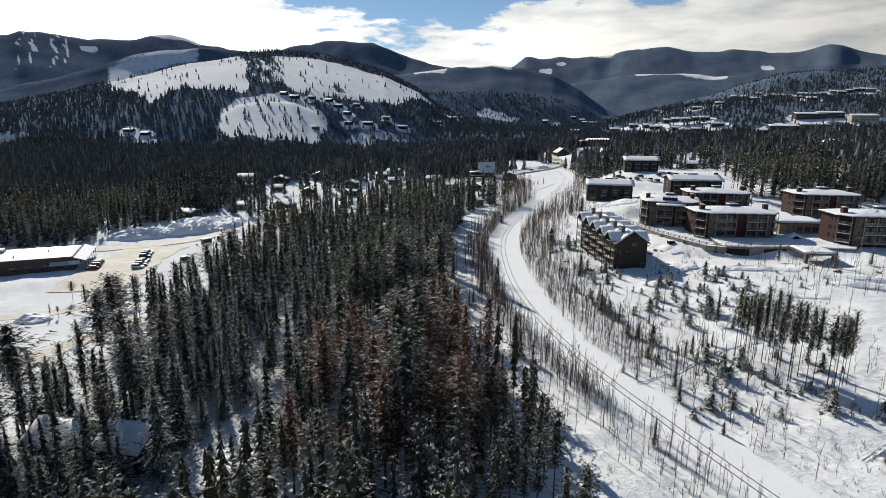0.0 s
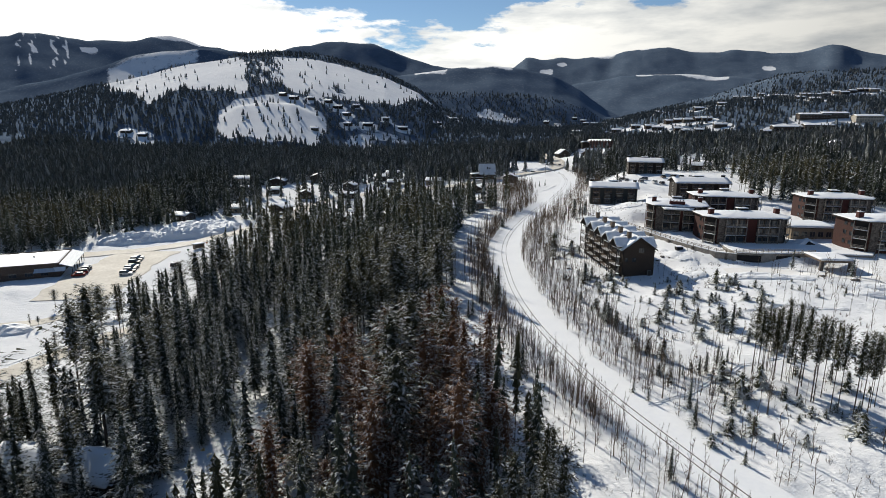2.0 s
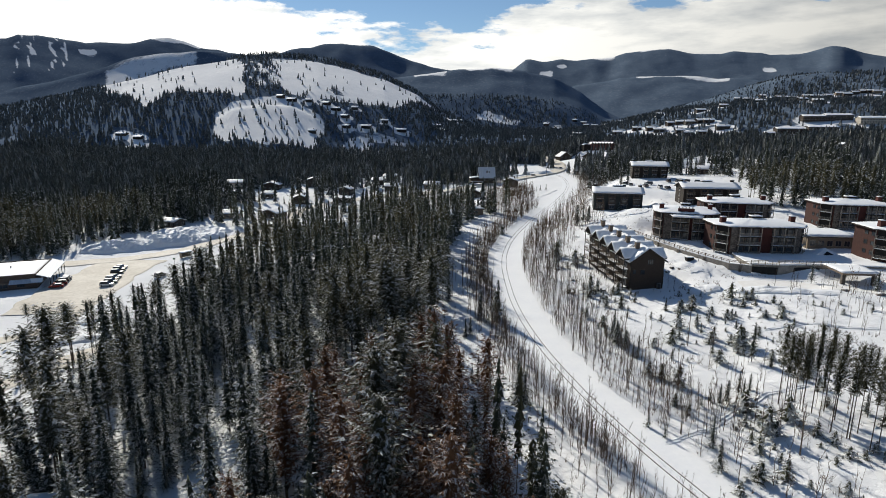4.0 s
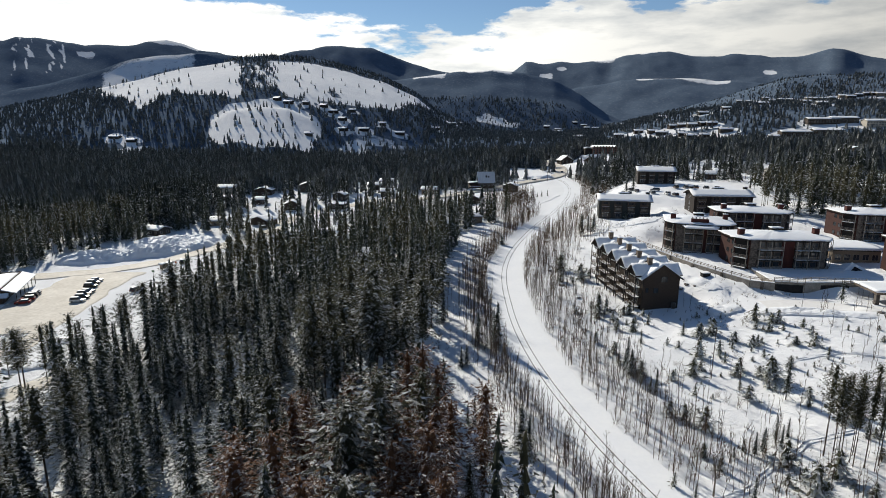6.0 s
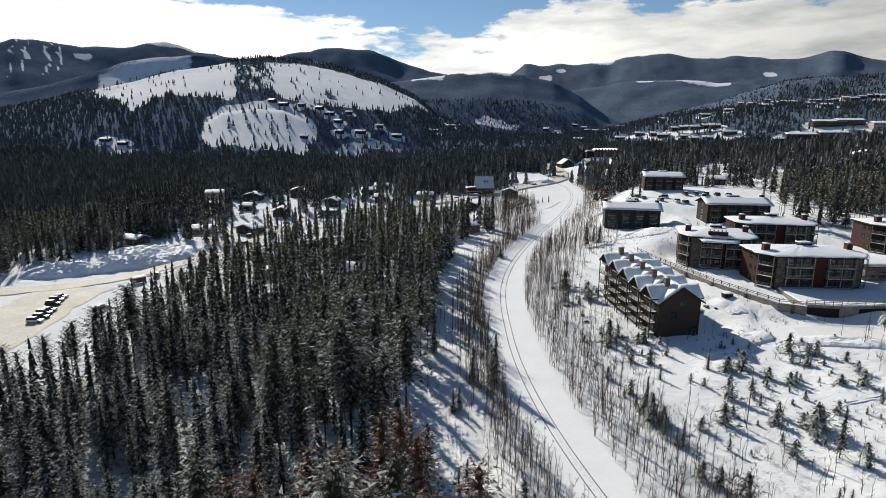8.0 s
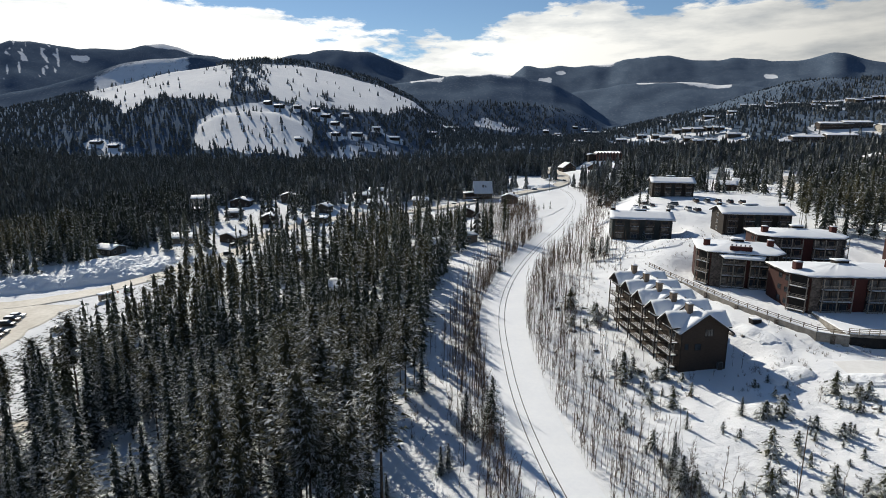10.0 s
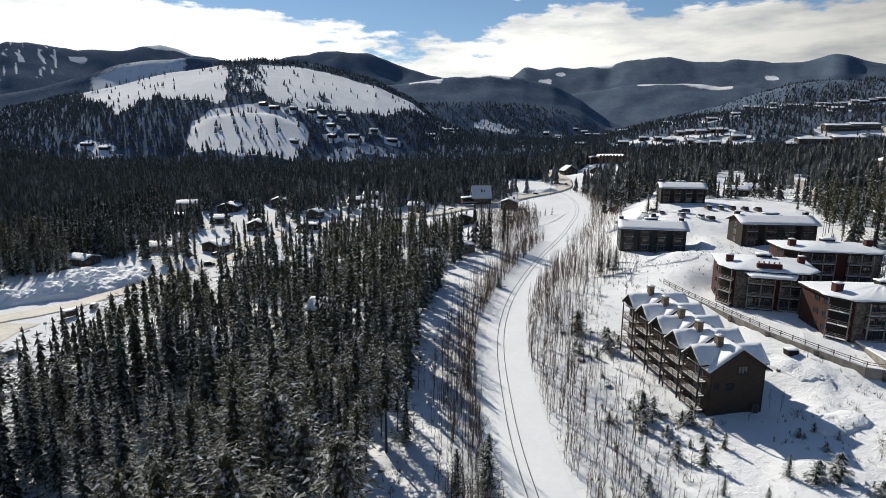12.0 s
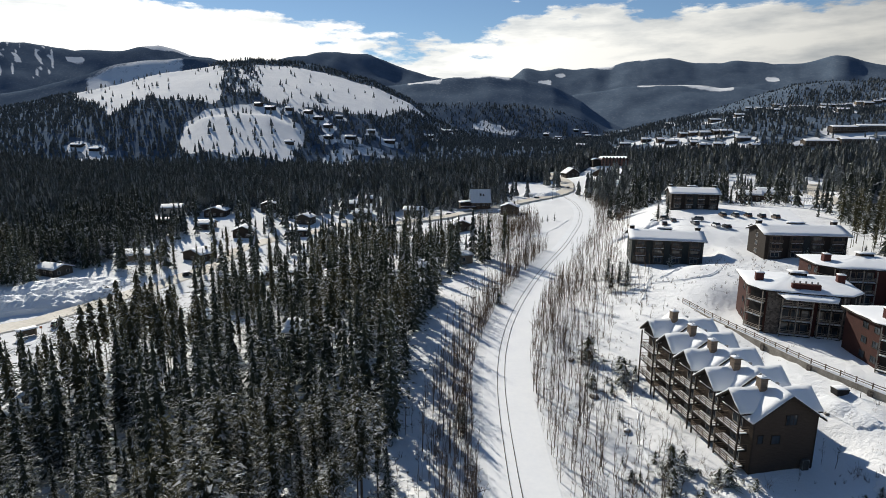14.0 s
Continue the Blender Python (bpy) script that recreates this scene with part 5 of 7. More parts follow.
def young_conifers():
    used, rng = set(), random.Random(11)
    protos = []
    for k in range(3):
        t = thing("young_spruce", pose(0, 0, 0), "small young green spruce dusted with snow", "tree", "young conifers in the open snow")
        part("trunk", trunk_shape(2.8, 0.06), M["bark"], t)
        part("crown", array_mesh("crown", *conifer_crown(70 + k, 3, 0.95 + 0.16 * k, 0.04, 10, 7, 4, 0.7, 0.35, -0.05, 0.42, 0.60, 0.0, 7, 8), M["young"]), None, t)
        protos.append(t)
    # standing alone beside the line
    beside_line = [(-2.3, 267.5, 4.2), (18.2, 229.0, 4.8)]
    upper_field = [(46.4, 156.3, 2.5), (46.5, 150.0, 2.5), (48.0, 152.6, 2.2), (51.0, 150.5, 2.5), (54.7, 163.7, 2), (50.6, 145.5, 2.5), (51.4, 144.2, 2), (34.8, 150.5, 2), (38.2, 150.1, 3), (39.7, 154.7, 2.5), (36.8, 164.8, 1.5), (39.0, 163.7, 1.5), (61.5, 170.5, 2), (60.1, 171.7, 1.5), (63.6, 166.7, 1.5), (63.6, 169.7, 1.4), (50.3, 163.0, 2), (51.9, 168.1, 1.6), (45.6, 170.1, 2.5), (47.6, 172.3, 1.5), (45.3, 179.4, 1.2), (49.8, 176.4, 1.5), (53.5, 180.0, 2), (70.8, 133.2, 2), (72.8, 131.5, 3), (57.4, 122.3, 3), (63.7, 116.8, 3), (53.1, 111.4, 2)]
    lower_field = [(44.0, 113.8, 3.5), (24.8, 113.6, 3), (33.4, 96.8, 3), (37.0, 100.6, 3.5), (41.3, 101.1, 4.5), (36.8, 92.5, 3), (43.8, 99.5, 2), (43.6, 113.1, 4), (39.9, 107.1, 4), (43.8, 116.6, 2), (40.5, 111.7, 1.5), (40.1, 113.8, 1.2), (42.8, 108.5, 2), (37.5, 100.4, 2.5), (37.0, 102.3, 1.8), (32.6, 118.0, 2), (31.3, 121.5, 2), (53.1, 111.4, 1.8), (39.1, 114.2, 1.2), (50.3, 109.9, 1)]
    for x, y, h in itertools.chain(beside_line, upper_field, lower_field):
        plant(rng.choice(protos), x, y, h, rng, used, 3.0)
    n = 0
    while n < 170:
        y = rng.triangular(72, 235, 160)
        u = rng.uniform(17, 62) if y < 185 else rng.uniform(16, 34)
        x = float(rail_x(y)) + u
        clump = hash_noise(np.array([x]), np.array([y]), 11, 5)[0]
        if clump < rng.uniform(-0.5, 0.6) or blocked(x, y):
            continue
        plant(rng.choice(protos), x, y, rng.choice((0.9, 1.2, 1.5, 1.8, 2.2, 2.8, 3.6)) * rng.uniform(0.8, 1.15), rng, used, 3.0)
        n += 1
    for _ in range(35):
        x, y = rng.uniform(48, 90), rng.uniform(160, 185)
        if not blocked(x, y):
            plant(rng.choice(protos), x, y, rng.uniform(0.8, 2.2), rng, used, 3.0)
    # dark spruces in the strip between line and wood and on the open slope
    for x, y, h in ((3.0, 120, 9.5), (4.2, 118.8, 6.5), (-6.0, 127.2, 6.5), (-4.8, 127, 5.5), (-9, 149, 5.0), (-8, 150, 6.0), (-15.5, 141, 5.5), (-1.8, 161, 10.5), (-2.6, 163, 8), (-6.2, 161.5, 9.5), (-7.0, 196, 9.5), (-8.2, 199, 7), (-16, 176, 9),
                    (25.7, 149.2, 7), (25.3, 153.0, 7), (26.0, 154.4, 6.5), (31.4, 166.5, 3.5), (28.1, 142.7, 5.5), (29.1, 142.5, 5), (27.7, 147.8, 5), (26.8, 145.3, 4.5), (51.7, 140.6, 10.5), (39.4, 122.8, 5), (40.9, 123.5, 5.5), (38.2, 124.1, 3.5), (44.5, 125.5, 6.5), (44.0, 126.6, 6), (46.6, 128.2, 6), (36.0, 122.0, 2.5), (58.4, 127.9, 4), (62.6, 120.3, 5), (32.5, 102.4, 8.5), (33.2, 107.9, 6), (26.8, 110.6, 4.5), (24.7, 87.6, 8.5), (42, 171, 3.6)):
        plant(spruces[rng.randrange(4)], x, y, h, rng, {id(s) for s in spruces}, 18.0, 1.25)
    # tall spruces left of the line towards the crossing
    for x, y, h in itertools.chain(((-31, 385, 13), (-37, 387, 12), (-49, 385, 15), (-44, 380, 12), (-40, 394, 13), (-34, 392, 14), (-47, 396, 13), (-52, 404, 14), (-42, 372, 11), (-50, 372, 13), (-40, 352, 12), (-46, 345, 14), (-36, 345, 11), (-29, 352, 12), (-27, 360, 13), (-24, 366, 11), (-33, 362, 14), (-42, 336, 13), (-34, 338, 12), (-26, 340, 12), (-22, 334, 11), (-25, 326, 13), (-29, 330, 14), (-27, 318, 13), (-24, 316, 11), (-34, 324, 13), (-40, 326, 14), (-34, 492, 13)),
            ((-28, 490, 12), (-23, 488, 12), (-38, 486, 13), (-43, 482, 14), (-30, 496, 13), (-3, 488, 8), (-6, 490, 9), (-12, 491, 11), (-9, 494, 8), (2, 500, 8), (18, 588, 8), (12, 592, 9), (6, 588, 7), (-52, 474, 15), (-47, 455, 14), (-55, 462, 13), (-58, 474, 14), (-48, 470, 12), (14, 404, 4), (18, 408, 4.5), (10, 400, 4), (21, 412, 5), (6, 396, 3.5), (25, 416, 4.5), (12, 411, 4), (2, 390, 4))):
        if not blocked(x, y):
            plant(spruces[rng.randrange(4)], x, y, h, rng, {id(s) for s in spruces}, 18.0, 1.2)
    # pines at the foot of the wood beside the line
    for x, y, h in ((4, 72, 13), (6, 75, 14), (8, 73, 13), (9, 68, 13), (2, 70, 14), (5.5, 69, 12), (7, 78, 12), (3, 76, 13), (10.5, 62, 13), (0, 66, 13)):
        plant(pines[rng.randrange(3)], x, y, h, rng, {id(s) for s in pines}, 18.0, 0.95)
    for x, y, h in ((-4, 84, 14), (-1, 86, 14), (1, 84, 14), (-15, 80, 14), (-13, 88, 15), (-10, 89, 14), (-20, 80, 14), (-4, 68, 13), (-7, 86, 14), (-8, 79, 13), (-12, 83, 14), (-2, 79, 13), (-17, 86, 14), (-11, 74, 13), (-6, 93, 14), (-2, 92, 13), (-18, 93, 14)):
        plant(rusty[rng.randrange(2)], x, y, h, rng, {id(s) for s in rusty}, 18.0, 0.95)
    # pines along the parking lot
    for x, y, h in ((-104, 140, 15), (-105, 148, 14), (-108, 145, 13), (-101, 152, 15), (-99, 160, 14), (-97, 166, 15), (-103, 157, 12), (-107, 152, 13), (-95, 171, 15), (-100, 168, 12), (-130.4, 159.7, 8), (-137.5, 153.4, 4), (-135.6, 154.3, 3), (-143.0, 169.4, 5.5), (-120.8, 153.9, 9), (-130.4, 128.9, 6), (-115.5, 137.3, 6), (-108.3, 129.2, 6)):
        plant(pines[1 + rng.randrange(3)], x, y, h, rng, {id(s) for s in pines}, 18.0, 0.95)
    # spruces round the cabins
    for x, y, h in ((-70, 94, 15), (-57, 90, 16), (-66, 77, 14), (-72, 80, 13), (-84, 80, 15), (-69, 88, 12), (-56, 82, 14), (-86, 90, 15), (-70, 99, 17), (-74, 96, 18), (-79, 98, 17), (-84, 97, 16), (-66, 97, 17), (-90, 99, 17), (-77, 80, 10), (-62, 79, 11), (-67, 83, 9), (-70, 72, 15), (-62, 74, 15), (-74, 73, 16), (-80, 76, 15), (-58, 76, 14), (-66, 70, 15), (-84, 72, 14), (-77, 70, 15)):
        plant(spruces[rng.randrange(4)], x, y, h, rng, {id(s) for s in spruces}, 18.0, 1.1)
    # tall bare-stemmed pines on the open slope
    for x, y in ((49.5, 120.8), (51.3, 122.6), (52.9, 124.5), (52.5, 120.7), (53.7, 120.1), (54.6, 119.2), (54.5, 115.3), (56.5, 118.2), (56.1, 113.6), (56.4, 113.4), (58.4, 114.9), (57.6, 110.1), (59.0, 110.5), (60.4, 108.4), (62.8, 110.4), (62.1, 107.7), (64.6, 111.1), (54.0, 123.6), (49.5, 123.0), (62.2, 119.2), (65.7, 111.8), (52.5, 121.6), (56.0, 120.7), (78, 99), (80, 103), (84, 100), (79, 108), (77, 113)):
        plant(pines[2 + rng.randrange(2)], x, y, rng.uniform(11.0, 14.0), rng, {id(s) for s in pines}, 18.0, 0.52)
    # conifers by the condominiums
    for x, y, h in ((50, 286, 5.0), (88, 283, 5.5), (95, 283.5, 6.5), (99, 284, 5.5), (66, 352, 10), (63, 355, 9), (85.5, 188, 7.5), (98, 180, 5.5), (109, 182, 5.5), (31, 283, 9), (33, 276, 11), (30, 271, 10), (34, 269, 8), (36, 280, 7), (28, 289, 8), (104, 283, 7)):
        plant(spruces[rng.randrange(4)], x, y, h, rng, {id(s) for s in spruces}, 18.0, 1.35)


young_conifers()


def trail(name, pts, label, w=0.34):
    """A trodden path: a shallow groove between two low rims of pushed snow."""
    p = np.array(pts, float)
    d = np.concatenate([[0], np.cumsum(np.hypot(*np.diff(p, axis=0).T))])
    s = np.arange(0, d[-1], 0.7)
    x = np.interp(s, d, p[:, 0]) + 0.35 * hash_noise(s, s * 0, 5, 3)
    y = np.interp(s, d, p[:, 1]) + 0.35 * hash_noise(s, s * 0 + 9, 5, 4)
    t = np.stack([np.gradient(x), np.gradient(y)], -1)
    t /= np.hypot(t[:, 0], t[:, 1])[:, None]
    z = height(x, y) + roughness(x, y)
    rows = []
    for o, dz in ((-2.2, -0.12), (-1.3, 0.10), (-0.75, 0.12), (-0.45, -0.02), (0.45, -0.02), (0.75, 0.12), (1.3, 0.10), (2.2, -0.12)):
        jig = 0.07 * hash_noise(s, s * 0 + o * 7, 0.9, 5)
        rows.append(np.column_stack([x + t[:, 1] * o * w, y - t[:, 0] * o * w, z + dz + jig]))
    v = np.stack(rows, 1).reshape(-1, 3)
    c = 8
    i, j = np.meshgrid(np.arange(len(s) - 1), np.arange(c - 1), indexing="ij")
    f = np.stack([i * c + j, i * c + j + 1, (i + 1) * c + j + 1, (i + 1) * c + j], -1).reshape(-1, 4)
    return tagged(new(name, array_mesh(name, v, f, M["plowed"], False)), label, "path", kind="structure")


TRAILS = [[(-6, 100), (-7, 112), (-6.5, 124), (-7, 136), (-10, 150)], [(27, 109), (34, 113), (41, 120), (48, 126), (58, 130)], [(24, 187), (23, 196), (24.5, 206), (23, 215), (25, 226)],
          [(34, 267), (40, 268), (47, 273), (52, 279)], [(41, 268), (48, 266), (56, 268), (62, 276)], [(43, 283), (42, 274), (40, 268), (36, 258)], [(56, 88), (64, 94), (72, 97), (80, 92)], [(62, 78), (66, 86), (74, 88), (78, 100)], [(14, 300), (24, 290), (27, 276), (25, 262), (29, 250)],
          [(54, 150), (60, 156), (70, 158), (84, 154)], [(-5, 330), (3, 345), (10, 368), (24, 392), (33, 420)]]
trail("snow_ridge", [(x - 4.3, y + 0.6) for x, y in ROAD_WEST], "low ploughed ridge of snow along the road edge", 0.9)
for row in TRAILS:
    trail("snow_path", row, "narrow trodden footpath through the snow")


def dry_shrubs():
    """Dry stalks and small shrubs sticking out of the snow."""
    rg = random.Random(17)
    protos = []
    for k in range(4):
        s = Shape()
        for _ in range(9):
            a, l = rg.uniform(0, 6.28), rg.uniform(0.1, 0.55)
            s.twig((0.08 * math.cos(a), 0.08 * math.sin(a), -0.1), (l * math.cos(a), l * math.sin(a), rg.uniform(0.5, 1.0)), 0.022)
        protos.append((np.array(s.v, np.float32), np.array([t for q in s.f for t in (((q[0], q[1], q[2]), (q[0], q[2], q[3])) if len(q) == 4 else (q,))], np.int32)))
    pts = []
    while len(pts) < 2600:
        y = rg.uniform(72, 300)
        u = rg.uniform(8, 75) if rg.random() < 0.75 else -rg.uniform(6, 22)
        x = float(rail_x(y)) + u
        if hash_noise(np.array([x]), np.array([y]), 8, 12)[0] > rg.uniform(-0.7, 0.7) and not blocked(x, y):
            pts.append((x, y))
    px, py = np.array(pts).T
    stuff_trees("dry_shrubs", protos, M["twig"], px, py, np.random.RandomState(3).uniform(0.4, 1.5, len(px)), 13, "dry brown stalks and shrubs in the snow", 1.0, 0.05)


dry_shrubs()


def footprints():
    """Boot prints along the line and the trodden paths: small pits with pushed-up rims."""
    rg = random.Random(23)
    v, f = [], []

    def pit(x, y, turn, z):
        b = len(v)
        c, s = math.cos(turn), math.sin(turn)
        for r, dz in ((1.6, -0.03), (1.05, 0.035), (0.7, -0.02)):
            for i in range(6):
                a = 6.283 * i / 6
                u, w = 0.11 * r * math.cos(a) * rg.uniform(0.8, 1.2), 0.21 * r * math.sin(a) * rg.uniform(0.8, 1.2)
                v.append((x + u * c - w * s, y + u * s + w * c, z + dz + rg.uniform(-0.01, 0.01)))
        for k in range(2):
            for i in range(6):
                j = (i + 1) % 6
                f.append((b + 6 * k + i, b + 6 * k + j, b + 6 * k + 6 + j, b + 6 * k + 6 + i))
        f.append((b + 12, b + 13, b + 14, b + 15))
        f.append((b + 12, b + 15, b + 16, b + 17))
    y = 62.0
    side = 1
    while y < 150:
        x = float(rail_x(y)) + 0.1 + 0.2 * side + rg.uniform(-0.3, 0.3)
        slope = (float(rail_x(y + 1)) - float(rail_x(y))) / 1.0
        pit(x, y, -math.atan(slope) + rg.uniform(-0.3, 0.3), float(height(x, y)) + 0.05)
        side, y = -side, y + rg.uniform(0.45, 0.8) * (1 if y < 150 else 1.8)
    for row in TRAILS[:8]:
        p = np.array(row, float)
        for (ax, ay), (bx, by) in zip(p[:-1], p[1:]):
            n = int(math.hypot(bx - ax, by - ay) / 0.9)
            for k in range(n):
                x, y = ax + (bx - ax) * k / n + rg.gauss(0, 0.5), ay + (by - ay) * k / n + rg.gauss(0, 0.5)
                pit(x, y, rg.uniform(0, 6.28), float(height(x, y) + roughness(np.array(x), np.array(y))) + 0.05)
    ob = new("footprints", array_mesh("footprints", np.array(v, np.float32), np.array(f, np.int32), M["plowed"]))
    return tagged(ob, "boot prints trodden into the snow", "footprints", kind="stuff")


footprints()


# ---------- buildings ----------
def snow_slab(shape, outline_fn, nx, ny, thick, seed):
    """A snow blanket: a grid laid on a roof by outline_fn(u, v) with soft uneven rim."""
    rg = random.Random(seed)
    top, n = [], (nx + 1) * (ny + 1)
    low = []
    for j in range(ny + 1):
        for i in range(nx + 1):
            x, y, z = outline_fn(i / nx, j / ny)
            rim = i in (0, nx) or j in (0, ny)
            t = thick * (0.75 if rim else 1.0) * (1 + 0.25 * math.sin(2.1 * x + seed) * math.cos(1.7 * y + 2 * seed) + rg.uniform(-0.08, 0.08))
            dx, dy = (rg.uniform(-0.06, 0.06), rg.uniform(-0.06, 0.06)) if rim else (0, 0)
            top.append((x + dx, y + dy, z + t))
            low.append((x + dx, y + dy, z + 0.01))
    f = []
    w = nx + 1
    for j in range(ny):
        for i in range(nx):
            a = j * w + i
            f.append((a, a + 1, a + w + 1, a + w))
            f.append((n + a, n + a + w, n + a + w + 1, n + a + 1))
    ring = [i for i in range(nx)] + [nx + w * j for j in range(ny)] + [ny * w + nx - i for i in range(nx)] + [(ny - j) * w for j in range(ny)]
    for k in range(len(ring)):
        a, b = ring[k], ring[(k + 1) % len(ring)]
        f.append((b, a, n + a, n + b))
    shape.add(top + low, f)
    return shape


def pitched_roof(parent, w, d, z, rise, across, over, seed, thick=0.38, base=0.22, cover="snow", mat=None):
    """A gable roof: dark deck with eaves and a snow blanket. across: the ridge runs along the width."""
    hw, hd = w / 2 + over, d / 2 + over
    deck, snow = Shape(), Shape()
    if across:
        fall = rise * (1 + 2 * over / d)
        prof = [(-hd, z + rise - fall), (0, z + rise), (hd, z + rise - fall), (hd, z + rise - fall + base), (0, z + rise + base), (-hd, z + rise - fall + base)]
        deck.profile(prof, -hw, hw, Matrix.Rotation(math.pi / 2, 4, "Z"))

        def lay(u, v):
            y = -hd + 2 * hd * v
            return (-hw + 2 * hw * u, y, z + rise + base - fall * abs(y) / hd)
    else:
        fall = rise * (1 + 2 * over / w)
        prof = [(-hw, z + rise - fall), (0, z + rise), (hw, z + rise - fall), (hw, z + rise - fall + base), (0, z + rise + base), (-hw, z + rise - fall + base)]
        deck.profile(prof, -hd, hd)

        def lay(u, v):
            x = -hw + 2 * hw * u
            return (x, -hd + 2 * hd * v, z + rise + base - fall * abs(x) / hw)
    roof = part("roof", deck, mat or M["fascia"], parent)
    snow_slab(snow, lay, 12, 10, thick, seed)
    part("snow_cover", snow, M["snow"], roof, "thick white snow on the roof", smooth=True)
    return roof


def window(parent, x, z, w, h, face, m=None, frame_mat="trim", bars=1, name="window"):
    """A framed pane on a wall at y = face, looking towards -y, turned by m."""
    fr, gl = Shape(), Shape()
    t = 0.09
    ring = []
    for y in (face - 0.09, face + 0.02):
        for e in (t, 0):
            ring += [(x - w / 2 - e, y, z - e), (x + w / 2 + e, y, z - e), (x + w / 2 + e, y, z + h + e), (x - w / 2 - e, y, z + h + e)]
    loop = []
    for i in range(4):
        k = (i + 1) % 4
        loop += [(i, k, 4 + k, 4 + i), (i + 8, 12 + i, 12 + k, k + 8), (i, i + 8, k + 8, k), (4 + i, 4 + k, 12 + k, 12 + i)]
    fr.add(ring, loop, m)
    for k in range(bars):
        c = x - w / 2 + w * (k + 1) / (bars + 1)
        fr.box(c - 0.03, c + 0.03, face - 0.07, face + 0.01, z, z + h, m)
    gl.box(x - w / 2, x + w / 2, face - 0.035, face + 0.01, z, z + h, m)
    if bars < 0:
        return part(name, gl, M["glass"], parent)
    f = part(name, fr, M[frame_mat], parent)
    part("pane", gl, M["glass"], f)
    return f


def chimney(parent, x, y, z0, z1, w, mat, label):
    s = Shape().box(x - w / 2, x + w / 2, y - w / 2, y + w / 2, z0, z1)
    s.box(x - w / 2 - 0.08, x + w / 2 + 0.08, y - w / 2 - 0.08, y + w / 2 + 0.08, z1, z1 + 0.14)
    c = part("chimney", s, mat, parent, label)
    cap = Shape()
    snow_slab(cap, lambda u, v: (x + (u - 0.5) * w, y + (v - 0.5) * w, z1 + 0.14), 3, 3, 0.22, 3)
    cap.tube((x, y, z1 + 0.1), (x, y, z1 + 0.55), 0.12, 0.12, 6)
    part("snow_cap", cap, M["snow"], c, smooth=True)


def gable_walls(w, d, h, rise, across):
    s = Shape()
    if across:
        s.profile([(-d / 2, -1.2), (d / 2, -1.2), (d / 2, h), (0, h + rise), (-d / 2, h)], -w / 2, w / 2, Matrix.Rotation(math.pi / 2, 4, "Z"))
    else:
        s.profile([(-w / 2, -1.2), (w / 2, -1.2), (w / 2, h), (0, h + rise), (-w / 2, h)], -d / 2, d / 2)
    return s


HOUSE_LABELS = {"low": "single-storey {} house under thick roof snow", "two": "two-storey {} house with a snow-covered gable roof", "cabin": "{} cabin among the conifers with a snowy roof",
                "far": "{} hillside house with a white snowy roof", "flats": "long {} apartment block with a flat snowy roof"}
WALL_WORDS = {"grey": "grey-brown", "tan": "tan wooden", "brown": "dark brown wooden", "cream": "cream", "darkwood": "dark timber", "green": "green-grey"}


def house(x, y, turn, w, d, h, rise, across, wall, kind, seed):
    rg = random.Random(seed)
    if kind == "far" and y > 600:
        w, d, h, rise = 0.75 * w, 0.75 * d, 0.75 * h, 0.75 * rise
    hs = thing("apartment_block" if kind == "flats" else "cabin" if kind == "cabin" else "house", pose(x, y, float(height(x, y)) + 0.1, 0, 0, turn), HOUSE_LABELS[kind].format(WALL_WORDS[wall]), "building" if kind == "flats" else "house", "houses of the valley town")
    part("wall", gable_walls(w, d, h, rise, across), M[wall], hs)
    pitched_roof(hs, w, d, h, rise, across, 0.7 if kind != "far" else 0.9, seed, 0.42, cover="snow")
    storeys = max(1, round(h / 2.8))
    face = -d / 2
    n = max(2, int(w // (3.4 if kind != "far" else 4.5)))
    for s in range(storeys):
        for k in range(n):
            if rg.random() < 0.15 and kind != "flats":
                continue
            wx = -w / 2 + w * (k + 0.5) / n
            window(hs, wx, s * h / storeys + 0.8, 1.3 if kind != "flats" else 1.9, 1.25, face, frame_mat="trim", bars=1 if kind != "far" else -1)
    side = -math.pi / 2 if x > 0 else math.pi / 2
    m = Matrix.Rotation(side, 4, "Z")
    for k in range(2):
        window(hs, -d / 4 + k * d / 2, 0.9, 1.1, 1.2, -w / 2, m, bars=0 if kind != "far" else -1)
    if kind in ("low", "two", "cabin"):
        dr = part("door", Shape().box(-0.5, 0.5, face - 0.06, face + 0.05, 0.0, 2.05, Matrix.Translation((w * 0.22 + 0.9, 0, 0))), M["rail_wood"], hs)
        part("door_handle", Shape().box(w * 0.22 + 1.2, w * 0.22 + 1.28, face - 0.12, face - 0.06, 1.0, 1.1), M["metal"], dr)
        chimney(hs, w * 0.25, d * 0.12, h, h + rise + 1.0, 0.8, M["stone"], "stone chimney with a snow cap")
    elif kind == "far" and rg.random() < 0.6:
        chimney(hs, w * 0.2, 0, h, h + rise + 1.3, 1.2, M["stone"], "stone chimney")
    return hs


for k, row in enumerate(HOUSES):
    house(*row, 100 + k)


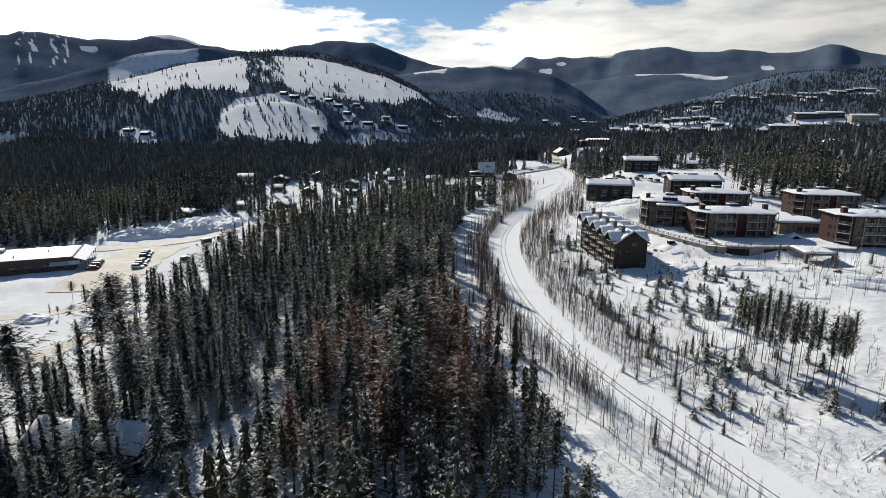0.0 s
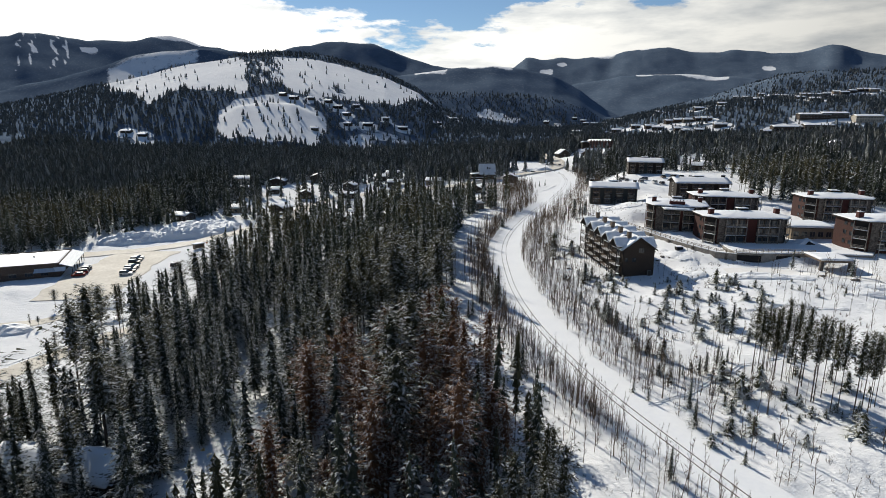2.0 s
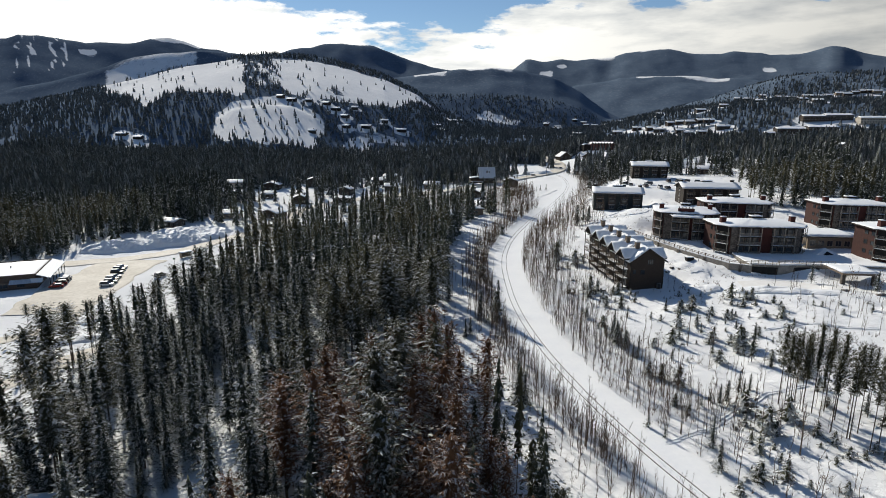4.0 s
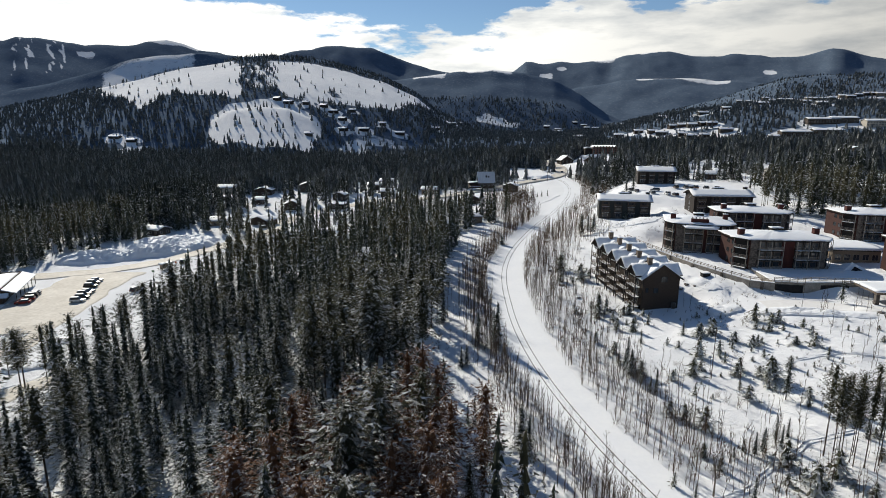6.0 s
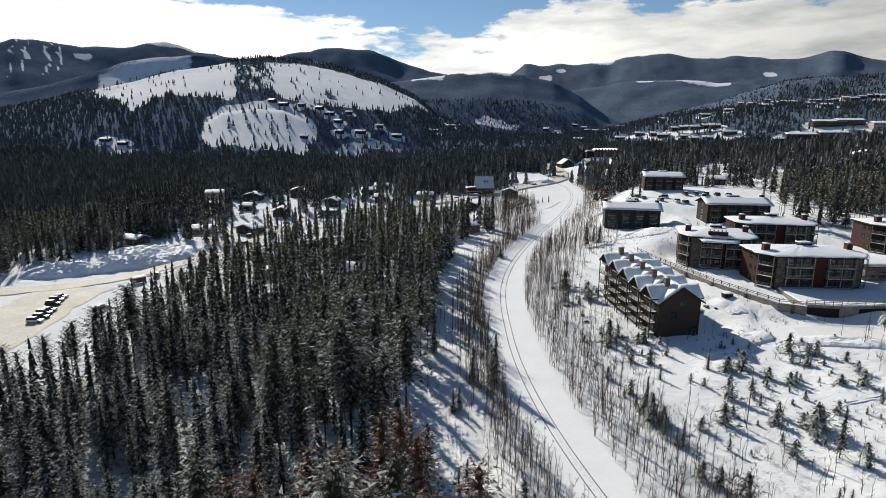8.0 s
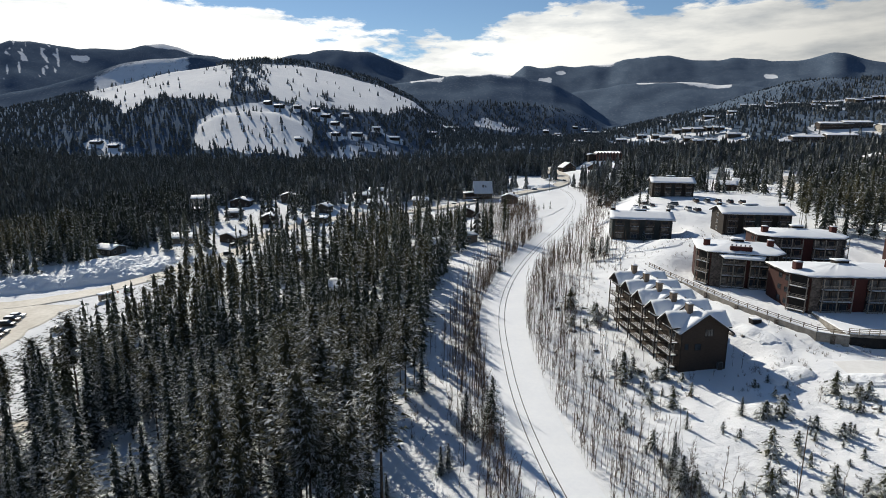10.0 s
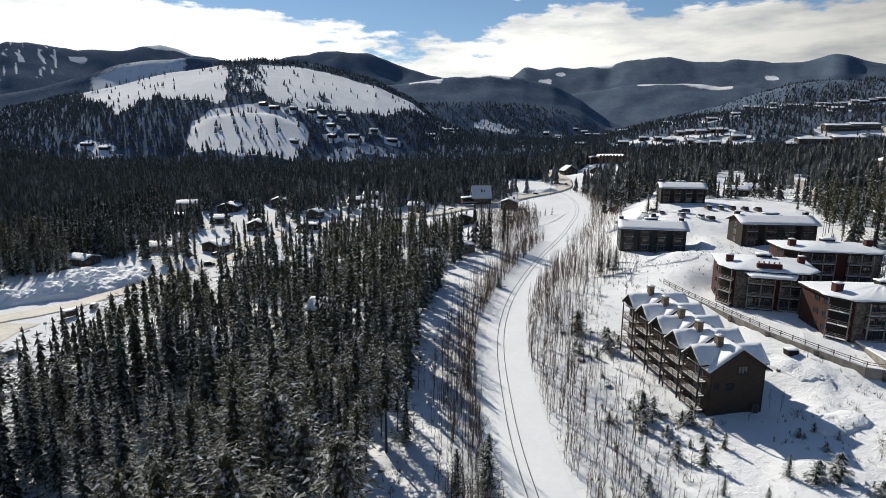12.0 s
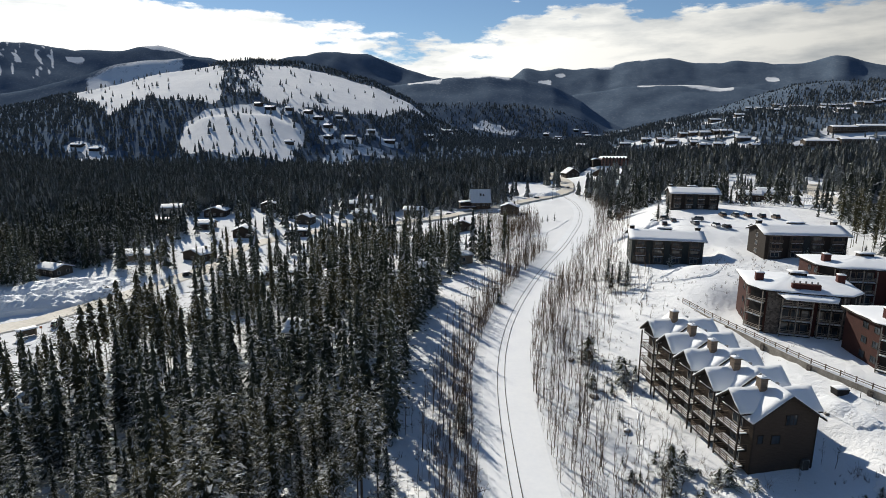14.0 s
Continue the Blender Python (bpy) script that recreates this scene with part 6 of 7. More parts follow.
def balcony(parent, x0, x1, y0, y1, z, m=None, rail="rail_wood", posts=3):
    """A slab with a railing round the outer three sides; y0 is the outer edge."""
    b = Shape().box(x0, x1, y0, y1, z - 0.18, z, m)
    bal = part("balcony", b, M["darkwood"], parent)
    r = Shape()
    for zz in (0.35, 0.65, 1.0):
        r.box(x0, x1, y0, y0 + 0.07, z + zz, z + zz + 0.09, m)
        r.box(x0, x0 + 0.07, y0, y1, z + zz, z + zz + 0.09, m)
        r.box(x1 - 0.07, x1, y0, y1, z + zz, z + zz + 0.09, m)
    for k in range(posts):
        c = x0 + 0.05 + (x1 - x0 - 0.1) * k / (posts - 1)
        r.box(c - 0.05, c + 0.05, y0, y0 + 0.08, z, z + 1.08, m)
    part("railing", r, M[rail], bal)
    sn = Shape().box(x0 + 0.1, x1 - 0.1, y0 + 0.1, y1 - 0.3, z, z + 0.10, m)
    part("snow_drift", sn, M["snow"], bal)
    return bal


def townhouses():
    """Five stepped units in a row, gable to the slope, decks to the railway."""
    turn = TOWN_TURN
    t = thing("townhouse_row", pose(TOWN_X, TOWN_Y, TOWN_Z, 0, 0, turn), "dark brown townhouse row with snowy gables and timber decks", "building")
    L, W, H, RISE = 6.4, 10.2, 8.4, 3.5
    for k in range(5):
        y0, z = k * L, 0.55 * k
        d = Shape()
        d.profile([(-W / 2, -3), (W / 2, -3), (W / 2, z + H), (0, z + H + RISE), (-W / 2, z + H)], y0, y0 + L + (0 if k == 4 else 0.02))
        part("wall", d, M["brown"], t)
        # main roof and its snow
        over, base = 0.75, 0.2
        hw = W / 2 + over
        fall = RISE * hw / (W / 2)
        a, b = (y0 - 0.75 if k == 0 else y0), (y0 + L + (0.75 if k == 4 else 0))
        prof = [(-hw, z + H + RISE - fall), (0, z + H + RISE), (hw, z + H + RISE - fall), (hw, z + H + RISE - fall + base), (0, z + H + RISE + base), (-hw, z + H + RISE - fall + base)]
        roof = part("roof", Shape().profile(prof, a, b), M["fascia"], t)

        def lay(u, v, a=a, b=b, z=z):
            x = -hw + 2 * hw * u
            return (x, a + (b - a) * v, z + H + RISE + base - fall * abs(x) / hw)
        part("snow_cover", snow_slab(Shape(), lay, 12, 6, 0.34, k), M["snow"], roof, "thick white roof snow", smooth=True)
        # cross gables over the decks and over the drive
        for side in (-1, 1):
            out = W / 2 + (1.9 if side < 0 else 0.9)
            gw, gr = L * 0.47, 2.5
            zt = z + H + 0.4
            c = y0 + L / 2 + (0.6 if side < 0 else 0.0)
            m = Matrix.Translation((0, c, 0)) @ Matrix.Rotation(-side * math.pi / 2, 4, "Z")
            # local: x along the row, y outwards
            pr = [(-gw, zt), (0, zt + gr), (gw, zt), (gw, zt + 0.2), (0, zt + gr + 0.2), (-gw, zt + 0.2)]
            g = part("gable", Shape().profile(pr, 0.9, out, m), M["fascia"], t)
            face = Shape().profile([(-gw + 0.3, zt - 0.2), (gw - 0.3, zt - 0.2), (0, zt + gr - 0.05)], 1.0, out - 0.7, m)
            part("gable_face", face, M["darkwood"], g)

            def lay2(u, v, out=out, zt=zt):
                x = -gw + 2 * gw * u
                return (x, 0.7 + (out - 0.7) * v, zt + gr + 0.2 - gr * abs(x) / gw)
            s = snow_slab(Shape(), lay2, 8, 5, 0.36, k + 7 * side)
            s2 = Shape().add(s.v, s.f, m)
            part("snow_cover", s2, M["snow"], g, smooth=True)
        chimney(t, -1.9, y0 + 3.6, z + H + 1.2, z + H + RISE + 1.25, 1.15, M["rail_wood"], "square timber-clad chimney with a snow cap")
        vent = Shape().tube((1.2, y0 + 4.2, z + H + 1.5), (1.2, y0 + 4.2, z + H + RISE + 0.1), 0.3, 0.3, 7)
        part("roof_vent", vent, M["metal"], roof)
        # decks towards the railway
        m = Matrix.Rotation(-math.pi / 2, 4, "Z")
        for s in range(3):
            zz = z + 0.35 + 2.7 * s
            balcony(t, -(y0 + L - 0.35), -(y0 + 0.9), -W / 2 - 1.9, -W / 2, zz, m, posts=4)
            window(t, -(y0 + 3.6), zz + 0.25, 2.2, 1.9, -W / 2, m, bars=1)
        for c in (y0 + 0.9, y0 + L - 0.4):
            part("post", Shape().box(-W / 2 - 1.85, -W / 2 - 1.65, c - 0.1, c + 0.1, -3.0, z + H + 0.5), M["darkwood"], t)
        # rooms on the drive side
        m2 = Matrix.Rotation(math.pi / 2, 4, "Z")
        for s in range(3):
            window(t, y0 + 2.0, z + 0.9 + 2.7 * s, 1.2, 1.2, -W / 2, m2, bars=1)
            window(t, y0 + 4.6, z + 0.9 + 2.7 * s, 1.2, 1.2, -W / 2, m2, bars=1)
    # end wall
    window(t, 0.8, 7.3, 1.7, 1.5, 0, bars=2, frame_mat="darkwood")
    window(t, -1.4, 4.4, 1.3, 1.3, 0, bars=0, frame_mat="darkwood")
    window(t, -3.9, 4.6, 0.8, 1.2, 0, bars=0, frame_mat="darkwood")
    box = part("meter_cabinet", Shape().box(3.2, 4.3, -0.5, 0.0, -0.2, 1.6), M["metal"], t)
    part("cabinet_door", Shape().box(3.3, 4.2, -0.54, -0.5, 0.0, 1.5), M["grey"], box)
    part("corner_board", Shape().box(-W / 2 - 0.04, -W / 2 + 0.14, -0.05, 0.12, -3, H + 0.1), M["darkwood"], t)
    part("corner_board", Shape().box(W / 2 - 0.14, W / 2 + 0.04, -0.05, 0.12, -3, H + 0.1), M["darkwood"], t)
    for x0, x1, za, zb in ((-W / 2 - 0.8, 0, H - 0.55, H + RISE), (0, W / 2 + 0.8, H + RISE, H - 0.55)):
        part("barge_board", Shape().profile([(x0, za), (x1, zb), (x1, zb + 0.3), (x0, za + 0.3)], -0.8, -0.72), M["fascia"], t)


townhouses()


def condo(x, y, z, turn, w, d, h, label, wall):
    """A three-storey block with shallow snowy roof, end chimneys and loggias."""
    c = thing("condominium", pose(x, y, z, 0, 0, turn), label, "building", "condominium blocks on the slope")
    part("wall", gable_walls(w, d, h, 1.9, True), M[wall], c)
    pitched_roof(c, w, d, h, 1.9, True, 0.9, int(x), 0.34)
    face = -d / 2
    n, st = 4, h / 3
    for k in range(n):
        cx = -w / 2 + w * (k + 0.5) / n
        bay = part("bay", Shape().box(cx - w / n * 0.32, cx + w / n * 0.32, face - 0.25, face + 0.1, -0.8, h - 0.15), M["grey"], c)
        for s in range(3):
            window(bay, cx, s * st + 0.75, w / n * 0.38, st * 0.5, face - 0.25, bars=1, frame_mat="trim" if s == 0 else "rail_wood")
            if s:
                balcony(c, cx - w / n * 0.30, cx + w / n * 0.30, face - 1.1, face - 0.25, s * st, posts=4)
    for sx in (-1, 1):
        m = Matrix.Rotation(sx * math.pi / 2, 4, "Z")
        for s in range(3):
            window(c, 0, s * st + 0.8, 1.4, 1.3, -w / 2, m)
        chimney(c, sx * (w / 2 - 0.6), 1.2, h - 1, h + 3.1, 1.4, M["darkwood"], "timber chimney")
    mon = Shape().box(-w * 0.1, w * 0.1, 0.6, 2.2, h + 0.8, h + 2.7)
    mo = part("roof_monitor", mon, M["darkwood"], c)
    part("snow_cap", snow_slab(Shape(), lambda u, v: (-w * 0.11 + w * 0.22 * u, 0.4 + 2.0 * v, h + 2.7), 5, 3, 0.35, 5), M["snow"], mo, smooth=True)
    part("stair_tower", Shape().box(-w * 0.04, w * 0.04, face - 0.4, face + 0.2, -0.8, h), M["green"], c)
    return c


condo(50.6, 296.5, 11.3, -5, 21.5, 12, 7.8, "dark green-grey three-storey condominium block with a snowy roof", "green")
condo(89.5, 293.5, 14.8, 1, 23.5, 12, 7.5, "dark brown three-storey condominium block under thick roof snow", "darkwood")
condo(81.5, 372, 19.6, -5, 19.5, 12, 6.9, "dark three-storey condominium block before the pine wood", "darkwood")


def lodge(x, y, z, turn, w, d, h, label, bays, porch=False):
    """A four-cornered block with canted ends, oxblood panels, stone piers and stacked glazed decks."""
    t = thing("lodge", pose(x, y, z, 0, 0, turn), label, "building", "lodge blocks with oxblood walls")
    cant = 3.0
    out = [(-w / 2 + cant, -d / 2), (w / 2 - cant, -d / 2), (w / 2, -d / 2 + cant * 1.3), (w / 2, d / 2), (-w / 2, d / 2), (-w / 2, -d / 2 + cant * 1.3)]
    part("wall", Shape().prism(out, -1.5, h), M["oxblood"], t)
    big = [(px * 1.06, py * 1.09) for px, py in out]
    roof = Shape()
    n = len(big)
    top = [(px * 0.30, py * 0.16) for px, py in out]
    rise = 1.7
    roof.add([(px, py, h - 0.02) for px, py in big] + [(px, py, h + 0.28) for px, py in big] + [(px, py, h + rise) for px, py in top],
             [tuple(range(n))[::-1]] + [(i, (i + 1) % n, n + (i + 1) % n, n + i) for i in range(n)] + [(n + i, n + (i + 1) % n, 2 * n + (i + 1) % n, 2 * n + i) for i in range(n)] + [tuple(range(2 * n, 3 * n))])
    rf = part("roof", roof, M["fascia"], t)
    sn = Shape()
    rg = random.Random(int(x))
    sub = []
    for i in range(n):
        ax, ay = big[i]
        bx, by = big[(i + 1) % n]
        k = max(3, int(math.hypot(bx - ax, by - ay) / 1.2))
        sub += [(ax + (bx - ax) * j / k, ay + (by - ay) * j / k) for j in range(k)]
    rings = []
    for f, dz in ((1.0, 0.29), (1.005, 0.44), (0.965, 0.60), (0.85, 0.83), (0.62, 1.28), (0.30, 1.82), (0.02, 2.02)):
        rings.append([(px * (f + rg.uniform(-0.012, 0.012)), py * (f * (1 if f > 0.5 else 0.55) + rg.uniform(-0.012, 0.012)), h + dz + rg.uniform(-0.07, 0.07)) for px, py in sub])
    q = len(sub)
    v = [p for r in rings for p in r]
    sn.add(v, [(r * q + i, r * q + (i + 1) % q, (r + 1) * q + (i + 1) % q, (r + 1) * q + i) for r in range(len(rings) - 1) for i in range(q)] + [tuple(range((len(rings) - 1) * q, len(rings) * q))])
    part("snow_cover", sn, M["snow"], rf, "deep white snow with soft edges", smooth=True)
    face, st = -d / 2, h / 3
    shares = [("pier", 0.5), ("bay", 1.7), ("panel", 0.9), ("bay", 1.7), ("pier", 0.5)] if bays == 2 else [("pier", 0.7), ("bay", 1.6), ("panel", 0.3), ("bay", 1.2), ("pier", 0.3)]
    unit, x0 = (w - 2 * cant) / sum(s for _, s in shares), -w / 2 + cant
    for kind, share in shares:
        span = unit * share
        if kind == "pier":
            part("stone_pier", Shape().box(x0, x0 + span, face - 0.35, face + 0.3, -1.5, h - 0.1), M["stone"], t, "brown field-stone pier")
        elif kind == "panel":
            part("siding_panel", Shape().box(x0 + 0.05, x0 + span - 0.05, face - 0.16, face + 0.1, -1.5, h - 0.1), M["red"], t, "oxblood vertical siding")
        else:
            for s in range(3):
                zz = s * st
                # no recess is cut: a near-black panel on the wall holds the loggia's shade
                shade_panel = part("loggia", Shape().box(x0 + 0.05, x0 + span - 0.05, face - 0.10, face + 0.05, zz + 0.25, zz + st - 0.2), M["dark"], t)
                for c, ww in ((0.17, 0.24), (0.50, 0.26), (0.83, 0.24)):
                    window(shade_panel, x0 + span * c, zz + 0.5, span * ww, st * 0.66, face - 0.10, frame_mat="rail_wood", bars=1 if ww > 0.25 else 0)
                balcony(t, x0, x0 + span, face - 1.5, face - 0.1, zz + 0.25, rail="pale_rail", posts=4)
            for c in (x0 + 0.06, x0 + span * 0.5, x0 + span - 0.06):
                part("post", Shape().box(c - 0.1, c + 0.1, face - 1.5, face - 1.3, -1.0, h), M["pale_rail"], t)
        x0 += span
    # decks on the canted ends
    for sx in (-1, 1):
        ax, ay = sx * (w / 2 - cant), -d / 2
        bx, by = sx * w / 2, -d / 2 + cant * 1.3
        ln = math.hypot(bx - ax, by - ay)
        ang = math.atan2(by - ay, bx - ax) if sx > 0 else math.atan2(ay - by, ax - bx)
        m = Matrix.Translation(((ax + bx) / 2, (ay + by) / 2, 0)) @ Matrix.Rotation(ang, 4, "Z")
        for s in range(3):
            # canted ends too get a flat panel with the shade in its colour
            shade_panel = part("loggia", Shape().box(-ln * 0.38, ln * 0.38, -0.13, 0.05, s * st + 0.3, s * st + st - 0.2, m), M["dark"], t)
            balcony(t, -ln * 0.42, ln * 0.42, -1.1, -0.05, s * st + 0.25, m, rail="pale_rail", posts=3)
        for c in (-ln * 0.42, ln * 0.42):
            part("post", Shape().box(c - 0.09, c + 0.09, -1.12, -0.95, -1.0, h, m), M["pale_rail"], t)
        m3 = Matrix.Rotation(sx * math.pi / 2, 4, "Z")
        for s in range(3):
            for k in range(2):
                window(t, sx * 0.0 + (k - 0.3) * 3.2, s * st + 0.9, 1.4, 1.2, -w / 2, m3, frame_mat="darkwood")
    chimney(t, -w / 2 + 2.2, -d * 0.12, h, h + 2.5, 1.6, M["red"], "red-clad chimney block with flues")
    chimney(t, w / 2 - 2.2, d * 0.05, h, h + 2.6, 1.5, M["red"], "red-clad chimney block with flues")
    mon = part("roof_monitor", Shape().box(-1.6, 1.6, 0.2, 2.2, h + 1.2, h + 2.6), M["darkwood"], t)
    part("snow_cap", snow_slab(Shape(), lambda u, v: (-1.8 + 3.6 * u, 0.0 + 2.4 * v, h + 2.6), 4, 3, 0.3, 3), M["snow"], mon, smooth=True)
    if porch:
        pr = Shape().prism([(-4.5, face - 3.2), (4.5, face - 3.2), (6, face + 0.2), (-6, face + 0.2)], h - 1.0, h - 0.75)
        p = part("porch_roof", pr, M["fascia"], t)
        part("snow_cover", snow_slab(Shape(), lambda u, v: ((-4.7 - 1.3 * v) + (9.4 + 2.6 * v) * u, face - 3.4 + 3.6 * v, h - 0.75 + 0.6 * v), 8, 4, 0.35, 9), M["snow"], p, smooth=True)
        bank = part("chimney_bank", Shape().box(-3.0, 2.4, face + 0.6, face + 1.8, h - 0.2, h + 1.9), M["red"], t)
        for k in range(5):
            part("flue", Shape().tube((-2.6 + 1.1 * k, face + 1.2, h + 1.9), (-2.6 + 1.1 * k, face + 1.2, h + 2.5), 0.17, 0.17, 7), M["metal"], bank)
    return t


LODGE_LABEL = "three-storey lodge with oxblood walls, stone piers and glazed decks under snow"
lodge(81.6, 218.5, 9.4, 3, 27.5, 14, 8.6, LODGE_LABEL, 2)
lodge(65.0, 239.5, 9.7, -12, 21, 17, 9.2, "three-storey lodge with a snowy porch roof and a bank of flues", 1, True)
lodge(88.2, 255.5, 11.6, -3, 24.5, 14, 9.0, LODGE_LABEL, 2)
lodge(126.0, 209.0, 10.6, 2, 31, 14, 8.8, LODGE_LABEL, 2)
lodge(130.5, 256.0, 12.0, -1, 24.5, 15, 8.8, LODGE_LABEL, 2)


def lodge_plinth():
    """Garage deck, entry canopy and link building between the lodge blocks."""
    g = thing("garage_deck", pose(0, 0, 0), "concrete parking deck with dark garage openings and snow on top", "garage")
    deck = [(72, 196), (80, 195.5), (96, 198), (113, 197), (118, 204), (108, 208), (98, 212), (72, 211)]
    part("wall", Shape().prism(deck, 6.2, 9.6), M["concrete"], g)
    part("snow_cover", Shape().prism([(x * 0.995 + 0.4, y + 0.2) for x, y in deck], 9.6, 9.95), M["snow"], g)
    # the deck is solid: near-black boxes carry the shade of its openings
    for x0, x1, y in ((72.6, 79.6, 195.55), (84, 91.5, 196.3)):
        part("garage_opening_shade", Shape().box(x0, x1, y - 0.12, y + 1.2, 6.6, 9.0), M["dark"], g)
    r = Shape()
    for z in (10.1, 10.5, 10.9):
        r.profile([(72, z), (80, z), (80, z + 0.12), (72, z + 0.12)], 195.6, 195.7)
        r.profile([(80, z), (96, z), (96, z + 0.12), (80, z + 0.12)], 196.9, 197.0)
    for k in range(13):
        r.box(72 + 2 * k, 72.12 + 2 * k, 195.55 if k < 5 else 196.85, 195.7 if k < 5 else 197.0, 9.6, 11.0)
    part("railing", r, M["pale_rail"], g)
    c = thing("entry_canopy", pose(97, 190, 7.0), "flat snow-covered entrance canopy on stone piers", "canopy")
    part("roof", Shape().box(-4.6, 4.6, -4, 6, 2.7, 3.3), M["rail_wood"], c)
    part("snow_cover", snow_slab(Shape(), lambda u, v: (-4.8 + 9.6 * u, -4.2 + 10.2 * v, 3.3), 8, 8, 0.45, 4), M["snow"], c, smooth=True)
    for sx in (-1, 1):
        part("pier", Shape().box(sx * 4.0 - 0.45, sx * 4.0 + 0.45, -3.6, -2.7, -0.5, 2.7), M["stone"], c)
    k = thing("link_building", pose(107, 228, 9.8), "low tan link wing with a broad snowy roof", "building")
    part("wall", Shape().box(-7, 7, -6, 8, -1, 3.8), M["tan"], k)
    part("roof", Shape().box(-7.6, 7.6, -6.8, 8.4, 3.8, 4.1), M["fascia"], k)
    part("snow_cover", snow_slab(Shape(), lambda u, v: (-7.7 + 15.4 * u, -6.9 + 15.4 * v, 4.1 + 0.5 * math.sin(math.pi * v)), 10, 8, 0.5, 6), M["snow"], k, smooth=True)
    for j in range(5):
        window(k, -5.4 + 2.7 * j, 0.9, 1.7, 1.7, -6, frame_mat="pale_rail")
    p = thing("skylight_pavilion", pose(101, 213, 9.7), "small pyramid roof pavilion buried in snow", "pavilion")
    part("roof", Shape().add([(-4, -3, 0), (4, -3, 0), (4, 3, 0), (-4, 3, 0), (0, 0, 2.2)], [(0, 1, 4), (1, 2, 4), (2, 3, 4), (3, 0, 4), (3, 2, 1, 0)]), M["snow"], p)
    part("gable_window", Shape().add([(-2, -3.1, 0.2), (2, -3.1, 0.2), (0, -1.4, 1.3)], [(0, 1, 2)]), M["dark"], p)


lodge_plinth()


def retaining_wall():
    """Stone wall with a rail fence below the lodges."""
    pts = WALL_LINE
    w = thing("retaining_wall", pose(0, 0, 0), "long stained concrete retaining wall capped with snow", "wall")
    fence = thing("rail_fence", pose(0, 0, 0), "weathered timber rail fence on top of the retaining wall", "fence")
    rows = []
    for (ax, ay), (bx, by) in zip(pts[:-1], pts[1:]):
        k = max(2, int(math.hypot(bx - ax, by - ay) / 2.4))
        rows += [(ax + (bx - ax) * j / k, ay + (by - ay) * j / k) for j in range(k)]
    rows.append(pts[-1])
    tops = np.interp([p[1] for p in rows], [195, 215, 235, 251], [9.5, 9.6, 9.9, 10.4])
    for i in range(len(rows) - 1):
        (ax, ay), (bx, by) = rows[i], rows[i + 1]
        za, zb = tops[i], tops[i + 1]
        ln = math.hypot(bx - ax, by - ay)
        m = Matrix.Translation((ax, ay, 0)) @ Matrix.Rotation(math.atan2(by - ay, bx - ax), 4, "Z")
        part("wall_panel", Shape().profile([(0, za - 4.5), (ln, zb - 4.5), (ln, zb), (0, za)], -0.2, 0.35, m), M["concrete"], w)
        part("snow_cap", Shape().profile([(0, za), (ln, zb), (ln, zb + 0.12), (0, za + 0.12)], -0.1, 0.5, m), M["snow"], w)
        for z in (0.55, 0.95):
            part("fence_rail", Shape().profile([(0, za + z), (ln, zb + z), (ln, zb + z + 0.12), (0, za + z + 0.12)], 0.0, 0.08, m), M["rail_wood"], fence)
        part("fence_post", Shape().box(-0.07, 0.07, -0.04, 0.12, za - 0.1, za + 1.2, m), M["rail_wood"], fence)
        if i % 4 == 2:
            part("buttress", Shape().box(-0.4, 0.4, -0.5, -0.2, za - 4.5, za - 0.2, m), M["stone"], w)


retaining_wall()


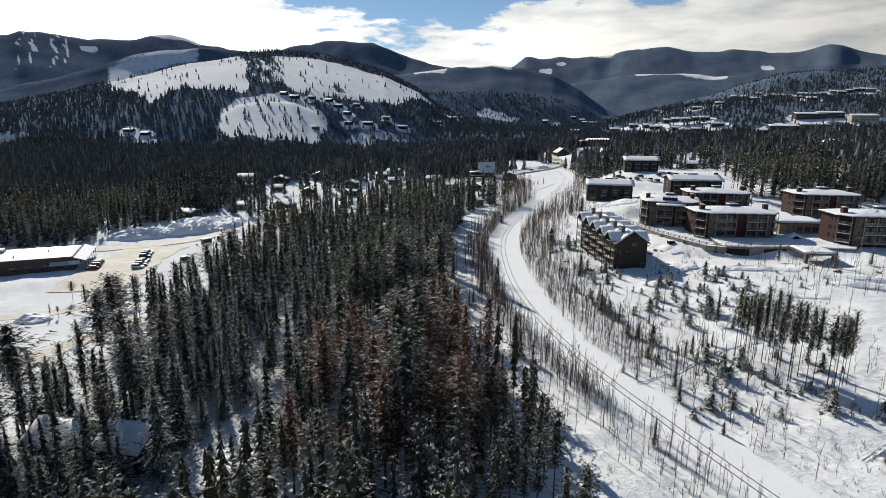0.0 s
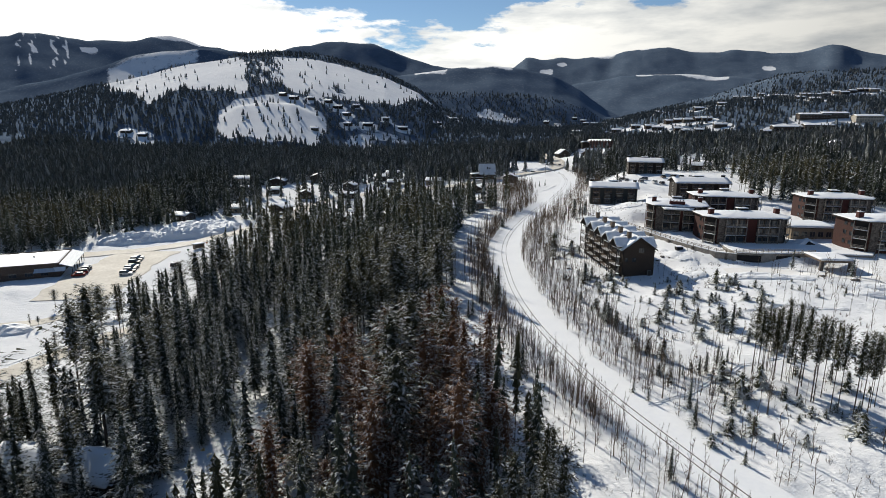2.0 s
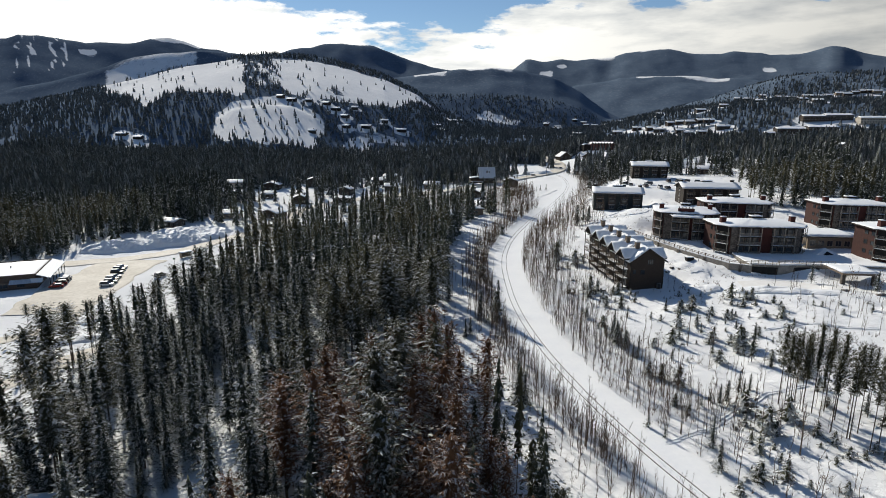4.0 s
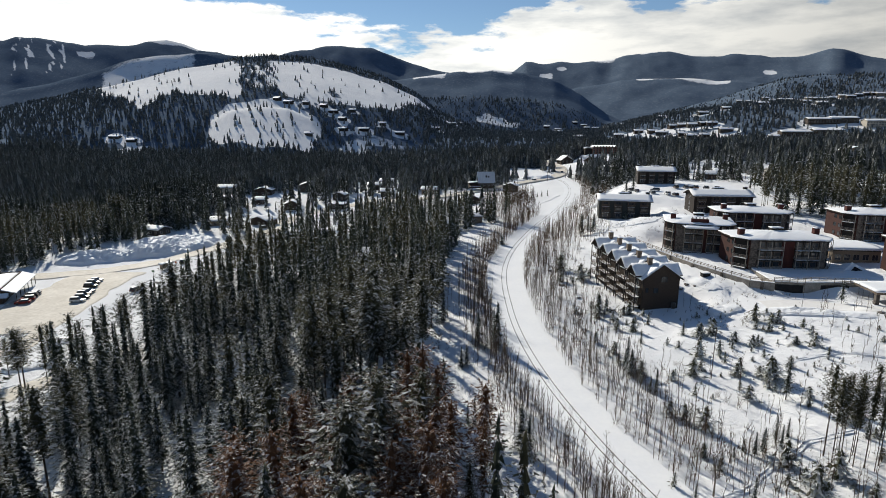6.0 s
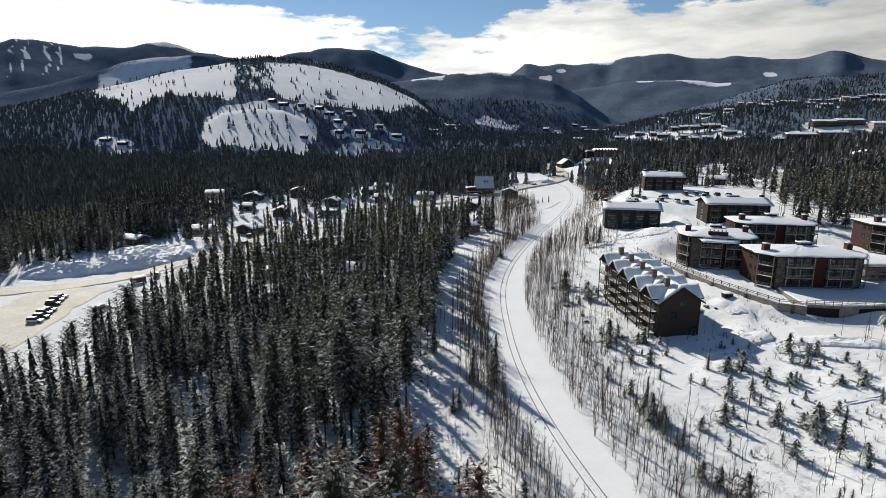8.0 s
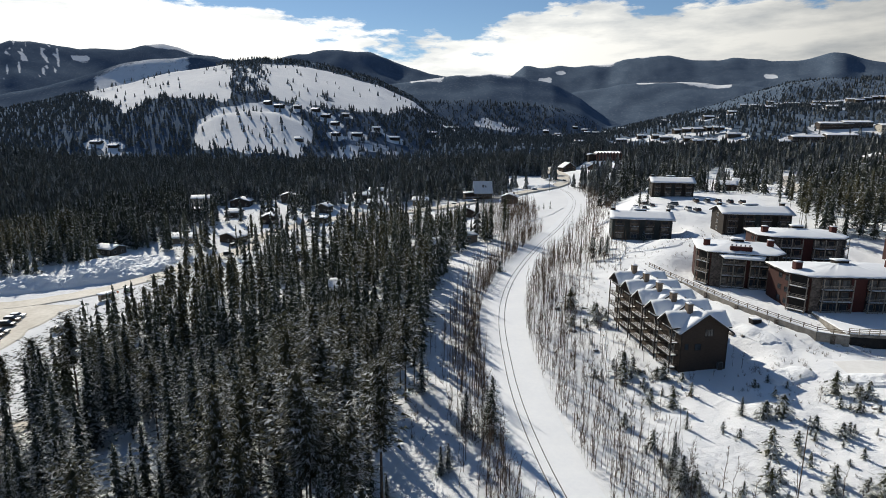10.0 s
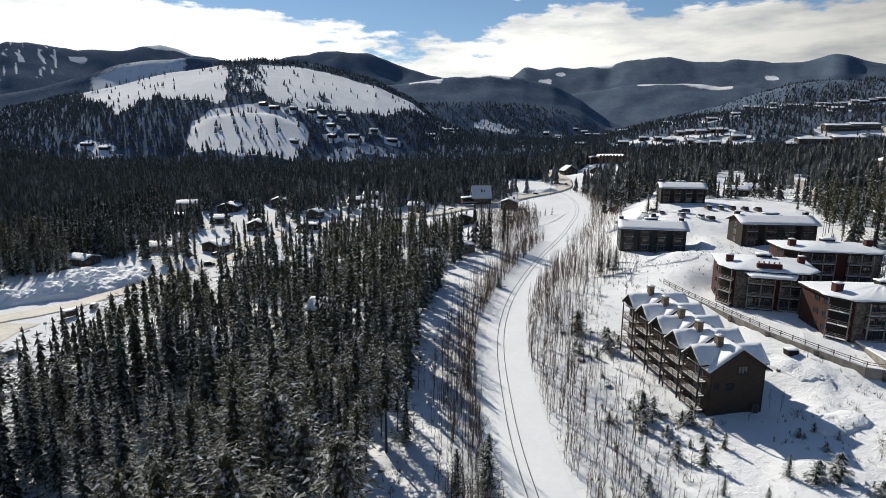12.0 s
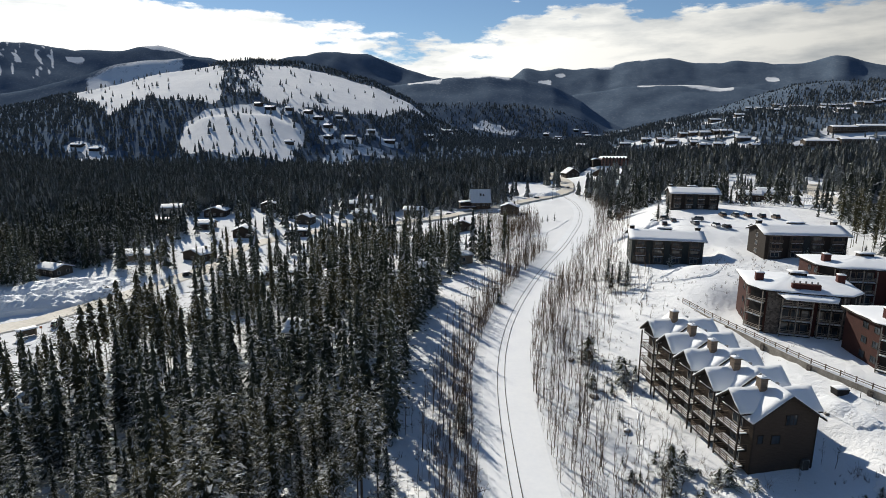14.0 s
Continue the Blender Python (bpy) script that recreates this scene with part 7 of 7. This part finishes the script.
def shop():
    s = thing("shop_building", pose(-190, 205, -9.0, 0, 0, 30), "flat-roofed brown brick shop with a broad snowy roof", "building")
    w, d, h = 34, 26, 4.6
    part("wall", Shape().box(-w / 2, w / 2, -d / 2, d / 2, -1, h), M["shopbrick"], s)
    par = Shape()
    for b in ((-w / 2, w / 2, -d / 2, -d / 2 + 0.3), (-w / 2, w / 2, d / 2 - 0.3, d / 2), (-w / 2, -w / 2 + 0.3, -d / 2 + 0.3, d / 2 - 0.3), (w / 2 - 0.3, w / 2, -d / 2 + 0.3, d / 2 - 0.3)):
        par.box(*b, h, h + 0.7)
    part("parapet", par, M["shopbrick"], s)
    part("snow_cover", snow_slab(Shape(), lambda u, v: (-w / 2 + 0.35 + (w - 0.7) * u, -d / 2 + 0.35 + (d - 0.7) * v, h), 16, 12, 0.5, 2), M["snow"], s, smooth=True)
    for k in range(6):
        window(s, -13 + 5.0 * k, 0.9, 2.4, 1.6, -d / 2, bars=2, frame_mat="rail_wood")
    m = Matrix.Rotation(math.pi / 2, 4, "Z")
    for k in range(4):
        window(s, -9 + 5.5 * k, 0.6, 3.0, 2.2, -w / 2, m, bars=2, frame_mat="rail_wood")
    aw = part("arcade_roof", Shape().profile([(w / 2, h + 0.1), (w / 2 + 4.2, h - 1.3), (w / 2 + 4.2, h - 1.1), (w / 2, h + 0.4)], -d / 2, d / 2 + 1), M["bluemetal"], s, "blue-grey metal arcade roof")
    for k in range(6):
        part("arcade_post", Shape().box(w / 2 + 3.8, w / 2 + 4.0, -d / 2 + 0.5 + 5.0 * k, -d / 2 + 0.7 + 5.0 * k, -1, h - 1.3), M["darkwood"], s)
    aw2 = part("awning", Shape().add([(w / 2 - 8, -d / 2, 3.6), (w / 2 + 2, -d / 2, 3.6), (w / 2 + 2, -d / 2 - 2.4, 2.5), (w / 2 - 8, -d / 2 - 2.4, 2.5), (w / 2 - 8, -d / 2, 2.4), (w / 2 + 2, -d / 2, 2.4)],
                                     [(0, 1, 2, 3), (3, 2, 5, 4), (0, 3, 4), (1, 5, 2)]), M["bluemetal"], s)
    part("snow_patch", Shape().add([(w / 2 - 2, -d / 2, 3.7), (w / 2 + 2, -d / 2, 3.7), (w / 2 + 2, -d / 2 - 2.3, 2.7), (w / 2 - 1, -d / 2 - 2.3, 2.7)], [(0, 1, 2, 3)]), M["snow"], aw2)
    part("roof_vent", Shape().tube((-4, -6, h), (-4, -6, h + 1.4), 0.25, 0.25, 7), M["metal"], s)
    part("roof_vent", Shape().tube((6, 2, h), (6, 2, h + 1.2), 0.25, 0.25, 7), M["metal"], s)
    part("roof_unit", Shape().box(-15, -10, 5, 9, h, h + 1.8), M["metal"], s)


shop()


def box_house():
    b = thing("house", pose(-17.2, 321, 1.2, 0, 0, 22), "tan box-shaped house with a flat snow cap", "house", "houses of the valley town")
    part("wall", Shape().box(-2.8, 2.8, -4, 4, -1.2, 5.0), M["tan"], b)
    rf = part("roof", Shape().box(-3.1, 3.1, -4.3, 4.3, 5.0, 5.25), M["fascia"], b)
    part("snow_cover", snow_slab(Shape(), lambda u, v: (-3.2 + 6.4 * u, -4.4 + 8.8 * v, 5.25), 6, 6, 0.5, 3), M["snow"], rf, smooth=True)
    window(b, -0.8, 3.0, 1.2, 1.3, -4)
    window(b, 0.0, 0.6, 1.6, 1.4, -4)
    part("lean_to", Shape().profile([(2.8, -1.2), (6.0, -1.2), (6.0, 0.4), (2.8, 1.4)], -3, 3), M["brown"], b)


box_house()


def a_frame():
    a = thing("house", pose(-18, 467, 6.3, 0, 0, 12), "steep-roofed brown chalet with a blue-grey metal roof", "house", "houses of the valley town")
    w, d, h, rise = 12, 9, 3.4, 7.2
    part("wall", gable_walls(w, d, h, rise, True), M["brown"], a)
    deck = Shape()
    hd = d / 2 + 0.45
    fall = rise * hd / (d / 2)
    deck.profile([(-hd, h + rise - fall), (0, h + rise), (hd, h + rise - fall), (hd, h + rise - fall + 0.25), (0, h + rise + 0.25), (-hd, h + rise - fall + 0.25)], -w / 2 - 0.6, w / 2 + 0.6, Matrix.Rotation(math.pi / 2, 4, "Z"))
    rf = part("roof", deck, M["bluemetal"], a, "blue-grey standing-seam roof with snow patches")
    for k, (x0, s) in enumerate(((-0.5, 1.0), (1.4, 0.8))):
        part("snow_patch", snow_slab(Shape(), lambda u, v, x0=x0, s=s: (x0 + 1.2 * s * u, -2.6 + 1.0 * s * v, h + rise + 0.25 - fall * (2.6 - 1.0 * s * v) / hd), 3, 3, 0.06, k), M["darkwood"], rf, "dark bare patch")
    wing = part("wing", Shape().box(-w / 2 - 7, -w / 2, -4, 3, -1, 2.8), M["darkwood"], a)
    part("snow_cover", snow_slab(Shape(), lambda u, v: (-w / 2 - 7.4 + 7.4 * u, -4.4 + 7.8 * v, 2.8 + 0.8 * u), 5, 5, 0.4, 4), M["snow"], wing, smooth=True)
    for k in range(4):
        window(a, -4.5 + 3 * k, 0.8, 1.4, 1.4, -d / 2)
    balcony(a, -w / 2 - 7, -w / 2 + 3, -7.0, -4.6, 0.4, posts=6)


a_frame()


def brick_flats():
    b = thing("apartment_block", pose(97, 660, 23.2, 0, 0, 6), "long brick apartment block with a row of snowy gables", "building")
    part("wall", Shape().box(-12.5, 12.5, -6, 6, -4, 6.4), M["brick"], b)
    for k in range(8):
        cx = -10.9 + 3.12 * k
        g = part("gable", Shape().profile([(cx - 1.5, 6.4), (cx + 1.5, 6.4), (cx, 8.0)], -6.4, 6), M["brown"], b)
        part("snow_cover", Shape().profile([(cx - 1.56, 6.4), (cx, 8.05), (cx + 1.56, 6.4), (cx + 1.56, 6.75), (cx, 8.45), (cx - 1.56, 6.75)], -6.6, 6.4), M["snow"], g)
        for s in range(3):
            window(b, cx, 0.4 + 2.1 * s, 1.5, 1.3, -6, frame_mat="rail_wood")
    w = part("wing", Shape().box(-20, -12.5, -5, 5, -4, 5.0), M["darkwood"], b)
    part("snow_cover", snow_slab(Shape(), lambda u, v: (-20.5 + 8.2 * u, -5.5 + 11 * v, 5.0 + 1.2 * math.sin(math.pi * u)), 8, 6, 0.5, 8), M["snow"], w, smooth=True)


brick_flats()


# ---------- vehicles and small things ----------
def car(x, y, turn, paint, label, tall=False, snowy=True):
    z = float(height(x, y)) + 0.2
    c = thing("car", pose(x, y, z, 0, 0, turn), label, "car", "parked cars")
    L, W = 4.6, 1.85
    top = 1.75 if tall else 1.45
    body = [(-L / 2, 0.35), (-L / 2 + 0.1, 0.25), (L / 2 - 0.1, 0.25), (L / 2, 0.4), (L / 2, 0.75), (L / 2 - 0.15, 0.9), (L / 2 - 1.1, 1.0), (-L / 2 + 0.25, 1.0), (-L / 2, 0.85)]
    part("body", Shape().profile(body, -W / 2, W / 2), M[paint], c)
    back = -L / 2 + (0.12 if tall else 0.5)
    lowr = [(back, -W / 2 + 0.05, 1.0), (L / 2 - 1.1, -W / 2 + 0.05, 1.0), (L / 2 - 1.1, W / 2 - 0.05, 1.0), (back, W / 2 - 0.05, 1.0)]
    upr = [(back + 0.25, -W / 2 + 0.2, top), (L / 2 - 1.9, -W / 2 + 0.2, top), (L / 2 - 1.9, W / 2 - 0.2, top), (back + 0.25, W / 2 - 0.2, top)]
    for nm, q in (("side_window", (0, 1, 5, 4)), ("windscreen", (1, 2, 6, 5)), ("side_window", (2, 3, 7, 6)), ("rear_window", (3, 0, 4, 7))):
        corners = lowr + upr
        part(nm, Shape().add([corners[i] for i in q], [(0, 1, 2, 3)]), M["glass"], c)
    part("roof", Shape().prism([(p[0], p[1]) for p in upr], top, top + 0.06), M["snow"] if snowy else M[paint], c)
    for wx in (-L / 2 + 0.85, L / 2 - 0.9):
        for sy in (-1, 1):
            wh = part("wheel", Shape().tube((wx, sy * (W / 2 - 0.2), 0.33), (wx, sy * (W / 2 + 0.02), 0.33), 0.33, 0.33, 10), M["tyre"], c)
            part("rim", Shape().tube((wx, sy * (W / 2 + 0.02), 0.33), (wx, sy * (W / 2 + 0.035), 0.33), 0.19, 0.19, 8), M["metal"], wh)
    for sy in (-1, 1):
        part("headlight", Shape().box(L / 2 - 0.02, L / 2 + 0.02, sy * 0.65 - 0.2, sy * 0.65 + 0.2, 0.6, 0.75), M["whitepaint"], c)
        part("tail_light", Shape().box(-L / 2 - 0.02, -L / 2 + 0.02, sy * 0.68 - 0.15, sy * 0.68 + 0.15, 0.65, 0.85), M["car_red"], c)


CARS = itertools.chain([(-162, 203, -150, "car_red", 0), (-163.5, 206.5, -150, "car_red", 1), (-165.5, 210, -150, "car_black", 1), (-167, 213, -150, "car_grey", 0), (-146, 208, 15, "car_white", 1), (-147, 211.5, 15, "car_black", 1), (-149, 215, 15, "car_brown", 1), (-150, 218, 15, "car_grey", 0), (-153.5, 224, 15, "car_black", 1), (-155.5, 228, 15, "car_brown", 1), (-157, 231.5, 15, "car_white", 0), (-140, 262, 115, "car_black", 1), (-134, 222, 80, "car_black", 1), (-131, 322, 40, "car_black", 1), (-137, 340, 60, "car_black", 1), (62, 340, 80, "car_black", 1), (66, 343, 85, "car_grey", 0)],
        [(75, 342, 175, "car_grey", 1), (78.5, 331.5, 95, "car_white", 1), (82, 330, 95, "car_black", 0), (91.5, 330, 95, "car_black", 1), (72, 335, 95, "car_grey", 0), (88, 352, 90, "car_brown", 1), (93, 352, 90, "car_grey", 1), (98, 352, 90, "car_brown", 1), (103, 351, 90, "car_black", 1), (108, 350, 90, "car_brown", 1), (61, 353, 90, "car_blue", 0), (65, 353.5, 90, "car_grey", 0), (47, 568, 100, "car_brown", 1), (-12, 466, 20, "car_black", 1), (20, 505, 35, "car_grey", 1), (-36, 452, 30, "car_grey", 0), (80, 608, 10, "car_black", 1)])
PAINT_WORDS = {"car_black": "black", "car_white": "white", "car_red": "dark red", "car_grey": "grey", "car_blue": "blue", "car_brown": "brown"}
for x, y, a, p, tall in CARS:
    car(x, y, a, p, "{} {} parked on packed snow".format(PAINT_WORDS[p], "off-road car" if tall else "saloon car"), bool(tall))


def rock(x, y, r, seed):
    rg = random.Random(seed)
    bm = bmesh.new()
    bmesh.ops.create_icosphere(bm, subdivisions=2, radius=r)
    for v in bm.verts:
        v.co *= rg.uniform(0.82, 1.12)
        v.co.z *= 0.65
        v.co.x *= 1.25
    me = bpy.data.meshes.new("boulder")
    bm.to_mesh(me)
    bm.free()
    me.materials.append(M["boulder"])
    b = thing("boulder", pose(x, y, float(height(x, y)) + 0.1, 0, 0, rg.uniform(0, 360)), "grey granite boulder capped with snow", "rock", "boulders in the snow")
    part("stone", me, None, b)
    part("snow_cap", snow_slab(Shape(), lambda u, v: ((u - 0.5) * r * 1.5, (v - 0.5) * r * 1.2, r * 0.5 - 0.9 * r * ((u - 0.5) ** 2 + (v - 0.5) ** 2)), 4, 4, 0.16, seed), M["snow"], b, smooth=True)


for k, (x, y, r) in enumerate(((17.1, 212.1, 0.9), (14.5, 229.2, 0.7), (44.6, 123, 1.0), (21, 200, 0.6), (29, 189, 0.5), (64, 171, 0.8), (52, 204, 0.7), (53, 206, 0.5), (51, 209, 0.6), (50, 202, 0.5), (54, 202, 0.6), (56, 197, 0.5), (96, 175, 1.0), (102, 172, 0.9), (107, 175, 0.8), (89, 178, 0.7))):
    rock(x, y, r, k)


def pole(x, y, h, label, name="utility_pole", r=0.12, arm=True):
    z = float(height(x, y))
    p = thing(name, pose(x, y, z), label, "pole")
    part("post", Shape().tube((0, 0, -0.5), (0, 0, h), r, r * 0.7, 7), M["rail_wood"] if name == "utility_pole" else M["metal"], p)
    if arm:
        part("crossarm" if name == "utility_pole" else "lamp_arm", Shape().box(-0.9, 0.9, -0.06, 0.06, h - 0.7, h - 0.55), M["rail_wood"] if name == "utility_pole" else M["metal"], p)


pole(41.3, 148.9, 11.0, "thin grey wooden pole standing in the snow", arm=False, r=0.09)
pole(110, 190, 7.0, "slim steel lamp post by the driveway", "street_lamp", 0.07)
pole(60.0, 204.5, 2.2, "short marker post in the snow", "marker_post", 0.07, False)
pole(56, 512, 6, "steel crossing signal mast by the road", "signal_mast", 0.1)
pole(34, 516, 6, "steel crossing signal mast by the road", "signal_mast", 0.1)
pole(30, 500, 8, "wooden utility pole by the road")
pole(6, 470, 8, "wooden utility pole by the road")
pole(47, 530, 8, "wooden utility pole by the crossing")


def dumpster(x, y, turn, label):
    d = thing("dumpster", pose(x, y, float(height(x, y)), 0, 0, turn), label, "dumpster")
    part("body", Shape().profile([(-1.0, 0.15), (1.0, 0.15), (1.15, 1.2), (-1.15, 1.2)], -0.8, 0.8), M["dark"], d)
    part("lid", Shape().box(-1.2, 1.2, -0.85, 0.85, 1.2, 1.27), M["fascia"], d)
    part("snow_cap", snow_slab(Shape(), lambda u, v: (-1.1 + 2.2 * u, -0.8 + 1.6 * v, 1.27), 4, 3, 0.18, 2), M["snow"], d, smooth=True)


dumpster(57.8, 206.5, 10, "dark utility box with a snow cap beside the drive")
dumpster(70.5, 225.5, 0, "dark waste bin at the lodge wall")


def sign(x, y, turn, w, h, z, label, mat):
    s = thing("road_sign", pose(x, y, float(height(x, y)), 0, 0, turn), label, "sign")
    part("post", Shape().box(-0.05, 0.05, -0.03, 0.03, -0.4, z + h), M["metal"], s)
    part("panel", Shape().box(-w / 2, w / 2, -0.07, -0.03, z, z + h), M[mat], s)


sign(-138, 254, 20, 0.7, 0.7, 2.2, "yellow-grey road sign on a steel post beside the road", "orange")
sign(-136, 257, 20, 0.6, 0.8, 2.0, "small road sign on a steel post", "sign")
sign(-139, 240, 20, 1.0, 0.7, 2.2, "green road sign on a steel post", "sign")
sign(15.8, 511, 0, 2.6, 2.0, 0.6, "white board standing in the snow by the road", "whitepaint")


def shelter():
    s = thing("bus_shelter", pose(-141, 252, float(height(-141, 252)) + 0.1, 0, 0, 60), "small timber bus shelter with a snowy roof", "shelter")
    part("back_panel", Shape().box(-2.2, 2.2, 1.0, 1.15, 0, 2.3), M["tan"], s)
    for sx in (-1, 1):
        part("side_panel", Shape().box(sx * 2.2 - 0.07, sx * 2.2 + 0.07, -1, 1.1, 0, 2.3), M["tan"], s)
    rf = part("roof", Shape().box(-2.6, 2.6, -1.4, 1.5, 2.3, 2.45), M["fascia"], s)
    part("snow_cover", snow_slab(Shape(), lambda u, v: (-2.6 + 5.2 * u, -1.4 + 2.9 * v, 2.45), 5, 4, 0.35, 2), M["snow"], rf, smooth=True)


shelter()
